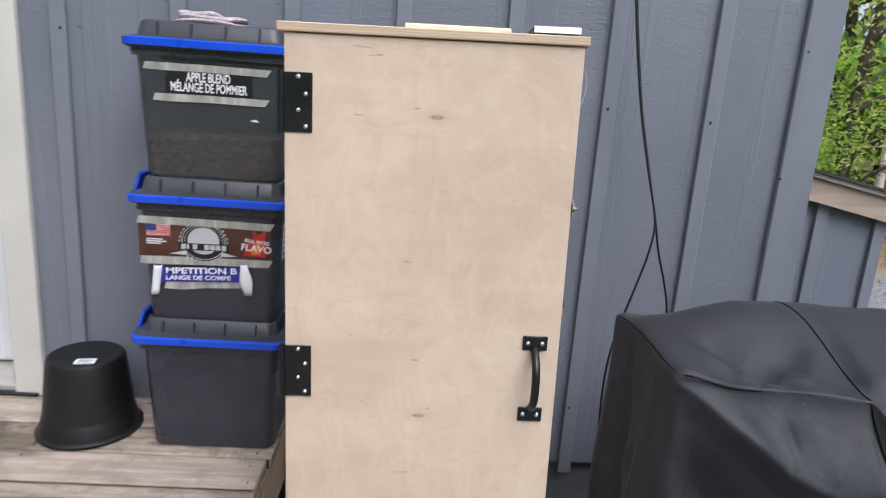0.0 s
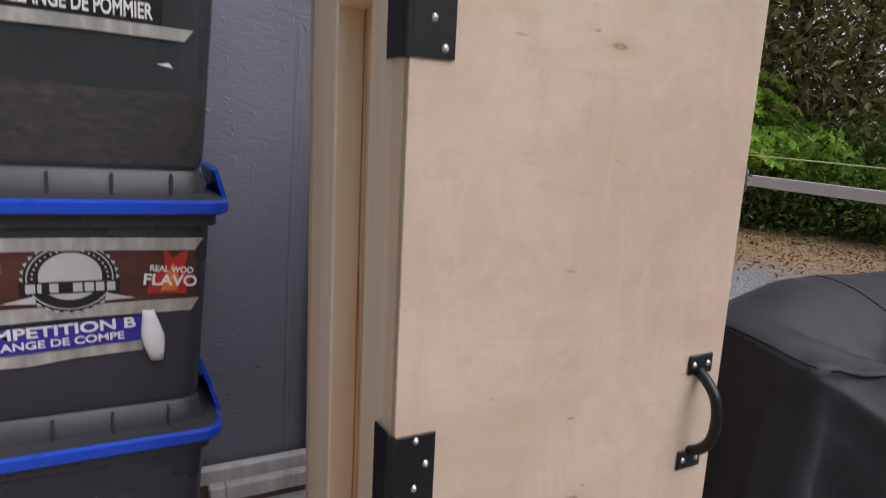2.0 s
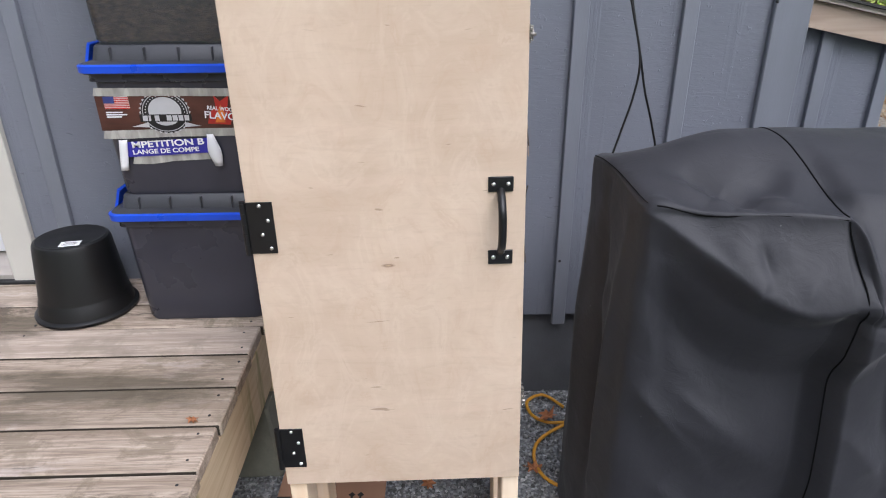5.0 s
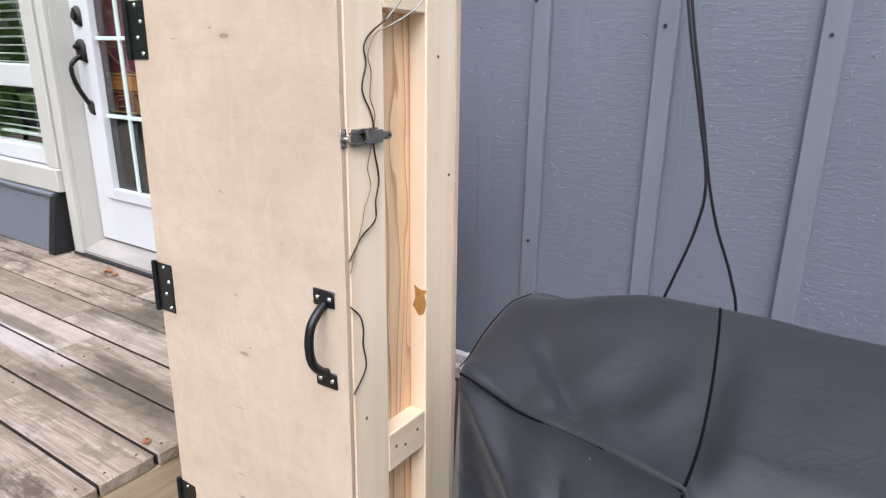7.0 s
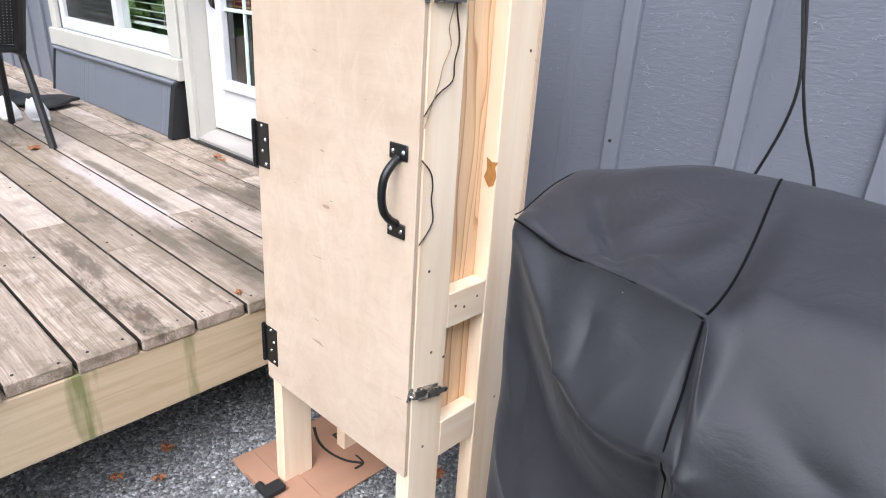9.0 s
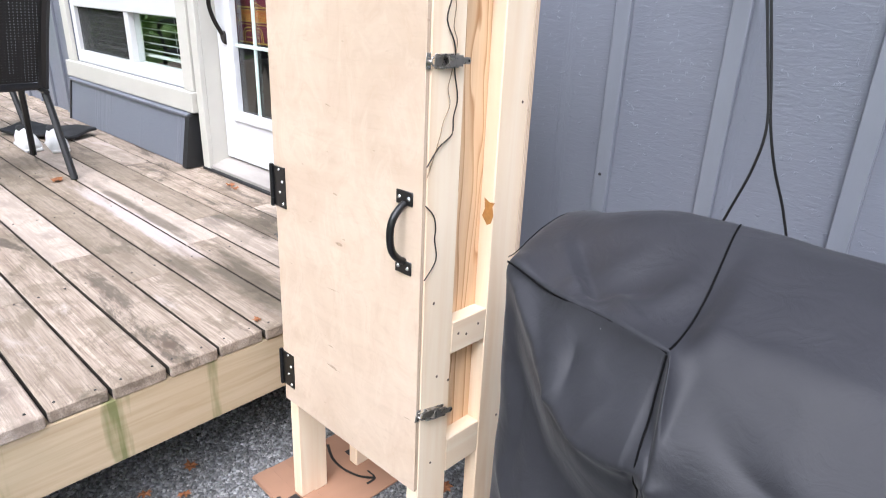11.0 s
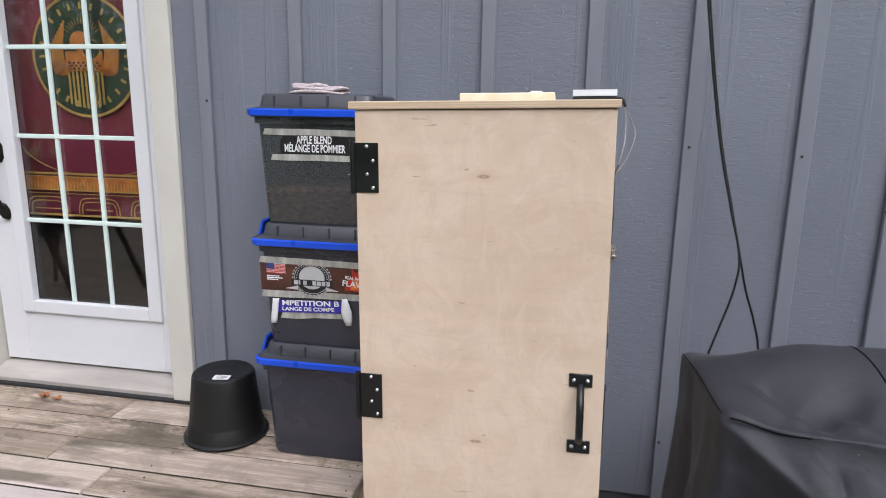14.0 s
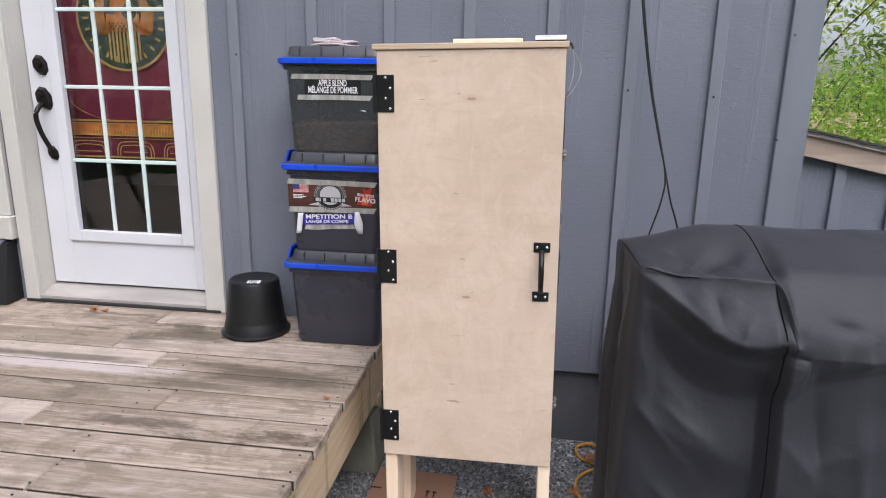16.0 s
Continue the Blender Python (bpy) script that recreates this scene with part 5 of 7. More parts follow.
def storage_bin(x, y, z, label, fill, folded=False):
    """A lidded tote; local origin at its base, front at -y."""
    b = thing("storage_bin", label, "storage bin", pose(x, y, z), "stacked bins")
    bm = bmesh.new()
    H = 0.318
    loft(bm, [ring_rect(bm, 0.160, -0.118, 0.118, 0.03, 0.0), ring_rect(bm, 0.165, -0.122, 0.122, 0.03, 0.012), ring_rect(bm, 0.178, -0.134, 0.132, 0.03, H - 0.03), ring_rect(bm, 0.188, -0.142, 0.138, 0.03, H - 0.028), ring_rect(bm, 0.188, -0.142, 0.138, 0.03, H - 0.006)], True, False)
    part("body", bm, M_SMOKE if fill > 0.2 else M_TUB, b, "see-through smoky grey tub", True)
    if fill > 0.2:
        bm = bmesh.new()
        rings_ = [ring_rect(bm, 0.1605, -0.1185, 0.116, 0.028, 0.006, 14), ring_rect(bm, 0.1625 + 0.0135 * fill, -0.1200 - 0.0125 * fill, 0.116 + 0.01 * fill, 0.028, 0.29 * fill, 14)]
        for k in range(1, 10):
            s_ = 1 - k / 10
            rings_.append(ring_rect(bm, (0.158 + 0.014 * fill) * s_ + 0.004, (-0.116 - 0.012 * fill) * s_ - 0.004, 0.116 * s_ + 0.004, 0.028 * s_ + 0.001, 0.29 * fill, 14))
        loft(bm, rings_)
        for v_ in rings_[1]:
            v_.co.z += 0.008 * math.sin(v_.co.x * 31 + fill * 9) + 0.010 * noise.noise(Vector((v_.co.x * 60, v_.co.y * 60, fill)))
        for r_ in rings_[2:]:
            for v_ in r_:
                v_.co.z += 0.012 + 0.008 * noise.noise(Vector((v_.co.x * 40, v_.co.y * 40, fill * 7)))
        part("pellets", bm, M_PELLET, b, "brown wood pellets inside")
    bm = bmesh.new()
    loft(bm, [ring_rect(bm, 0.198, -0.152, 0.145, 0.035, H - 0.010), ring_rect(bm, 0.200, -0.154, 0.146, 0.035, H + 0.012), ring_rect(bm, 0.185, -0.140, 0.138, 0.03, H + 0.017), ring_rect(bm, 0.176, -0.130, 0.132, 0.03, H + 0.020),
              ring_rect(bm, 0.170, -0.123, 0.126, 0.03, H + 0.050), ring_rect(bm, 0.164, -0.117, 0.120, 0.028, H + 0.055), ring_rect(bm, 0.150, -0.105, 0.108, 0.025, H + 0.050), ring_rect(bm, 0.148, -0.103, 0.106, 0.025, H + 0.028)])
    lid = part("lid", bm, M_LID, b, "charcoal grey lid", True)
    for kx in (-0.12, -0.04, 0.04, 0.12):
        bm = bmesh.new()
        box(bm, kx - 0.002, kx + 0.002, -0.135, -0.1175, H + 0.014, H + 0.050, 0.001)
        part("rib", bm, M_LID, lid)
    bm = bmesh.new()
    o = [ring_rect(bm, 0.204, -0.158, 0.150, 0.037, H - 0.006), ring_rect(bm, 0.205, -0.159, 0.151, 0.037, H + 0.010), ring_rect(bm, 0.199, -0.153, 0.145, 0.035, H + 0.0135)]
    loft(bm, o, False, False)
    t = ring_rect(bm, 0.198, -0.152, 0.145, 0.035, H - 0.006)
    loft(bm, [t, o[0]], False, False)
    part("lid_edge", bm, M_BLUE, b, "bright blue lid edge", True)
    for s in (-1, 1):
        bm = bmesh.new()
        extrude = [(s * 0.2055, H + 0.012), (s * 0.2125, H + 0.011), (s * 0.2095, H - 0.020), (s * 0.2045, H - 0.018)] if folded else [(s * 0.206, H + 0.002), (s * 0.212, H + 0.006), (s * 0.196, H + 0.056), (s * 0.190, H + 0.052)]
        a = [bm.verts.new((px, -0.075, pz)) for px, pz in extrude]
        c = [bm.verts.new((px, 0.075, pz)) for px, pz in extrude]
        bm.faces.new(a)
        bm.faces.new(c[::-1])
        for i in range(4):
            j = (i + 1) % 4
            bm.faces.new((a[i], c[i], c[j], a[j]))
        part("latch_handle", bm, M_BLUE, b, "blue clip handle")
    return b


BX, BY = -0.515, 1.735
storage_bin(BX - 0.005, BY, 0.534, "smoky plastic storage bin with blue-edged lid on the deck", 0.12)
bin_mid = storage_bin(BX, BY, 0.534 + 0.374, "smoky plastic storage bin with taped brown wood-pellet label", 0.0)
bin_top = storage_bin(BX + 0.005, BY, 0.534 + 0.748, "smoky plastic storage bin with taped apple pellet label", 0.34, True)


def front(z):
    """The y of a bin's front wall at the height z above its base."""
    return -0.122 - 0.0120 * (z - 0.012) / 0.276


def label_patch(parent, name, pts, mat_, up=0.0012, label=""):
    bm = bmesh.new()
    f = [bm.verts.new((x, front(z) - up, z)) for x, z in pts]
    b = [bm.verts.new((x, front(z) - up + 0.0008, z)) for x, z in pts]
    bm.faces.new(f)
    bm.faces.new(b[::-1])
    for i in range(len(pts)):
        j = (i + 1) % len(pts)
        bm.faces.new((f[i], b[i], b[j], f[j]))
    return part(name, bm, mat_, parent, label)


def tape(parent, x0, x1, z0, z1, slant=0.0, up=0.0030):
    pts = [(x0, z0), (x0 + 0.05, z0 - 0.001), ((x0 + x1) / 2, z0 + 0.001 + slant / 2), (x1 - 0.012, z0 + slant), (x1, z1 + slant), ((x0 + x1) / 2, z1 + slant / 2 + 0.0012), (x0 + 0.006, z1)]
    label_patch(parent, "tape", pts, M_TAPE, up, "translucent packing tape")


# top bin: black label with white words between two tapes
label_patch(bin_top, "label", [(-0.105, 0.205), (0.103, 0.205), (0.103, 0.248), (0.09, 0.260), (-0.09, 0.260), (-0.105, 0.245)], M_LABELK, label="black printed label")
words("lettering", "APPLE BLEND", 0.030, -0.001, 0.245, front(0.245) - 0.0022, M_LABELW, bin_top, "white printed words", 0.105, 0, 0.0007)
words("lettering", "M\u00c9LANGE DE POMMIER", 0.030, -0.001, 0.221, front(0.221) - 0.0022, M_LABELW, bin_top, "white printed words", 0.182, 0, 0.0007)
tape(bin_top, -0.155, 0.150, 0.259, 0.276, -0.002)
tape(bin_top, -0.135, 0.145, 0.187, 0.204, 0.0)
label_patch(bin_top, "scuff", [(0.095, 0.152), (0.118, 0.148), (0.112, 0.155)], M_LABELW)

# middle bin: brown label with a round badge, a small flag, a flame, then a blue strip with curled ends
label_patch(bin_mid, "label", [(-0.178, 0.170), (0.155, 0.170), (0.155, 0.262), (-0.178, 0.262)], M_LABELR, label="brown wood-look printed label")
yb = front(0.21) - 0.0030
bm = bmesh.new()
disc(bm, (-0.015, 0.215), 0.060, 0.052, yb, 40)
bd = part("badge", bm, M_LABELK, bin_mid, "round black and grey badge")
bm = bmesh.new()
for k in range(30):
    a, d = radians(12 * k), radians(4.5)
    poly(bm, [(-0.015 + 0.0585 * math.cos(a - d), 0.215 + 0.0505 * math.sin(a - d)), (-0.015 + 0.063 * math.cos(a), 0.215 + 0.0545 * math.sin(a)), (-0.015 + 0.0585 * math.cos(a + d), 0.215 + 0.0505 * math.sin(a + d))], yb - 0.0005)
disc(bm, (-0.015, 0.215), 0.055, 0.0475, yb - 0.0006, 40, 0.965)
disc(bm, (-0.015, 0.217), 0.040, 0.035, yb - 0.0006, 36)
for k in range(-5, 18):
    a = radians(90 - 60 + k * 10)
    disc(bm, (-0.015 + 0.0475 * math.cos(a), 0.215 + 0.041 * math.sin(a)), 0.0016, 0.0016, yb - 0.0006, 8)
part("badge_print", bm, M_GREYP, bd)
bm = bmesh.new()
poly(bm, [(-0.078, 0.192), (0.048, 0.192), (0.048, 0.210), (-0.078, 0.210)], yb - 0.0013)
part("badge_band", bm, M_LABELK, bd)
bm = bmesh.new()
for k, w in enumerate((0.012, 0.005, 0.011, 0.0, 0.012, 0.012, 0.011, 0.011)):
    if w:
        x = -0.0705 + 0.0145 * k
        box(bm, x, x + w, yb - 0.0022, yb - 0.0016, 0.1945, 0.2075)
part("plain_bars", bm, M_GREYP, bd)
for tri_ in ([(-0.100, 0.180), (-0.060, 0.190), (-0.058, 0.178)], [(0.068, 0.180), (0.028, 0.178), (0.030, 0.190)]):
    bm = bmesh.new()
    poly(bm, tri_, yb - 0.0004)
    part("badge_ribbon", bm, M_GREYP, bd)
fl = label_patch(bin_mid, "flag", [(-0.158, 0.224), (-0.098, 0.224), (-0.098, 0.254), (-0.158, 0.254)], M_LABELW, 0.0022, "small striped flag print")
bm = bmesh.new()
for k in range(7):
    z = 0.2245 + k * 0.0043
    box(bm, -0.158, -0.098, front(z) - 0.0031, front(z) - 0.0024, z, z + 0.0022)
part("stripes", bm, M_RED, fl)
bm = bmesh.new()
box(bm, -0.158, -0.132, front(0.245) - 0.0040, front(0.245) - 0.0033, 0.238, 0.2545)
part("canton", bm, M_NAVY, fl)
bm = bmesh.new()
for k, w in enumerate((0.040, 0.050, 0.036)):
    box(bm, -0.158, -0.158 + w, front(0.21) - 0.0028, front(0.21) - 0.0020, 0.214 - k * 0.0055, 0.217 - k * 0.0055)
part("plain_bars", bm, M_LABELW, bin_mid)
label_patch(bin_mid, "flame", [(0.085, 0.185), (0.140, 0.182), (0.148, 0.205), (0.138, 0.225), (0.145, 0.255), (0.122, 0.240), (0.108, 0.255), (0.110, 0.228), (0.092, 0.212)], M_RED, 0.0022, "red and orange flame print")
label_patch(bin_mid, "flame_core", [(0.104, 0.188), (0.128, 0.188), (0.130, 0.21), (0.122, 0.232), (0.113, 0.214)], M_ORANGE, 0.0029)
words("lettering", "REAL WOO", 0.013, 0.120, 0.222, front(0.222) - 0.0040, M_LABELW, bin_mid, "white printed words", 0.062, -6, 0.0003)
words("lettering", "FLAVO", 0.024, 0.118, 0.204, front(0.204) - 0.0040, M_LABELW, bin_mid, "white printed words", 0.076, -5, 0.0005)
tape(bin_mid, -0.180, 0.165, 0.256, 0.275, -0.004)
tape(bin_mid, -0.178, 0.160, 0.150, 0.170, 0.004)
st = label_patch(bin_mid, "blue_strip", [(-0.130, 0.102), (0.082, 0.112), (0.080, 0.150), (-0.128, 0.141)], M_LABELB, 0.0050, "blue printed strip with curling white ends")
words("lettering", "MPETITION B", 0.022, -0.022, 0.137, front(0.137) - 0.0068, M_LABELW, bin_mid, "white printed words", 0.180, 2.4, 0.0006)
words("lettering", "LANGE DE COMPE", 0.016, -0.030, 0.118, front(0.118) - 0.0068, M_LABELW, bin_mid, "white printed words", 0.165, 2.4, 0.0004)
tape(bin_mid, -0.120, 0.090, 0.084, 0.102, 0.010)
for x0, x1, z0, z1, lean in ((0.072, 0.112, 0.078, 0.160, 0.012), (-0.152, -0.118, 0.070, 0.148, -0.010)):
    bm = bmesh.new()
    g = []
    for i in range(9):
        u = i / 8
        row = []
        for j in range(7):
            v = j / 6
            a = (u - 0.5) * 2.2
            w = 0.45 + 0.55 * max(0.0, 1 - abs(2 * v - 0.9)) ** 0.8 if x0 > 0 else 0.7
            row.append(bm.verts.new(((x0 + x1) / 2 + lean * (0.5 - v) + (x1 - x0) * 0.5 * math.sin(a) * w, front(0.1) - 0.008 - 0.016 * (math.cos(a) - 0.3) * w, z0 + (z1 - z0) * v)))
        g.append(row)
    for i in range(8):
        for j in range(6):
            bm.faces.new((g[i][j], g[i + 1][j], g[i + 1][j + 1], g[i][j + 1]))
    c = part("curled_end", bm, M_LABELW, bin_mid, "curled white label end", True)
    md = c.modifiers.new("thick", "SOLIDIFY")
    md.thickness = 0.0008

# stickers on the bins' end walls
for bin_, z0, z1 in ((bin_top, 0.150, 0.262), (bin_mid, 0.165, 0.265)):
    bm = bmesh.new()
    quad = []
    for z_ in (z0, z1):
        hw_ = 0.165 + 0.013 * (z_ - 0.012) / 0.276
        quad.append([(hw_ + 0.0015, -0.085, z_), (hw_ + 0.0015, 0.010, z_)])
    ring_ = [bm.verts.new(v_) for v_ in (quad[0][0], quad[0][1], quad[1][1], quad[1][0])]
    back_ = [bm.verts.new((v_[0] - 0.0012, v_[1], v_[2])) for v_ in (quad[0][0], quad[0][1], quad[1][1], quad[1][0])]
    bm.faces.new(ring_)
    bm.faces.new(back_[::-1])
    for i in range(4):
        bm.faces.new((ring_[i], back_[i], back_[(i + 1) % 4], ring_[(i + 1) % 4]))
    st_ = part("end_sticker", bm, M_LABELW, bin_, "white and blue printed sticker")
    bm = bmesh.new()
    for k in range(5):
        z_ = z0 + 0.012 + k * (z1 - z0 - 0.02) / 5
        hw_ = 0.165 + 0.013 * (z_ - 0.012) / 0.276
        box(bm, hw_ + 0.0017, hw_ + 0.0026, -0.078, -0.005 - 0.02 * (k % 2), z_, z_ + (0.012 if k == 4 else 0.006))
    part("plain_bars", bm, M_LABELB, st_)

# folded towel on the top bin
towel = thing("towel", "folded pinkish-white cloth lying on the top bin", "towel", pose(-0.535, 1.70, 1.6535))
for k, (z, dx, rx, ry) in enumerate(((0.0, 0.0, 0.088, 0.06), (0.0105, 0.008, 0.080, 0.055), (0.019, -0.020, 0.052, 0.048))):
    bm = bmesh.new()
    n_ = 36
    rings = []
    for f_, zz in ((0.86, 0.0), (0.97, 0.003), (1.0, 0.007), (0.95, 0.011), (0.82, 0.0135), (0.5, 0.014), (0.02, 0.013)):
        rings.append([bm.verts.new((dx + rx * f_ * (abs(math.cos(t)) ** 0.7) * (1 if math.cos(t) > 0 else -1) * (1 + 0.05 * math.sin(5 * t + k)), ry * f_ * (abs(math.sin(t)) ** 0.7) * (1 if math.sin(t) > 0 else -1), z + zz + 0.003 * math.sin(3 * t + 2 * k) * f_)) for t in [2 * math.pi * i / n_ for i in range(n_)]])
    loft(bm, rings, True, True)
    part("fold", bm, M_TOWEL, towel, smooth=True)

# upturned nursery pot
pot = thing("plant_pot", "upturned black plastic nursery pot on the deck", "plant pot", pose(-0.893, 1.700, 0.534) @ Matrix.Diagonal((1, 1, 0.915, 1)))
bm = bmesh.new()
lathe(bm, [(0.131, 0.0), (0.137, 0.002), (0.138, 0.010), (0.133, 0.014), (0.128, 0.016), (0.121, 0.055), (0.1185, 0.060), (0.1175, 0.066), (0.101, 0.232), (0.097, 0.242), (0.090, 0.246), (0.080, 0.243), (0.074, 0.240), (0.03, 0.239), (0.0005, 0.239)], 56)
part("shell", bm, M_POT, pot, smooth=True)
bm = bmesh.new()
box(bm, 0.0, 0.052, -0.075, -0.040, 0.2465, 0.2470)
bmesh.ops.rotate(bm, verts=bm.verts, cent=(0.026, -0.055, 0.24), matrix=Matrix.Rotation(radians(10), 3, "Z"))
stk = part("sticker", bm, M_LABELW, pot, "white paper sticker")
bm = bmesh.new()
for k in range(3):
    box(bm, 0.008, 0.044, -0.068 + k * 0.008, -0.0655 + k * 0.008, 0.2472, 0.2475)
part("plain_bars", bm, M_INK, stk)


# ---- covered grill ----
def ease(t):
    t = max(0.0, min(1.0, t))
    return t * t * (3 - 2 * t)


GX0, GX1, GY1 = 0.486, 2.05, 1.42
SEAMX = 0.842


def along(x, knots):
    """A smooth line through the knots (x, value)."""
    for (xa, va), (xb, vb) in zip(knots, knots[1:]):
        if x <= xb:
            return va + (vb - va) * ease((x - xa) / (xb - xa))
    return knots[-1][1]


def straight(x, knots):
    return float(np.interp(x, [k[0] for k in knots], [k[1] for k in knots]))


def grill_front(x):
    return straight(x, ((0.49, 1.105), (0.52, 1.100), (0.836, 1.022))) - 0.088 * ease((x - 0.838) / 0.045) + 0.012 * ease((x - 0.9) / 0.3)


def grill_top(x, y):
    f = grill_front(x)
    rise = ease((y - f - 0.01) / (1.275 - f)) * (1 - 0.93 * ease((y - 1.30) / 0.13))
    z = 1.043 + 0.014 * ease((y - f) / 0.2) * ease((0.62 - x) / 0.14) + 0.094 * rise * ease((x - 0.40) / 0.34)
    z -= 0.010 * math.exp(-((x - 0.63) / 0.06) ** 2) * (1 - ease((y - f) / 0.10))
    z -= 0.100 * ease((x - 0.838) / 0.045) * (1 - ease((y - 0.925) / 0.15))
    return z


def round_off(x, y):
    return 0.010 + 0.060 * ease((x - 0.838) / 0.075) * ease((1.1 - y) / 0.08)


# swags of the front: the height of each ridge or hollow along x, and how far it stands out
SWAGS = ((((0.49, 1.045), (0.52, 1.034), (0.60, 0.980), (0.69, 0.915), (0.766, 0.878), (0.85, 0.905), (0.95, 0.935), (1.10, 0.930), (1.30, 0.92)), ((0.49, 0.0), (0.53, 0.004), (0.58, 0.030), (0.64, 0.064), (0.72, 0.094), (0.80, 0.096), (0.84, 0.090), (0.90, 0.088), (1.0, 0.004), (2.0, 0.003))),
         (((0.49, 1.005), (0.52, 0.975), (0.60, 0.905), (0.69, 0.850), (0.766, 0.825), (0.85, 0.850), (0.95, 0.880), (1.10, 0.880), (1.30, 0.87)), ((0.49, -0.006), (0.53, -0.006), (0.58, 0.010), (0.64, 0.028), (0.72, 0.046), (0.80, 0.044), (0.85, 0.036), (0.90, 0.018), (1.0, -0.010), (2.0, -0.004))),
         (((0.49, 0.955), (0.53, 0.875), (0.60, 0.780), (0.67, 0.715), (0.755, 0.695), (0.87, 0.715), (0.95, 0.79), (1.10, 0.84), (1.30, 0.83)), ((0.49, -0.012), (0.55, -0.022), (0.67, -0.020), (0.80, -0.016), (0.86, -0.030), (1.0, -0.034), (2.0, -0.02))),
         (((0.49, 0.70), (0.55, 0.620), (0.64, 0.565), (0.77, 0.535), (0.9, 0.49), (1.3, 0.52)), ((0.49, 0.010), (0.60, 0.026), (0.77, 0.024), (0.85, -0.004), (1.1, -0.006), (2.0, 0.0))),
         (((0.49, 0.60), (0.55, 0.500), (0.64, 0.440), (0.77, 0.400), (0.9, 0.36), (1.3, 0.40)), ((0.49, 0.004), (0.60, 0.008), (0.77, 0.004), (0.85, -0.016), (1.1, -0.010), (2.0, 0.0))),
         (((0.49, 0.40), (0.55, 0.300), (0.64, 0.250), (0.77, 0.22), (1.3, 0.22)), ((0.49, 0.012), (0.62, 0.020), (0.77, 0.014), (0.85, -0.004), (2.0, 0.0))))


def swag(x, zs, top):
    """How far the cloth stands out of the front at x, at the heights zs."""
    def soft(k):
        return sum(straight(x + d, k) for d in (-0.048, -0.036, -0.024, -0.012, 0.0, 0.012, 0.024, 0.036, 0.048)) / 9

    ks = sorted([(top, 0.0)] + [(soft(a), soft(b)) for a, b in SWAGS if soft(a) < top - 0.004] + [(0.07, 0.0)])
    kz, kv = np.array([k[0] for k in ks]), np.array([k[1] for k in ks])
    z = np.clip(np.asarray(zs, float), kz[0], kz[-1])
    i = np.clip(np.searchsorted(kz, z, side="right") - 1, 0, len(ks) - 2)
    u = (z - kz[i]) / np.maximum(kz[i + 1] - kz[i], 1e-4)
    u = 0.45 * u + 0.55 * u * u * (3 - 2 * u)
    val = 0.86 * (kv[i] + (kv[i + 1] - kv[i]) * u)
    return np.where(val > 0, val * (1 - ease((x - 0.836) / 0.048)), val)


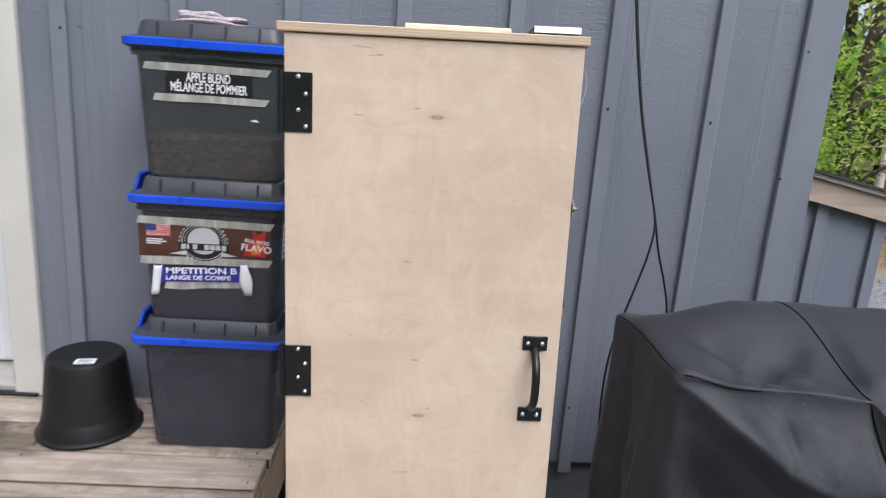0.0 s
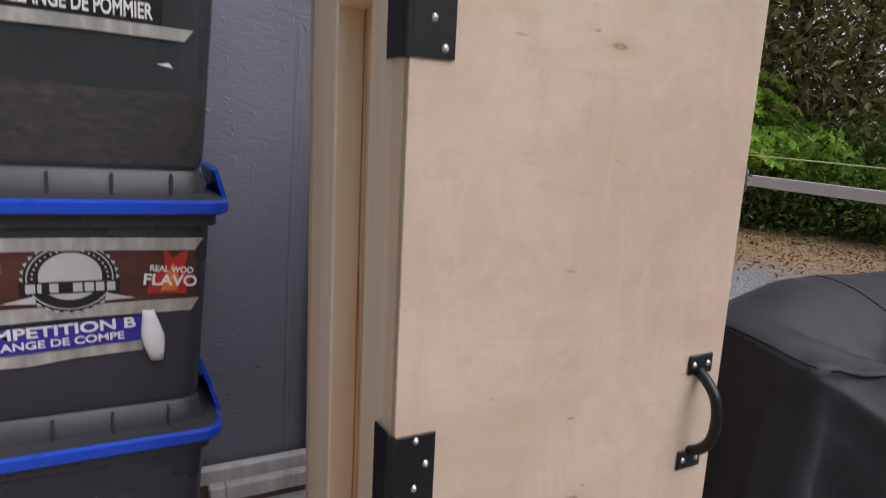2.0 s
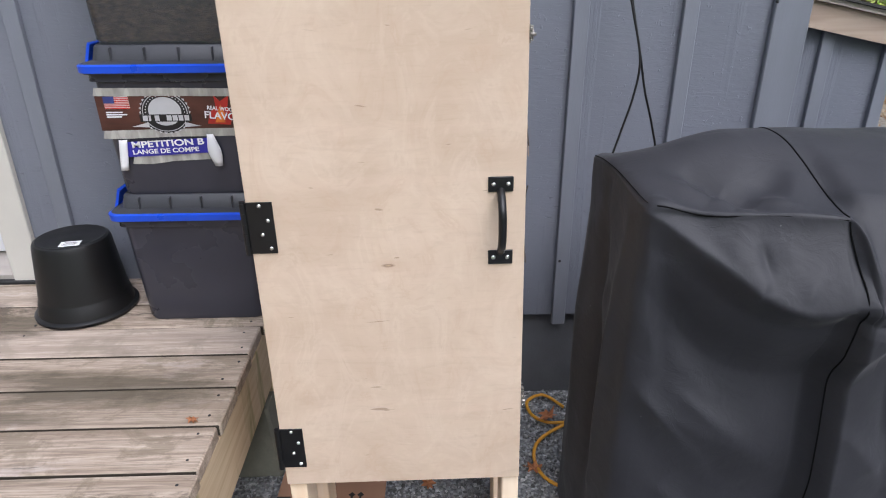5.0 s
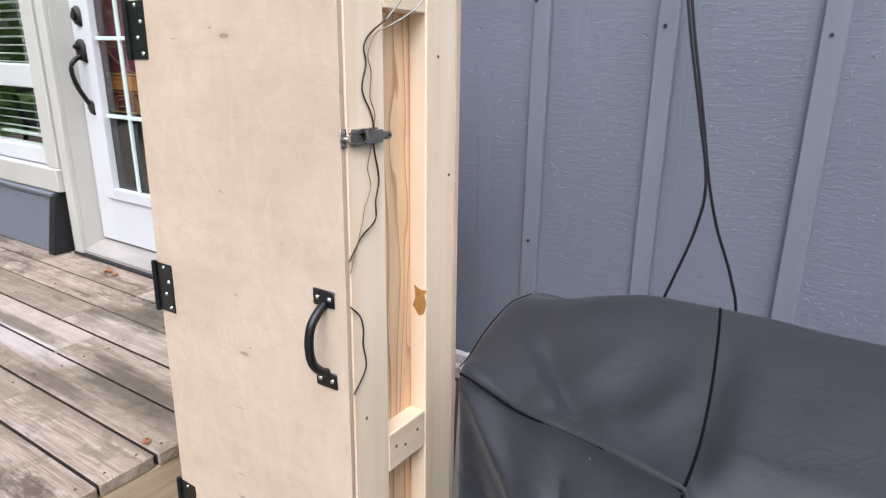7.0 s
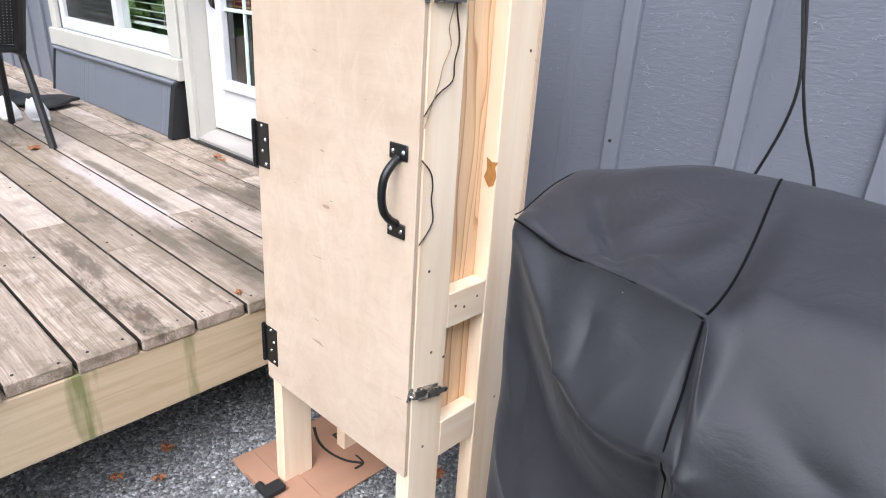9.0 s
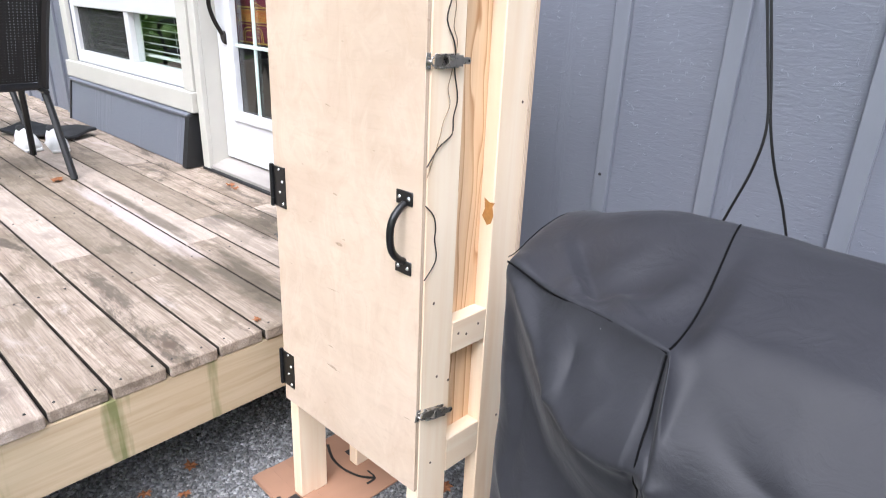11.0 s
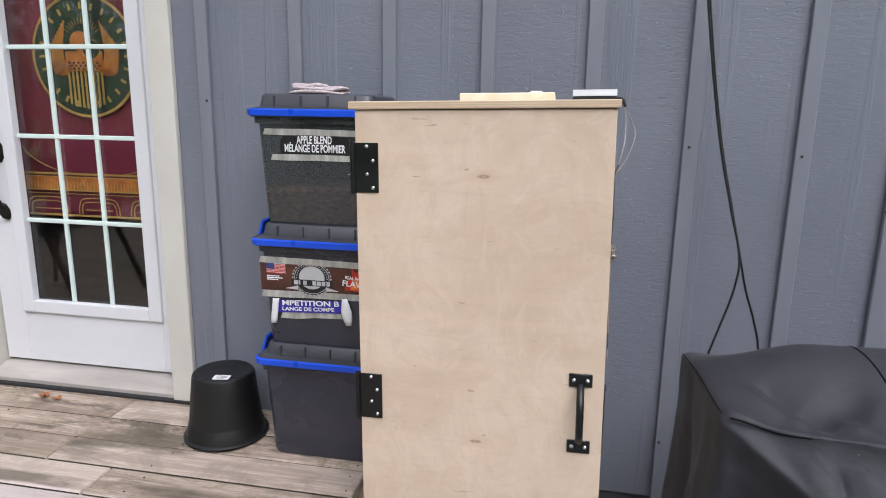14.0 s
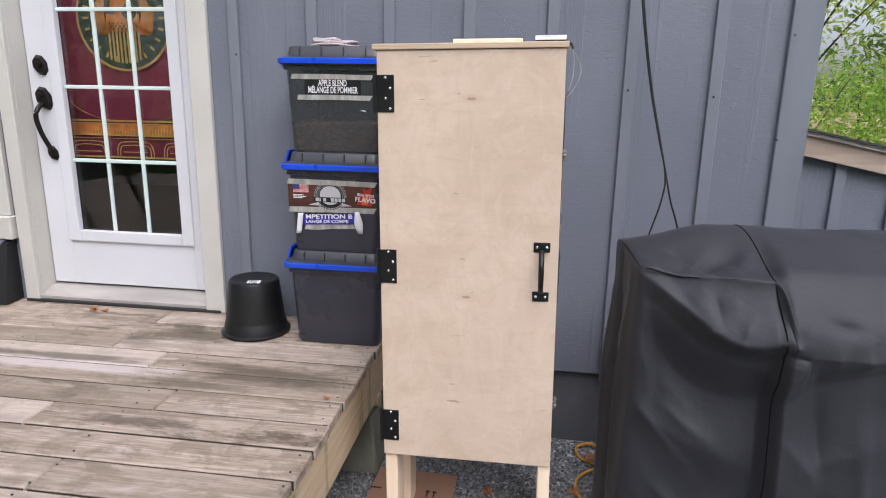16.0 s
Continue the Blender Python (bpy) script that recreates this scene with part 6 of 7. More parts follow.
FOLDS = (((0.595, 1.205, 1.07), (0.660, 1.135, 1.07), 0.020, -0.021, 0.2), ((0.655, 1.140, 1.07), (0.710, 1.082, 1.06), 0.018, -0.022, 0.2), ((0.565, 1.185, 1.06), (0.640, 1.115, 1.06), 0.024, 0.014, 0.2), ((0.635, 1.118, 1.06), (0.678, 1.085, 1.05), 0.020, 0.016, 0.2), ((0.718, 1.105, 1.07), (0.770, 1.068, 1.05), 0.018, 0.017, 0.2), ((0.770, 1.068, 1.05), (0.812, 1.160, 1.10), 0.020, 0.012, 0.2),
         ((0.690, 1.150, 1.08), (0.785, 1.120, 1.08), 0.050, -0.014, 0.2), ((0.52, 1.14, 1.05), (0.575, 1.085, 1.04), 0.012, 0.005, 0.2), ((0.735, 1.02, 1.02), (0.750, 0.99, 0.965), 0.010, 0.012), ((0.700, 1.03, 1.00), (0.715, 0.99, 0.93), 0.012, -0.012),
         ((0.535, 1.09, 1.02), (0.620, 1.01, 0.945), 0.014, 0.024), ((0.570, 1.07, 1.03), (0.660, 1.00, 0.955), 0.016, -0.022), ((0.525, 1.10, 1.02), (0.565, 1.10, 0.70), 0.020, 0.026), ((0.548, 1.10, 0.95), (0.600, 1.10, 0.55), 0.022, -0.018),
         ((0.845, 1.00, 0.99), (0.866, 0.95, 0.925), 0.012, -0.012), ((0.866, 0.945, 0.895), (0.905, 0.93, 0.905), 0.008, 0.010), ((0.866, 0.945, 0.875), (0.92, 0.93, 0.865), 0.008, -0.012), ((0.866, 0.95, 0.85), (0.895, 0.94, 0.842), 0.007, 0.010), ((0.825, 0.955, 0.89), (0.858, 0.945, 0.875), 0.007, -0.010),
         ((0.890, 1.02, 0.985), (1.04, 0.945, 0.945), 0.016, -0.016), ((0.90, 1.06, 1.01), (1.02, 0.985, 0.970), 0.014, 0.010), ((0.725, 0.955, 0.895), (0.785, 0.940, 0.875), 0.009, 0.014), ((0.755, 0.945, 0.880), (0.80, 0.93, 0.850), 0.008, -0.014),
         ((1.0, 1.30, 1.12), (1.22, 1.12, 1.05), 0.03, -0.010, 0.3), ((1.27, 1.25, 1.12), (1.34, 1.08, 1.02), 0.016, 0.014, 0.3), ((1.10, 1.10, 1.05), (1.16, 1.02, 1.0), 0.016, -0.010, 0.3), ((1.05, 0.94, 0.93), (1.10, 0.94, 0.35), 0.022, 0.022), ((0.94, 0.95, 0.86), (1.02, 0.95, 0.30), 0.022, -0.020),
         ((0.50, 1.16, 1.0), (0.495, 1.20, 0.3), 0.022, 0.024), ((0.49, 1.28, 1.03), (0.49, 1.22, 0.2), 0.022, -0.024), ((0.49, 1.36, 0.9), (0.49, 1.33, 0.2), 0.022, 0.022), ((0.60, 1.06, 0.66), (0.80, 1.03, 0.50), 0.018, 0.014), ((0.58, 1.06, 0.60), (0.76, 1.04, 0.44), 0.020, -0.010), ((0.56, 1.06, 0.42), (0.82, 1.04, 0.24), 0.020, 0.014), ((0.66, 1.0, 0.80), (0.84, 0.98, 0.745), 0.016, -0.020), ((0.90, 0.95, 0.62), (1.0, 0.95, 0.50), 0.018, 0.016),
         ((0.88, 0.93, 0.70), (1.06, 0.93, 0.86), 0.016, 0.014), ((0.88, 0.93, 0.74), (1.04, 0.93, 0.90), 0.014, -0.010), ((0.52, 1.09, 0.80), (0.66, 1.05, 0.66), 0.016, 0.014), ((0.51, 1.09, 0.66), (0.68, 1.05, 0.50), 0.018, 0.014), ((0.70, 0.99, 0.93), (0.66, 0.98, 0.86), 0.010, 0.012), ((0.79, 0.98, 0.98), (0.76, 0.96, 0.90), 0.009, 0.010),
         ((0.835, 0.95, 0.97), (0.80, 0.94, 0.90), 0.008, -0.010), ((0.60, 1.02, 0.93), (0.62, 1.02, 0.80), 0.016, -0.012), ((0.98, 0.93, 0.90), (1.02, 0.93, 0.70), 0.014, 0.010), ((0.55, 1.07, 0.36), (0.74, 1.03, 0.20), 0.016, 0.014), ((0.93, 0.93, 0.55), (1.12, 0.93, 0.66), 0.020, 0.012), ((0.95, 0.93, 0.40), (1.16, 0.93, 0.50), 0.020, 0.012), ((0.50, 1.20, 0.85), (0.50, 1.36, 0.60), 0.018, 0.012))


def cloth(points, normals):
    """The points moved out along the normals by the folds and a little unevenness."""
    p, m = np.array(points, float), np.array(normals, float)
    d = np.zeros(len(p))
    for a, b, width, depth, *flat in FOLDS:
        k = np.array([1, 1, flat[0] if flat else 1.0])
        a, b = np.array(a), np.array(b)
        u = np.clip((p - a) @ (b - a) / ((b - a) @ (b - a)), 0, 1)
        r = np.sqrt((((p - a - u[:, None] * (b - a)) * k) ** 2).sum(1))
        d += 0.95 * depth * np.exp(0.3 - np.hypot(r / width, 0.3)) * (0.25 + 0.75 * np.sin(np.pi * np.clip(u, 0.06, 0.94)))
    d += np.array([0.003 * noise.noise(Vector((x * 14, y * 14, z * 9))) + 0.006 * noise.noise(Vector((x * 4, y * 4, z * 3))) for x, y, z in p])
    return p + m * d[:, None]


def outline(s, shrink=0.0):
    """A point on the cover's plan for s in 0..1, pulled in by shrink (0..1), with the outward direction."""
    a = 2 * math.pi * s
    c, q = math.cos(a), math.sin(a)
    k = (abs(c) ** 22 + abs(q) ** 22) ** (-1 / 22.0)
    u, v = c * k, q * k
    r = 1 - shrink
    cx, hx = (GX0 + GX1) / 2, (GX1 - GX0) / 2
    x = cx + hx * u * r
    f = grill_front(x)
    cy, hy = (f + GY1) / 2, (GY1 - f) / 2
    y = cy + hy * v * r
    x += 0.036 * (1 - ease((y - 1.06) / 0.26)) * ease((0.7 - x) / 0.2)
    nv = Vector((abs(c) ** 8 * (1 if c > 0 else -1), abs(q) ** 8 * (1 if q > 0 else -1), 0)).normalized()
    return x, y, nv


grill = thing("covered_grill", "barbecue grill under a black fitted cloth cover with folds", "grill", pose(0, 0, 0))
bm = bmesh.new()
pts = [outline(s) for s in np.linspace(0, 1, 4001)[:-1]]
# closer columns where the cloth is folded most
step = [math.dist(pts[i][:2], pts[(i + 1) % 4000][:2]) * (2.4 if pts[i][0] < 1.05 and pts[i][1] < 1.2 else 0.6) for i in range(4000)]
dist = np.cumsum([0] + step)
NA = 660
samples = [float(np.interp(dist[-1] * i / NA, dist, np.linspace(0, 1, 4001))) for i in range(NA)]
NR = 140
level = 1 - (1 - np.arange(NR + 1) / NR) ** 1.35
P, N = [], []
for s in samples:
    x, y, nv = outline(s)
    top = grill_top(x, y) - round_off(x, y)
    z = 0.075 + (top - 0.075) * level
    out = swag(x, z, top) * max(0.0, -nv.y) * min(1.0, max(0.0, (x - 0.50) / 0.05)) + 0.015 * (1 - level)
    P.append(np.stack([x + nv.x * 0.015 * (1 - level), y + nv.y * out, z], 1))
    N.append(np.tile(np.array(nv), (NR + 1, 1)))
shrinks = [0.003, 0.008, 0.016] + list(np.linspace(0.028, 0.98, 84))
for i, s in enumerate(samples):
    pp, nn = [], []
    for sh in shrinks:
        x, y, nv = outline(s, sh)
        k = round_off(x, y)
        e = min(1.0, sh / (2.8 * k))
        pp.append((x, y, grill_top(x, y) - k * (1 - math.sin(e * math.pi / 2)) ** 1.6))
        nn.append((nv * (1 - e) + Vector((0, 0, 1)) * e).normalized())
    P[i] = np.concatenate([P[i], np.array(pp)])
    N[i] = np.concatenate([N[i], np.array(nn)])
per = NR + 1 + len(shrinks)
Q = cloth(np.concatenate(P), np.concatenate(N))
bm.free()
me = bpy.data.meshes.new("cover")
faces = [(i * per + j, ((i + 1) % NA) * per + j, ((i + 1) % NA) * per + j + 1, i * per + j + 1) for i in range(NA) for j in range(per - 1)]
faces.append(tuple(i * per + per - 1 for i in range(NA)))
me.from_pydata(Q.tolist(), [], faces)
bm = bmesh.new()
bm.from_mesh(me)
bpy.data.meshes.remove(me)
cv = part("cover", bm, M_COVER, grill, smooth=False)
for f in cv.data.polygons:
    f.use_smooth = True


def seam(pts, r=0.0018):
    b = bmesh.new()
    tube(b, pts, r, 6, 4)
    return part("piping", b, M_PIPING, grill, "thin black piping seam", True)


def on_top(x, y, drop=0.0):
    return (x, y, grill_top(x, y) - drop)


UP = Vector((0, 0, 1))
line = [on_top(SEAMX - 0.05 * ease((y - 1.06) / 0.42), y) for y in np.linspace(1.41, grill_front(SEAMX) + 0.006, 22)]
seam(cloth(line, [UP] * len(line)))
down = []
for k in range(46):
    u = k / 45
    x = SEAMX + 0.020 * ease(u * 7)
    yf = grill_front(x)
    top = grill_top(x, yf) - 0.006 - 0.6 * (round_off(x, yf) - 0.010)
    z = top + (0.10 - top) * u
    down.append((x, yf - 0.015 * u - float(swag(x, [z], top)[0]), z))
seam(cloth(down, [Vector((0, -1, 0))] * len(down)), 0.0016)
edge = []
for y in np.linspace(1.395, 1.112, 18):
    x = GX0 + 0.036 * (1 - ease((y - 1.06) / 0.26)) + 0.003
    edge.append((x, y, grill_top(x, y) - 0.004))
seam(cloth(edge, [Vector((-0.7, 0, 0.7))] * len(edge)), 0.0010)
line = [(x, grill_front(x) + 0.003, grill_top(x, grill_front(x)) - 0.005) for x in np.linspace(0.527, SEAMX, 22)]
seam(cloth(line, [Vector((0, -0.7, 0.7))] * len(line)))
legs_x = (0.66, 1.85)
for x in legs_x:
    for y in (1.14, 1.34):
        b = bmesh.new()
        rod(b, (x, y, GROUND), (x, y, 0.6), 0.016)
        part("leg", b, M_BLACKMETAL, grill)

# ---- two black cables hanging down the wall ----
HANG = [(0.34, 1.82, 3.3), (0.47, 1.80, 2.4), (0.553, 1.787, 1.84), (0.606, 1.783, 1.55), (0.652, 1.772, 1.36), (0.685, 1.757, 1.225)]
for pts, lab in ((HANG + [(0.679, 1.752, 1.13), (0.650, 1.745, 1.02), (0.625, 1.740, 0.93), (0.60, 1.74, 0.80), (0.605, 1.76, 0.6), (0.65, 1.80, 0.3), (0.66, 1.8, 0.06)], "black cable hanging down in front of the house wall"),
                 ([(x + 0.008 - 0.004 * k / 5, y + 0.008, z) for k, (x, y, z) in enumerate(HANG)] + [(0.715, 1.772, 1.13), (0.752, 1.785, 1.03), (0.775, 1.788, 0.93), (0.78, 1.78, 0.7), (0.785, 1.77, 0.06)], "black cable hanging down in front of the house wall")):
    c = thing("hanging_cable", lab, "cable", pose(0, 0, 0), "hanging cables")
    b = bmesh.new()
    tube(b, pts, 0.0032, 8, 8)
    part("cable", b, M_CABLE, c, smooth=True)

# ---- low shed behind the house corner ----
shed = thing("low_shed", "low grey board-and-batten shed with a sloping roof", "shed", pose(1.25, 2.27, GROUND))
sl = -0.206


def roof_z(x):
    return 1.385 - GROUND + sl * (x + 1.25 - 1.312)


bm = bmesh.new()
a = [(-0.05, 0.0), (0.50, 0.0), (0.50, roof_z(0.5) - 0.09), (-0.05, roof_z(-0.05) - 0.09)]
f = [bm.verts.new((x, 0.0, z)) for x, z in a]
k = [bm.verts.new((x, 1.1, z)) for x, z in a]
bm.faces.new(f)
bm.faces.new(k[::-1])
for i in range(4):
    j = (i + 1) % 4
    bm.faces.new((f[i], k[i], k[j], f[j]))
part("wall", bm, M_SIDING, shed)
for x in (0.225, 0.455):
    bm = bmesh.new()
    box(bm, x, x + 0.045, -0.018, 0.0, 0.0, roof_z(x + 0.04) - 0.1, 0.002)
    part("batten", bm, M_BATTEN, shed)


def slab_x(x0, x1, y0, y1, top, thick):
    b = bmesh.new()
    q = [(x0, roof_z(x0) + top), (x1, roof_z(x1) + top), (x1, roof_z(x1) + top - thick), (x0, roof_z(x0) + top - thick)]
    u = [b.verts.new((x, y0, z)) for x, z in q]
    w = [b.verts.new((x, y1, z)) for x, z in q]
    b.faces.new(u)
    b.faces.new(w[::-1])
    for i in range(4):
        j = (i + 1) % 4
        b.faces.new((u[i], w[i], w[j], u[j]))
    return b


part("fascia", slab_x(-0.06, 0.545, -0.045, -0.02, -0.025, 0.085), M_FASCIA, shed, "bare pinkish wood fascia")
part("side_fascia", slab_x(0.525, 0.545, -0.019, 1.12, -0.026, 0.085), M_FASCIA, shed)
part("roof_deck", slab_x(-0.06, 0.56, -0.06, 1.15, -0.008, 0.016), M_FENCE, shed)
part("roof", slab_x(-0.06, 0.575, -0.075, 1.16, 0.002, 0.009), M_ROOF, shed, "dark asphalt roofing")

# ---- fence ----
fence = thing("rail_fence", "weathered pale wooden rail fence with string above", "fence", pose(6.0, 4.5, GROUND))
for y in (-4.6, -2.0, 0.90, 3.6, 6.2):
    bm = bmesh.new()
    rod(bm, (0.05, y, 0), (0.05, y, 1.42), 0.06, 0.052, 9)
    part("post", bm, M_FENCE, fence)
for y0, y1 in ((-4.6, -2.0), (-2.0, 0.95), (0.95, 3.6), (3.6, 6.2)):
    bm = bmesh.new()
    box(bm, -0.03, 0.0, y0 - 0.06, y1 + 0.06, 0.93, 1.055, 0.008)
    part("rail", bm, M_FENCE, fence)
bm = bmesh.new()
tube(bm, [(-0.01, -4.6, 1.26), (-0.01, -2.0, 1.25), (-0.01, 0.95, 1.27), (-0.01, 3.6, 1.25), (-0.01, 6.2, 1.27)], 0.008, 6, 5)
part("string", bm, M_STRING, fence, "pale yellow string")
bm = bmesh.new()
for z in np.linspace(0.1, 0.9, 6):
    tube(bm, [(-0.005, -4.6, z), (-0.005, 6.2, z)], 0.0013, 4, 2)
for y in np.arange(-4.6, 6.2, 0.2):
    rod(bm, (-0.006, y, 0.05), (-0.006, y, 0.95), 0.0011, n=4)
part("wire_mesh", bm, M_RUBBER, fence)


# ---- trees and shrubs ----
def tree(x, y, h, r, n, mat_, size, seed, label, trunk=0.12, low=0.25, category="tree", squash=1.0, clumps=26, name="tree"):
    g = np.random.default_rng(seed)
    t = thing(name, label, category, pose(x, y, GROUND))
    b = bmesh.new()
    tube(b, [(0, 0, 0), (0.05 * g.normal(), 0.05 * g.normal(), h * 0.3), (0.15 * g.normal(), 0.15 * g.normal(), h * 0.62), (0.2 * g.normal(), 0.2 * g.normal(), h * 0.95)], trunk * 0.6, 8, 6)
    for k in range(9):
        z0 = h * (low + 0.55 * k / 9)
        a = g.uniform(0, 2 * np.pi)
        rr = r * g.uniform(0.55, 0.95)
        e = (rr * np.cos(a), rr * np.sin(a), z0 + h * 0.18 * g.uniform(0.3, 1.2))
        rod(b, (0, 0, z0), (e[0] * 0.5, e[1] * 0.5, (z0 + e[2]) / 2 + 0.05), trunk * 0.32, trunk * 0.2, 6)
        rod(b, (e[0] * 0.5, e[1] * 0.5, (z0 + e[2]) / 2 + 0.05), e, trunk * 0.2, trunk * 0.05, 6)
    part("trunk", b, M_BARK, t)
    cc = []
    for k in range(clumps):
        a, zz = g.uniform(0, 2 * np.pi), g.uniform(low, 1.0)
        prof = math.sin(math.pi * (0.12 + 0.82 * (zz - low) / (1 - low))) ** 0.7
        rr = r * prof * math.sqrt(g.uniform(0.05, 1))
        cc.append((rr * math.cos(a), rr * math.sin(a), h * zz))
    cc = np.array(cc)
    pick = g.integers(0, clumps, n)
    spread = r * 0.30
    p = cc[pick] + g.normal(0, 1, (n, 3)) * np.array([spread, spread, spread * 0.62 * squash])
    p[:, 2] = np.maximum(p[:, 2], 0.05)
    me = leaf_field("crown", p, size, g)
    me.materials.append(mat_)
    o = new("crown", me)
    o.parent = t
    return t


def fern_shrub(x, y, h, n_fronds, seed, label):
    """A bright shrub with long compound leaves."""
    g = np.random.default_rng(seed)
    t = thing("sumac_shrub", label, "shrub", pose(x, y, GROUND))
    cen = []
    for k in range(7):
        b = bmesh.new()
        a = g.uniform(0, 2 * np.pi)
        top = Vector((0.6 * g.normal(), 0.6 * g.normal(), h * g.uniform(0.6, 1.0)))
        tube(b, [(0.1 * math.cos(a), 0.1 * math.sin(a), 0), tuple(top * 0.5 + Vector((0.1, 0, 0.1))), tuple(top)], 0.018, 6, 5)
        part("stem", b, M_BARK, t)
        for q in range(n_fronds):
            a = 2 * np.pi * q / n_fronds + g.uniform(0, 0.6)
            base = top * g.uniform(0.72, 1.0)
            ln = g.uniform(0.42, 0.72)
            for s in np.linspace(0.15, 1, 11):
                c = base + Vector((math.cos(a) * ln * s, math.sin(a) * ln * s, 0.12 * s - 0.32 * s * s))
                for side in (-1, 1):
                    w = 0.06 * (1.1 - abs(s - 0.5))
                    cen.append((c.x - math.sin(a) * w * side, c.y + math.cos(a) * w * side, c.z))
    me = leaf_field("crown", cen, 0.085, g, 0.1)
    me.materials.append(M_LEAFB)
    o = new("crown", me)
    o.parent = t


def polar(bearing, d):
    """Plan place at a bearing east of north and a distance from the deck's corner."""
    return -0.5 + d * math.sin(radians(bearing)), 0.55 + d * math.cos(radians(bearing))


for k, (bearing, d, h) in enumerate(((55.0, 12.0, 2.1), (51.5, 12.3, 2.75), (47.5, 12.2, 2.7), (53.0, 13.0, 2.85), (49.5, 13.2, 3.0), (45.0, 12.4, 3.1), (42.5, 12.8, 3.3), (46.5, 13.6, 3.4), (56.0, 12.6, 1.7))):
    fern_shrub(*polar(bearing, d), h, 12, 21 + k, "tall bright green sumac shrub beyond the fence" if h > 2.5 else "bright green sumac shrub beyond the fence")
tree(3.5, 8.0, 6.0, 1.4, 4200, M_LEAFY, 0.038, 11, "young yellow-green tree behind the shed", 0.05, 0.12, clumps=40)
tree(5.6, 8.2, 4.4, 1.5, 5000, M_LEAFY, 0.045, 12, "leafy green tree beyond the fence", 0.12, 0.08, clumps=34)
tree(2.5, 9.8, 6.5, 1.5, 4200, M_LEAFY, 0.045, 13, "yellow-green tree behind the house", 0.06, 0.1, clumps=36)
tree(4.6, 9.2, 1.8, 1.3, 8000, M_LEAFB, 0.042, 15, "low yellow-green bush behind the shed", 0.03, 0.05, "shrub", 1.0, 30, "bush")
OLIVE, GREEN = (M_LEAFO, "dense olive-brown tree at the wood's edge"), (M_LEAF, "dense green tree at the wood's edge")
for k, (bearing, d, h, r, (mt, lb)) in enumerate(((57, 14.8, 7.5, 2.6, OLIVE), (65, 14.2, 8.0, 2.6, OLIVE), (50, 15.4, 8.0, 2.6, OLIVE), (61, 16.8, 9.5, 3.0, OLIVE), (54, 17.2, 10.0, 3.0, OLIVE), (74, 13.6, 8.0, 2.7, OLIVE), (43, 15.4, 8.0, 2.4, GREEN), (36, 14.5, 8.0, 2.4, GREEN))):
    tree(*polar(bearing, d), h, r, 6400, mt, 0.11, 30 + k, lb, 0.18, 0.04, clumps=56)
for k, (bearing, d, h, r) in enumerate(((46, 12.9, 1.5, 1.2), (51, 13.0, 1.5, 1.2), (56, 12.9, 1.5, 1.2), (61, 12.8, 1.7, 1.3), (66, 12.6, 1.8, 1.3), (71, 12.4, 1.9, 1.4))):
    tree(*polar(bearing, d), h, r, 4200, M_LEAF, 0.062, 50 + k, "low green bush below the trees", 0.03, 0.05, "shrub", 1.0, 30, "bush")
# trees across the yard, behind the camera
for k, (x, y, h, r) in enumerate(((-6, -13, 8, 3.0), (-1, -15, 9, 3.2), (4, -13.5, 8, 3.0), (9, -12, 9, 3.2), (-11, -10, 9, 3.4), (-14, -4, 9, 3.4), (14, -7, 8, 3.2))):
    tree(x, y, h, r, 6000, M_LEAF, 0.17, 70 + k, "green tree across the yard", 0.2, 0.06, clumps=60)
g = np.random.default_rng(91)
c = np.stack([g.uniform(-16, 18, 9000), g.uniform(-12, -5.5, 9000), np.full(9000, GROUND + 0.03)], 1)
me = leaf_field("lawn", c, 0.16, g, 0.5)
me.materials.append(M_GRASS)
tagged(new("lawn", me), "green lawn across the yard", "grass", kind="stuff")
# fallen leaves on the far gravel
c = np.stack([g.uniform(2.5, 13, 7000), g.uniform(2.0, 11, 7000), np.full(7000, GROUND + 0.02)], 1)
c = c[(c[:, 0] * 0.72 + c[:, 1] * 0.69) + g.normal(0, 0.8, len(c)) > 7.6]
me = leaf_field("leaf_litter", c, 0.034, g, 0.3)
me.materials.append(M_LITTER)
tagged(new("leaf_litter", me), "brown fallen leaves on the ground", "leaves", kind="stuff")


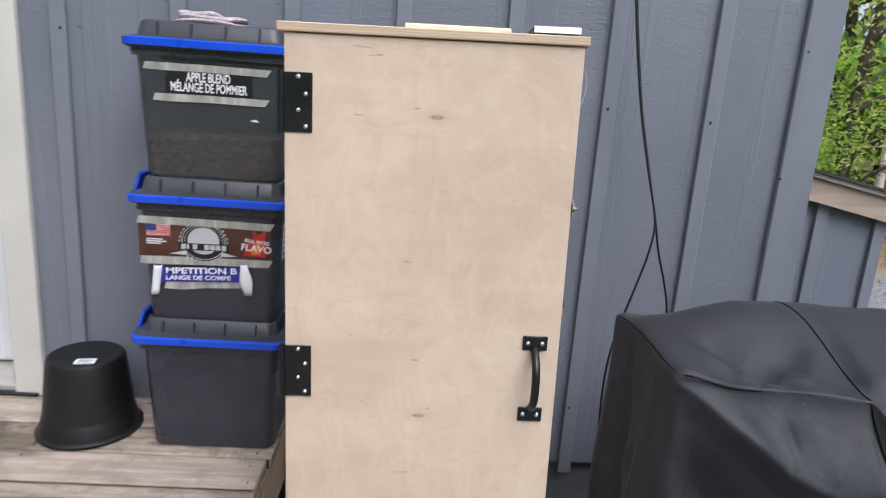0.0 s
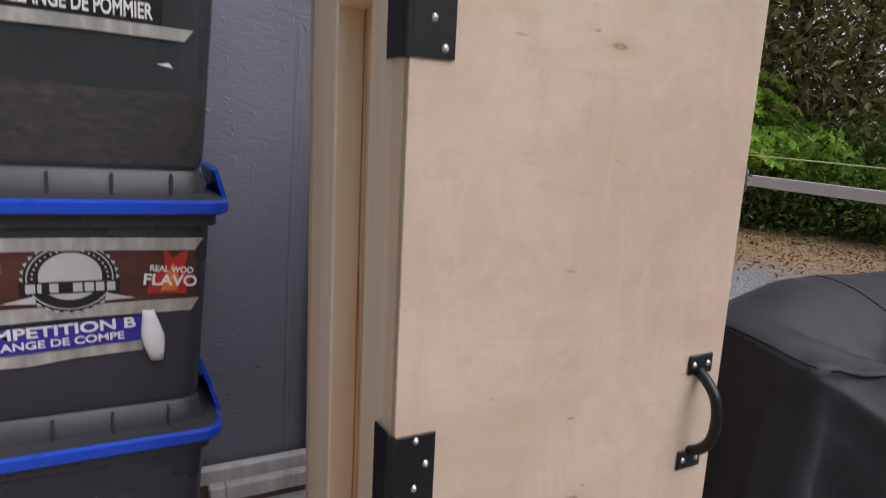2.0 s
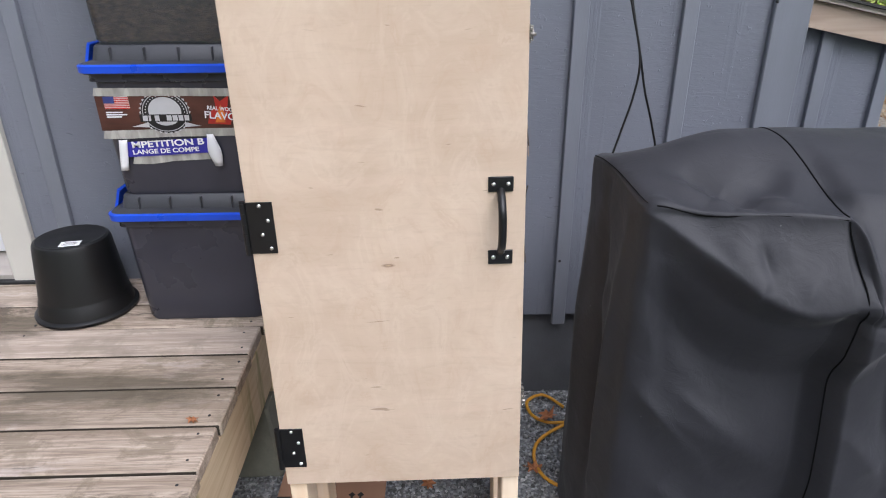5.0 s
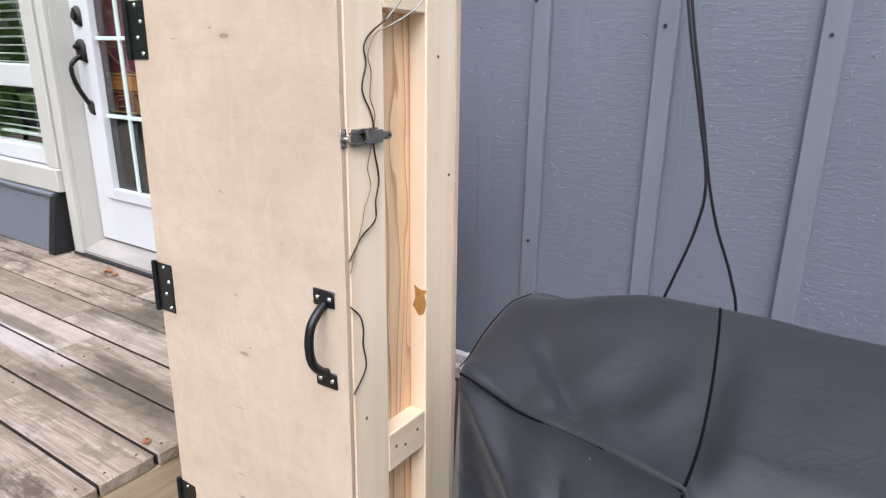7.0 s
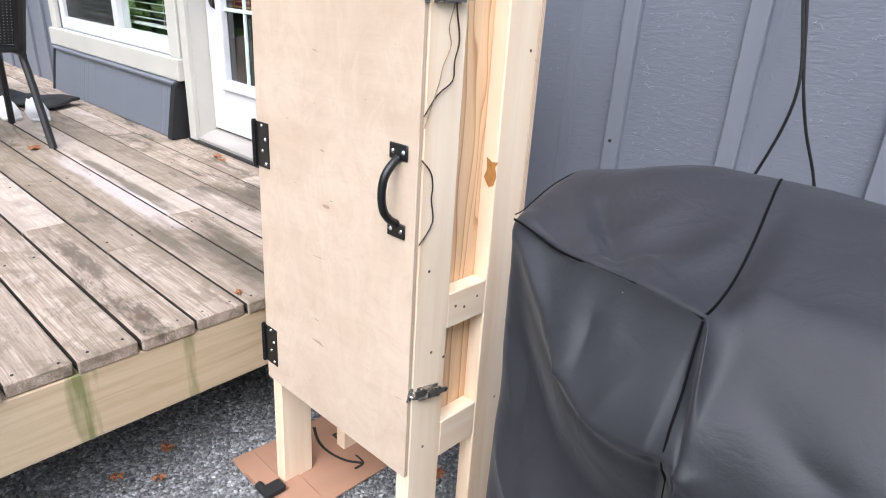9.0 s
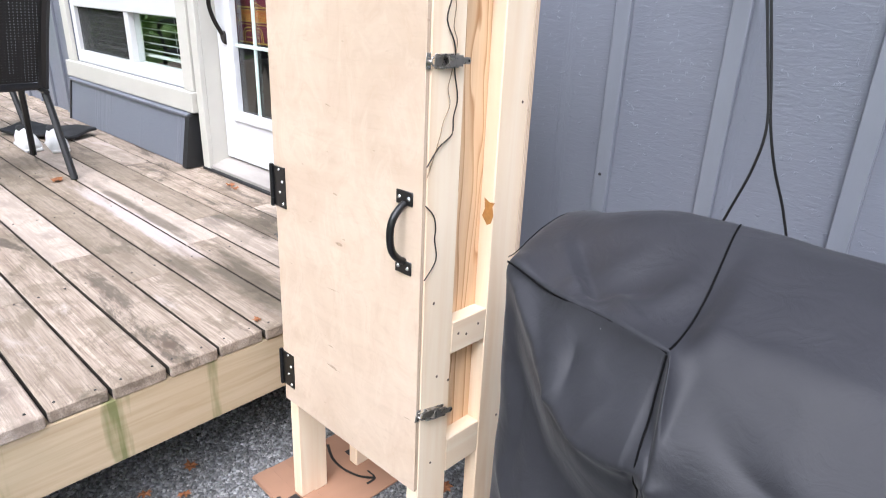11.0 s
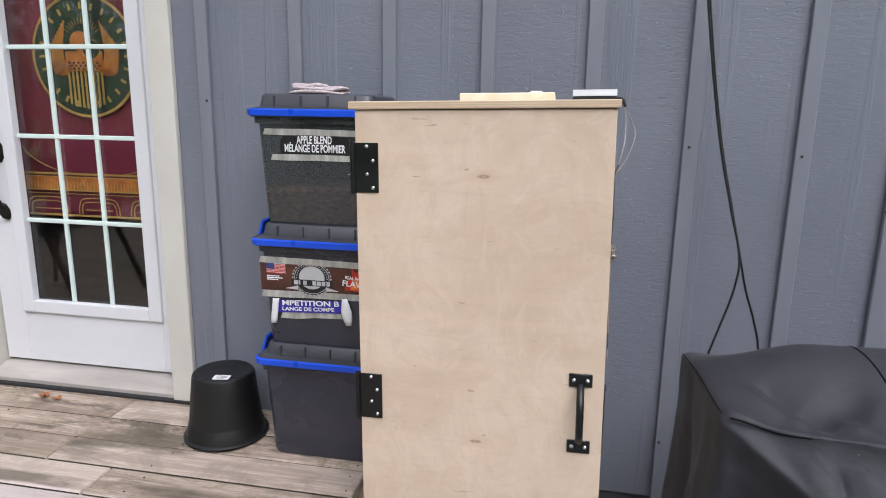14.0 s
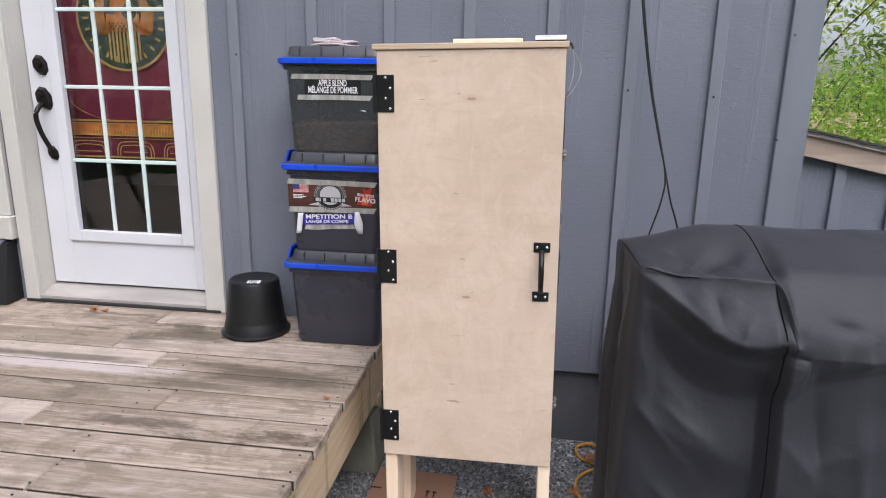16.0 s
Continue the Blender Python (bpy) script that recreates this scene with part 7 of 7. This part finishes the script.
# ---- gravel stones near the cabinet ----
def stones(name, n, x0, x1, y0, y1, s0, s1, seed):
    g_ = np.random.default_rng(seed)
    t = bmesh.new()
    bmesh.ops.create_icosphere(t, subdivisions=1, radius=1.0)
    bv = np.array([v.co[:] for v in t.verts])
    bf = np.array([[v.index for v in f.verts] for f in t.faces])
    t.free()
    sz = g_.uniform(s0, s1, (n, 1, 1)) * g_.uniform(0.6, 1.2, (n, 1, 3)) * np.array([1, 1, 0.7])
    v = bv[None] * (1 + 0.22 * g_.normal(0, 1, (n, len(bv), 1))) * sz
    a = g_.uniform(0, 6.28, n)
    r = np.stack([np.stack([np.cos(a), -np.sin(a)], 1), np.stack([np.sin(a), np.cos(a)], 1)], 1)
    v[:, :, :2] = np.einsum("kij,kpj->kpi", r, v[:, :, :2])
    v += np.stack([g_.uniform(x0, x1, n), g_.uniform(y0, y1, n), GROUND + g_.uniform(-0.002, 0.007, n)], 1)[:, None, :]
    f = bf[None] + (np.arange(n) * len(bv))[:, None, None]
    me_ = bpy.data.meshes.new(name)
    me_.from_pydata(v.reshape(-1, 3).tolist(), [], f.reshape(-1, 3).tolist())
    me_.materials.append(M_STONE)
    return tagged(new(name, me_), "grey crushed stone gravel", "gravel", kind="stuff")


stones("gravel", 42000, -1.0, 1.2, 0.35, 1.9, 0.0028, 0.0075, 3)

# ---- flattened cardboard under the cabinet ----
card = thing("cardboard_box", "flattened brown cardboard box with printed marks on the gravel", "cardboard", pose(-0.185, 1.30, GROUND + 0.008, 0, 0, -2))
bm = bmesh.new()
box(bm, -0.155, 0.155, -0.245, 0.245, 0.0, 0.005, 0.001)
part("sheet", bm, M_CARD, card)
bm = bmesh.new()
box(bm, -0.15, 0.150, -0.245, -0.135, 0.0055, 0.0105, 0.001)
fl = part("flap", bm, M_CARD, card)
bm = bmesh.new()
box(bm, -0.148, 0.05, -0.245, -0.185, 0.0108, 0.0155, 0.001)
part("flap", bm, M_CARD, card)
bm = bmesh.new()
tube(bm, [(-0.125, 0.015, 0.006), (-0.06, -0.012, 0.006), (0.0, -0.016, 0.006), (0.06, 0.0, 0.006), (0.098, 0.028, 0.006)], 0.006, 6, 6, 0.1)
tube(bm, [(0.060, 0.035, 0.006), (0.100, 0.032, 0.006), (0.104, -0.002, 0.006)], 0.004, 6, 3, 0.1)
box(bm, -0.06, -0.02, 0.035, 0.06, 0.0051, 0.0056)
box(bm, -0.155, -0.115, 0.105, 0.113, 0.0051, 0.0056)
for x in (0.06, 0.085):
    box(bm, x - 0.003, x + 0.003, 0.09, 0.12, 0.0051, 0.0056)
    t = bmesh.new()
    box(t, -0.007, 0.007, -0.007, 0.007, 0.0051, 0.0056)
    merge(bm, t, pose(x, 0.12, 0, 0, 0, 45))
box(bm, -0.025, -0.020, 0.14, 0.18, 0.0051, 0.0056)
box(bm, 0.0, 0.006, 0.14, 0.18, 0.0051, 0.0056)
part("print", bm, M_INK, card, "black printed marks")
bm = bmesh.new()
box(bm, 0.015, 0.055, -0.255, -0.195, 0.011, 0.032, 0.004)
rod(bm, (-0.005, -0.245, 0.02), (0.025, -0.245, 0.02), 0.012, n=10)
clip = solid("black_clip", bm, M_RUBBER, "small black plastic clip lying on the cardboard", "clip")
clip.matrix_world = pose(-0.185, 1.30, GROUND + 0.009, 0, 0, -2)

# ---- old frames leaning on the wall ----
def old_frame(x0, w, h, y, lean, mat_in, label):
    fr = thing("old_frame", label, "frame", pose(x0, y, GROUND, lean, 0, 0), "old frames")
    for a, b2, c2, d in ((0, 0.032, 0, h), (w - 0.032, w, 0, h)):
        bm_ = bmesh.new()
        box(bm_, a, b2, 0, 0.028, c2, d, 0.003)
        part("stile", bm_, M_FRAMEW, fr)
    for c2, d in ((0, 0.032), (h - 0.034, h)):
        bm_ = bmesh.new()
        box(bm_, 0.0325, w - 0.0325, 0.001, 0.027, c2, d, 0.003)
        part("rail", bm_, M_FRAMEW, fr)
    bm_ = bmesh.new()
    for a, b2, c2, d in ((0.033, 0.045, 0.033, h - 0.035), (w - 0.045, w - 0.033, 0.033, h - 0.035), (0.045, w - 0.045, 0.033, 0.045), (0.045, w - 0.045, h - 0.047, h - 0.035)):
        box(bm_, a, b2, 0.008, 0.020, c2, d)
    part("bead", bm_, M_BROWNW, fr)
    bm_ = bmesh.new()
    box(bm_, 0.045, w - 0.045, 0.013, 0.017, 0.045, h - 0.047)
    part("pane", bm_, mat_in, fr)


old_frame(-0.305, 0.44, 0.585, 1.745, -4, M_PANEL, "old peeling white wooden frame with cloudy pane leaning on the wall")
old_frame(-0.352, 0.46, 0.595, 1.80, -4, M_BROWNW, "old white-edged frame with brown backing leaning on the wall")

# ---- extension cord, weed ----
cord = thing("extension_cord", "orange-yellow extension cord lying in loops on the gravel", "cord", pose(0.47, 1.66, GROUND + 0.012))
bm = bmesh.new()
tube(bm, [(0.10, 0.13, 0.004), (0.04, 0.195, 0.008), (-0.02, 0.165, 0.004), (-0.016, 0.095, 0.003), (0.03, 0.050, 0.006), (0.09, 0.040, 0.012), (0.19, 0.060, 0.006), (0.28, 0.09, 0.003)], 0.0055, 8, 6)
part("loop", bm, M_CORD, cord, smooth=True)
bm = bmesh.new()
tube(bm, [(0.23, 0.085, 0.010), (0.14, 0.055, 0.014), (0.045, 0.010, 0.008), (-0.02, -0.045, 0.003), (-0.042, -0.12, 0.003), (-0.025, -0.195, 0.004), (0.03, -0.247, 0.003), (0.09, -0.29, 0.003), (0.18, -0.33, 0.003)], 0.0055, 8, 6)
part("tail", bm, M_CORD, cord, smooth=True)
g = np.random.default_rng(17)
c = np.stack([0.76 + 0.05 * g.normal(0, 1, 160), 1.85 + 0.025 * g.normal(0, 1, 160), GROUND + np.abs(g.normal(0.03, 0.025, 160))], 1)
me = leaf_field("leaves", c, 0.016, g)
me.materials.append(M_LEAFB)
weed = tagged(new("weed", me), "small green weed at the foundation", "weed")

# ---- fallen leaves on deck and gravel ----
def dry_leaf(x, y, z, s, seed):
    g_ = random.Random(seed)
    b = bmesh.new()
    n_ = 14
    c0 = b.verts.new((0, 0, 0.006))
    ring_ = []
    for i in range(n_):
        a_ = 2 * math.pi * i / n_
        r_ = s * (1.0 if i % 2 == 0 else 0.55) * g_.uniform(0.8, 1.15)
        ring_.append(b.verts.new((r_ * math.cos(a_), 0.75 * r_ * math.sin(a_), 0.003 + abs(g_.gauss(0, 0.25)) * s)))
    for i in range(n_):
        b.faces.new((c0, ring_[i], ring_[(i + 1) % n_]))
    o_ = solid("fallen_leaf", b, M_LEAFDRY, "dry reddish-brown fallen leaf", "leaf", group="fallen leaves")
    o_.matrix_world = pose(x, y, z, 0, 0, g_.uniform(0, 360))
    md_ = o_.modifiers.new("thick", "SOLIDIFY")
    md_.thickness = 0.0008


for k, (x, y, z, s) in enumerate(((-1.70, 1.80, DECKZ + 0.001, 0.032), (-1.64, 1.79, DECKZ + 0.001, 0.028), (-2.29, 1.21, DECKZ + 0.001, 0.045), (-0.415, 1.16, DECKZ + 0.001, 0.017), (-0.52, 0.95, GROUND + 0.012, 0.03), (-0.42, 0.88, GROUND + 0.012, 0.022), (-0.50, 0.80, GROUND + 0.012, 0.025), (0.10, 1.45, GROUND + 0.012, 0.03), (0.42, 1.5, GROUND + 0.012, 0.035), (0.50, 1.72, GROUND + 0.03, 0.04))):
    dry_leaf(x, y, z, s, 200 + k)

# ---- patio chair, shoes, bag ----
chair = thing("patio_chair", "charcoal metal patio chair with woven sling back", "chair", pose(-2.58, 1.02, DECKZ, 0, 0, -90))


def bar(name_, pts_, r_=0.013):
    b = bmesh.new()
    tube(b, pts_, r_, 8, 6)
    return part(name_, b, M_CHAIR, chair, smooth=True)


for s in (-1, 1):
    bar("front_leg", [(s * 0.27, -0.34, 0.0), (s * 0.26, -0.29, 0.25), (s * 0.25, -0.25, 0.42)], 0.016)
    bar("back_leg", [(s * 0.265, 0.305, 0.0), (s * 0.26, 0.20, 0.25), (s * 0.255, 0.12, 0.43)], 0.017)
    bar("back_post", [(s * 0.255, 0.12, 0.42), (s * 0.268, 0.215, 0.65), (s * 0.285, 0.335, 0.90)], 0.024)
    bar("arm", [(s * 0.25, -0.23, 0.42), (s * 0.285, -0.24, 0.60), (s * 0.29, -0.10, 0.655), (s * 0.285, 0.10, 0.66), (s * 0.268, 0.22, 0.66)])
    bar("seat_rail", [(s * 0.245, -0.24, 0.43), (s * 0.245, 0.20, 0.41)], 0.013)
bar("top_rail", [(-0.285, 0.335, 0.90), (0.0, 0.350, 0.905), (0.285, 0.335, 0.90)], 0.022)
bar("cross_rail", [(-0.25, 0.12, 0.43), (0.25, 0.12, 0.43)], 0.018)
bar("cross_rail", [(-0.245, -0.24, 0.43), (0.245, -0.24, 0.43)])


def woven(name_, p00, p10, p01, n_u, n_v, w):
    """A sling of woven flat strands with gaps."""
    b = bmesh.new()
    p00, p10, p01 = Vector(p00), Vector(p10), Vector(p01)
    du, dv = p10 - p00, p01 - p00
    nn = du.cross(dv).normalized()
    for i in range(n_u):
        a_ = p00 + du * (i + 0.5) / n_u
        d_ = du.normalized() * w
        q = [a_ - d_ + nn * 0.001, a_ + d_ + nn * 0.001, a_ + d_ + dv + nn * 0.001, a_ - d_ + dv + nn * 0.001]
        vs_ = [b.verts.new(v_) for v_ in q] + [b.verts.new(v_ - nn * 0.0018) for v_ in q]
        for idx in ((0, 1, 2, 3), (7, 6, 5, 4), (0, 4, 5, 1), (1, 5, 6, 2), (2, 6, 7, 3), (3, 7, 4, 0)):
            b.faces.new([vs_[k_] for k_ in idx])
    for i in range(n_v):
        a_ = p00 + dv * (i + 0.5) / n_v
        d_ = dv.normalized() * w
        q = [a_ - d_, a_ + d_, a_ + d_ + du, a_ - d_ + du]
        vs_ = [b.verts.new(v_ - nn * 0.001) for v_ in q] + [b.verts.new(v_ - nn * 0.0028) for v_ in q]
        for idx in ((0, 1, 2, 3), (7, 6, 5, 4), (0, 4, 5, 1), (1, 5, 6, 2), (2, 6, 7, 3), (3, 7, 4, 0)):
            b.faces.new([vs_[k_] for k_ in idx])
    return tagged(part(name_, b, M_MESH, chair), kind="stuff")


woven("back_sling", (-0.26, 0.125, 0.45), (0.26, 0.125, 0.45), (-0.26, 0.335, 0.89), 34, 34, 0.0052)
woven("seat_sling", (-0.24, -0.23, 0.432), (0.24, -0.23, 0.432), (-0.24, 0.12, 0.425), 34, 26, 0.0054)
copy_thing(chair, pose(-3.62, 1.10, DECKZ, 0, 0, -84))


def shoe(x, y, rz):
    s = thing("slip_on_shoe", "white slip-on clog lying on the deck", "shoe", pose(x, y, DECKZ + 0.002, 0, 0, rz), "shoes")
    b = bmesh.new()
    rings_ = []
    for u_, w_, h_ in ((-0.13, 0.02, 0.04), (-0.12, 0.038, 0.085), (-0.06, 0.044, 0.090), (0.0, 0.047, 0.092), (0.05, 0.052, 0.082), (0.09, 0.052, 0.066), (0.118, 0.042, 0.048), (0.135, 0.018, 0.028)):
        rings_.append([b.verts.new((u_, w_ * math.cos(a_), 0.018 + max(0.0, h_ * math.sin(a_) * (1 if a_ < math.pi else 0.15)))) for a_ in [2 * math.pi * q_ / 16 for q_ in range(16)]])
    loft(b, rings_)
    part("upper", b, M_SHOE, s, smooth=True)
    b = bmesh.new()
    box(b, -0.135, 0.14, -0.046, 0.046, 0.0, 0.02, 0.012, 3)
    part("sole", b, M_SHOE, s, smooth=True)
    b = bmesh.new()
    t_ = bmesh.new()
    bmesh.ops.create_uvsphere(t_, u_segments=14, v_segments=8, radius=1)
    merge(b, t_, Matrix.Translation((-0.058, 0, 0.104)) @ Matrix.Rotation(radians(8), 4, "Y") @ Matrix.Diagonal((0.056, 0.033, 0.012, 1)))
    part("opening", b, M_RUBBER, s, "dark foot opening", True)


shoe(-3.00, 1.435, -8)
shoe(-3.10, 1.315, -2)
bag = thing("door_mat", "crumpled black rubber mat lying on the deck", "mat", pose(-3.36, 1.53, DECKZ + 0.022, 0, 0, 30))
bm = bmesh.new()
box(bm, -0.30, 0.22, -0.12, 0.12, 0.0, 0.018, 0.006)
bmesh.ops.subdivide_edges(bm, edges=bm.edges[:], cuts=3, use_grid_fill=True)
for v in bm.verts:
    v.co.z += 0.012 * math.sin(v.co.x * 14) + 0.01 * math.sin(v.co.y * 20)
part("sheet", bm, M_RUBBER, bag, smooth=True)
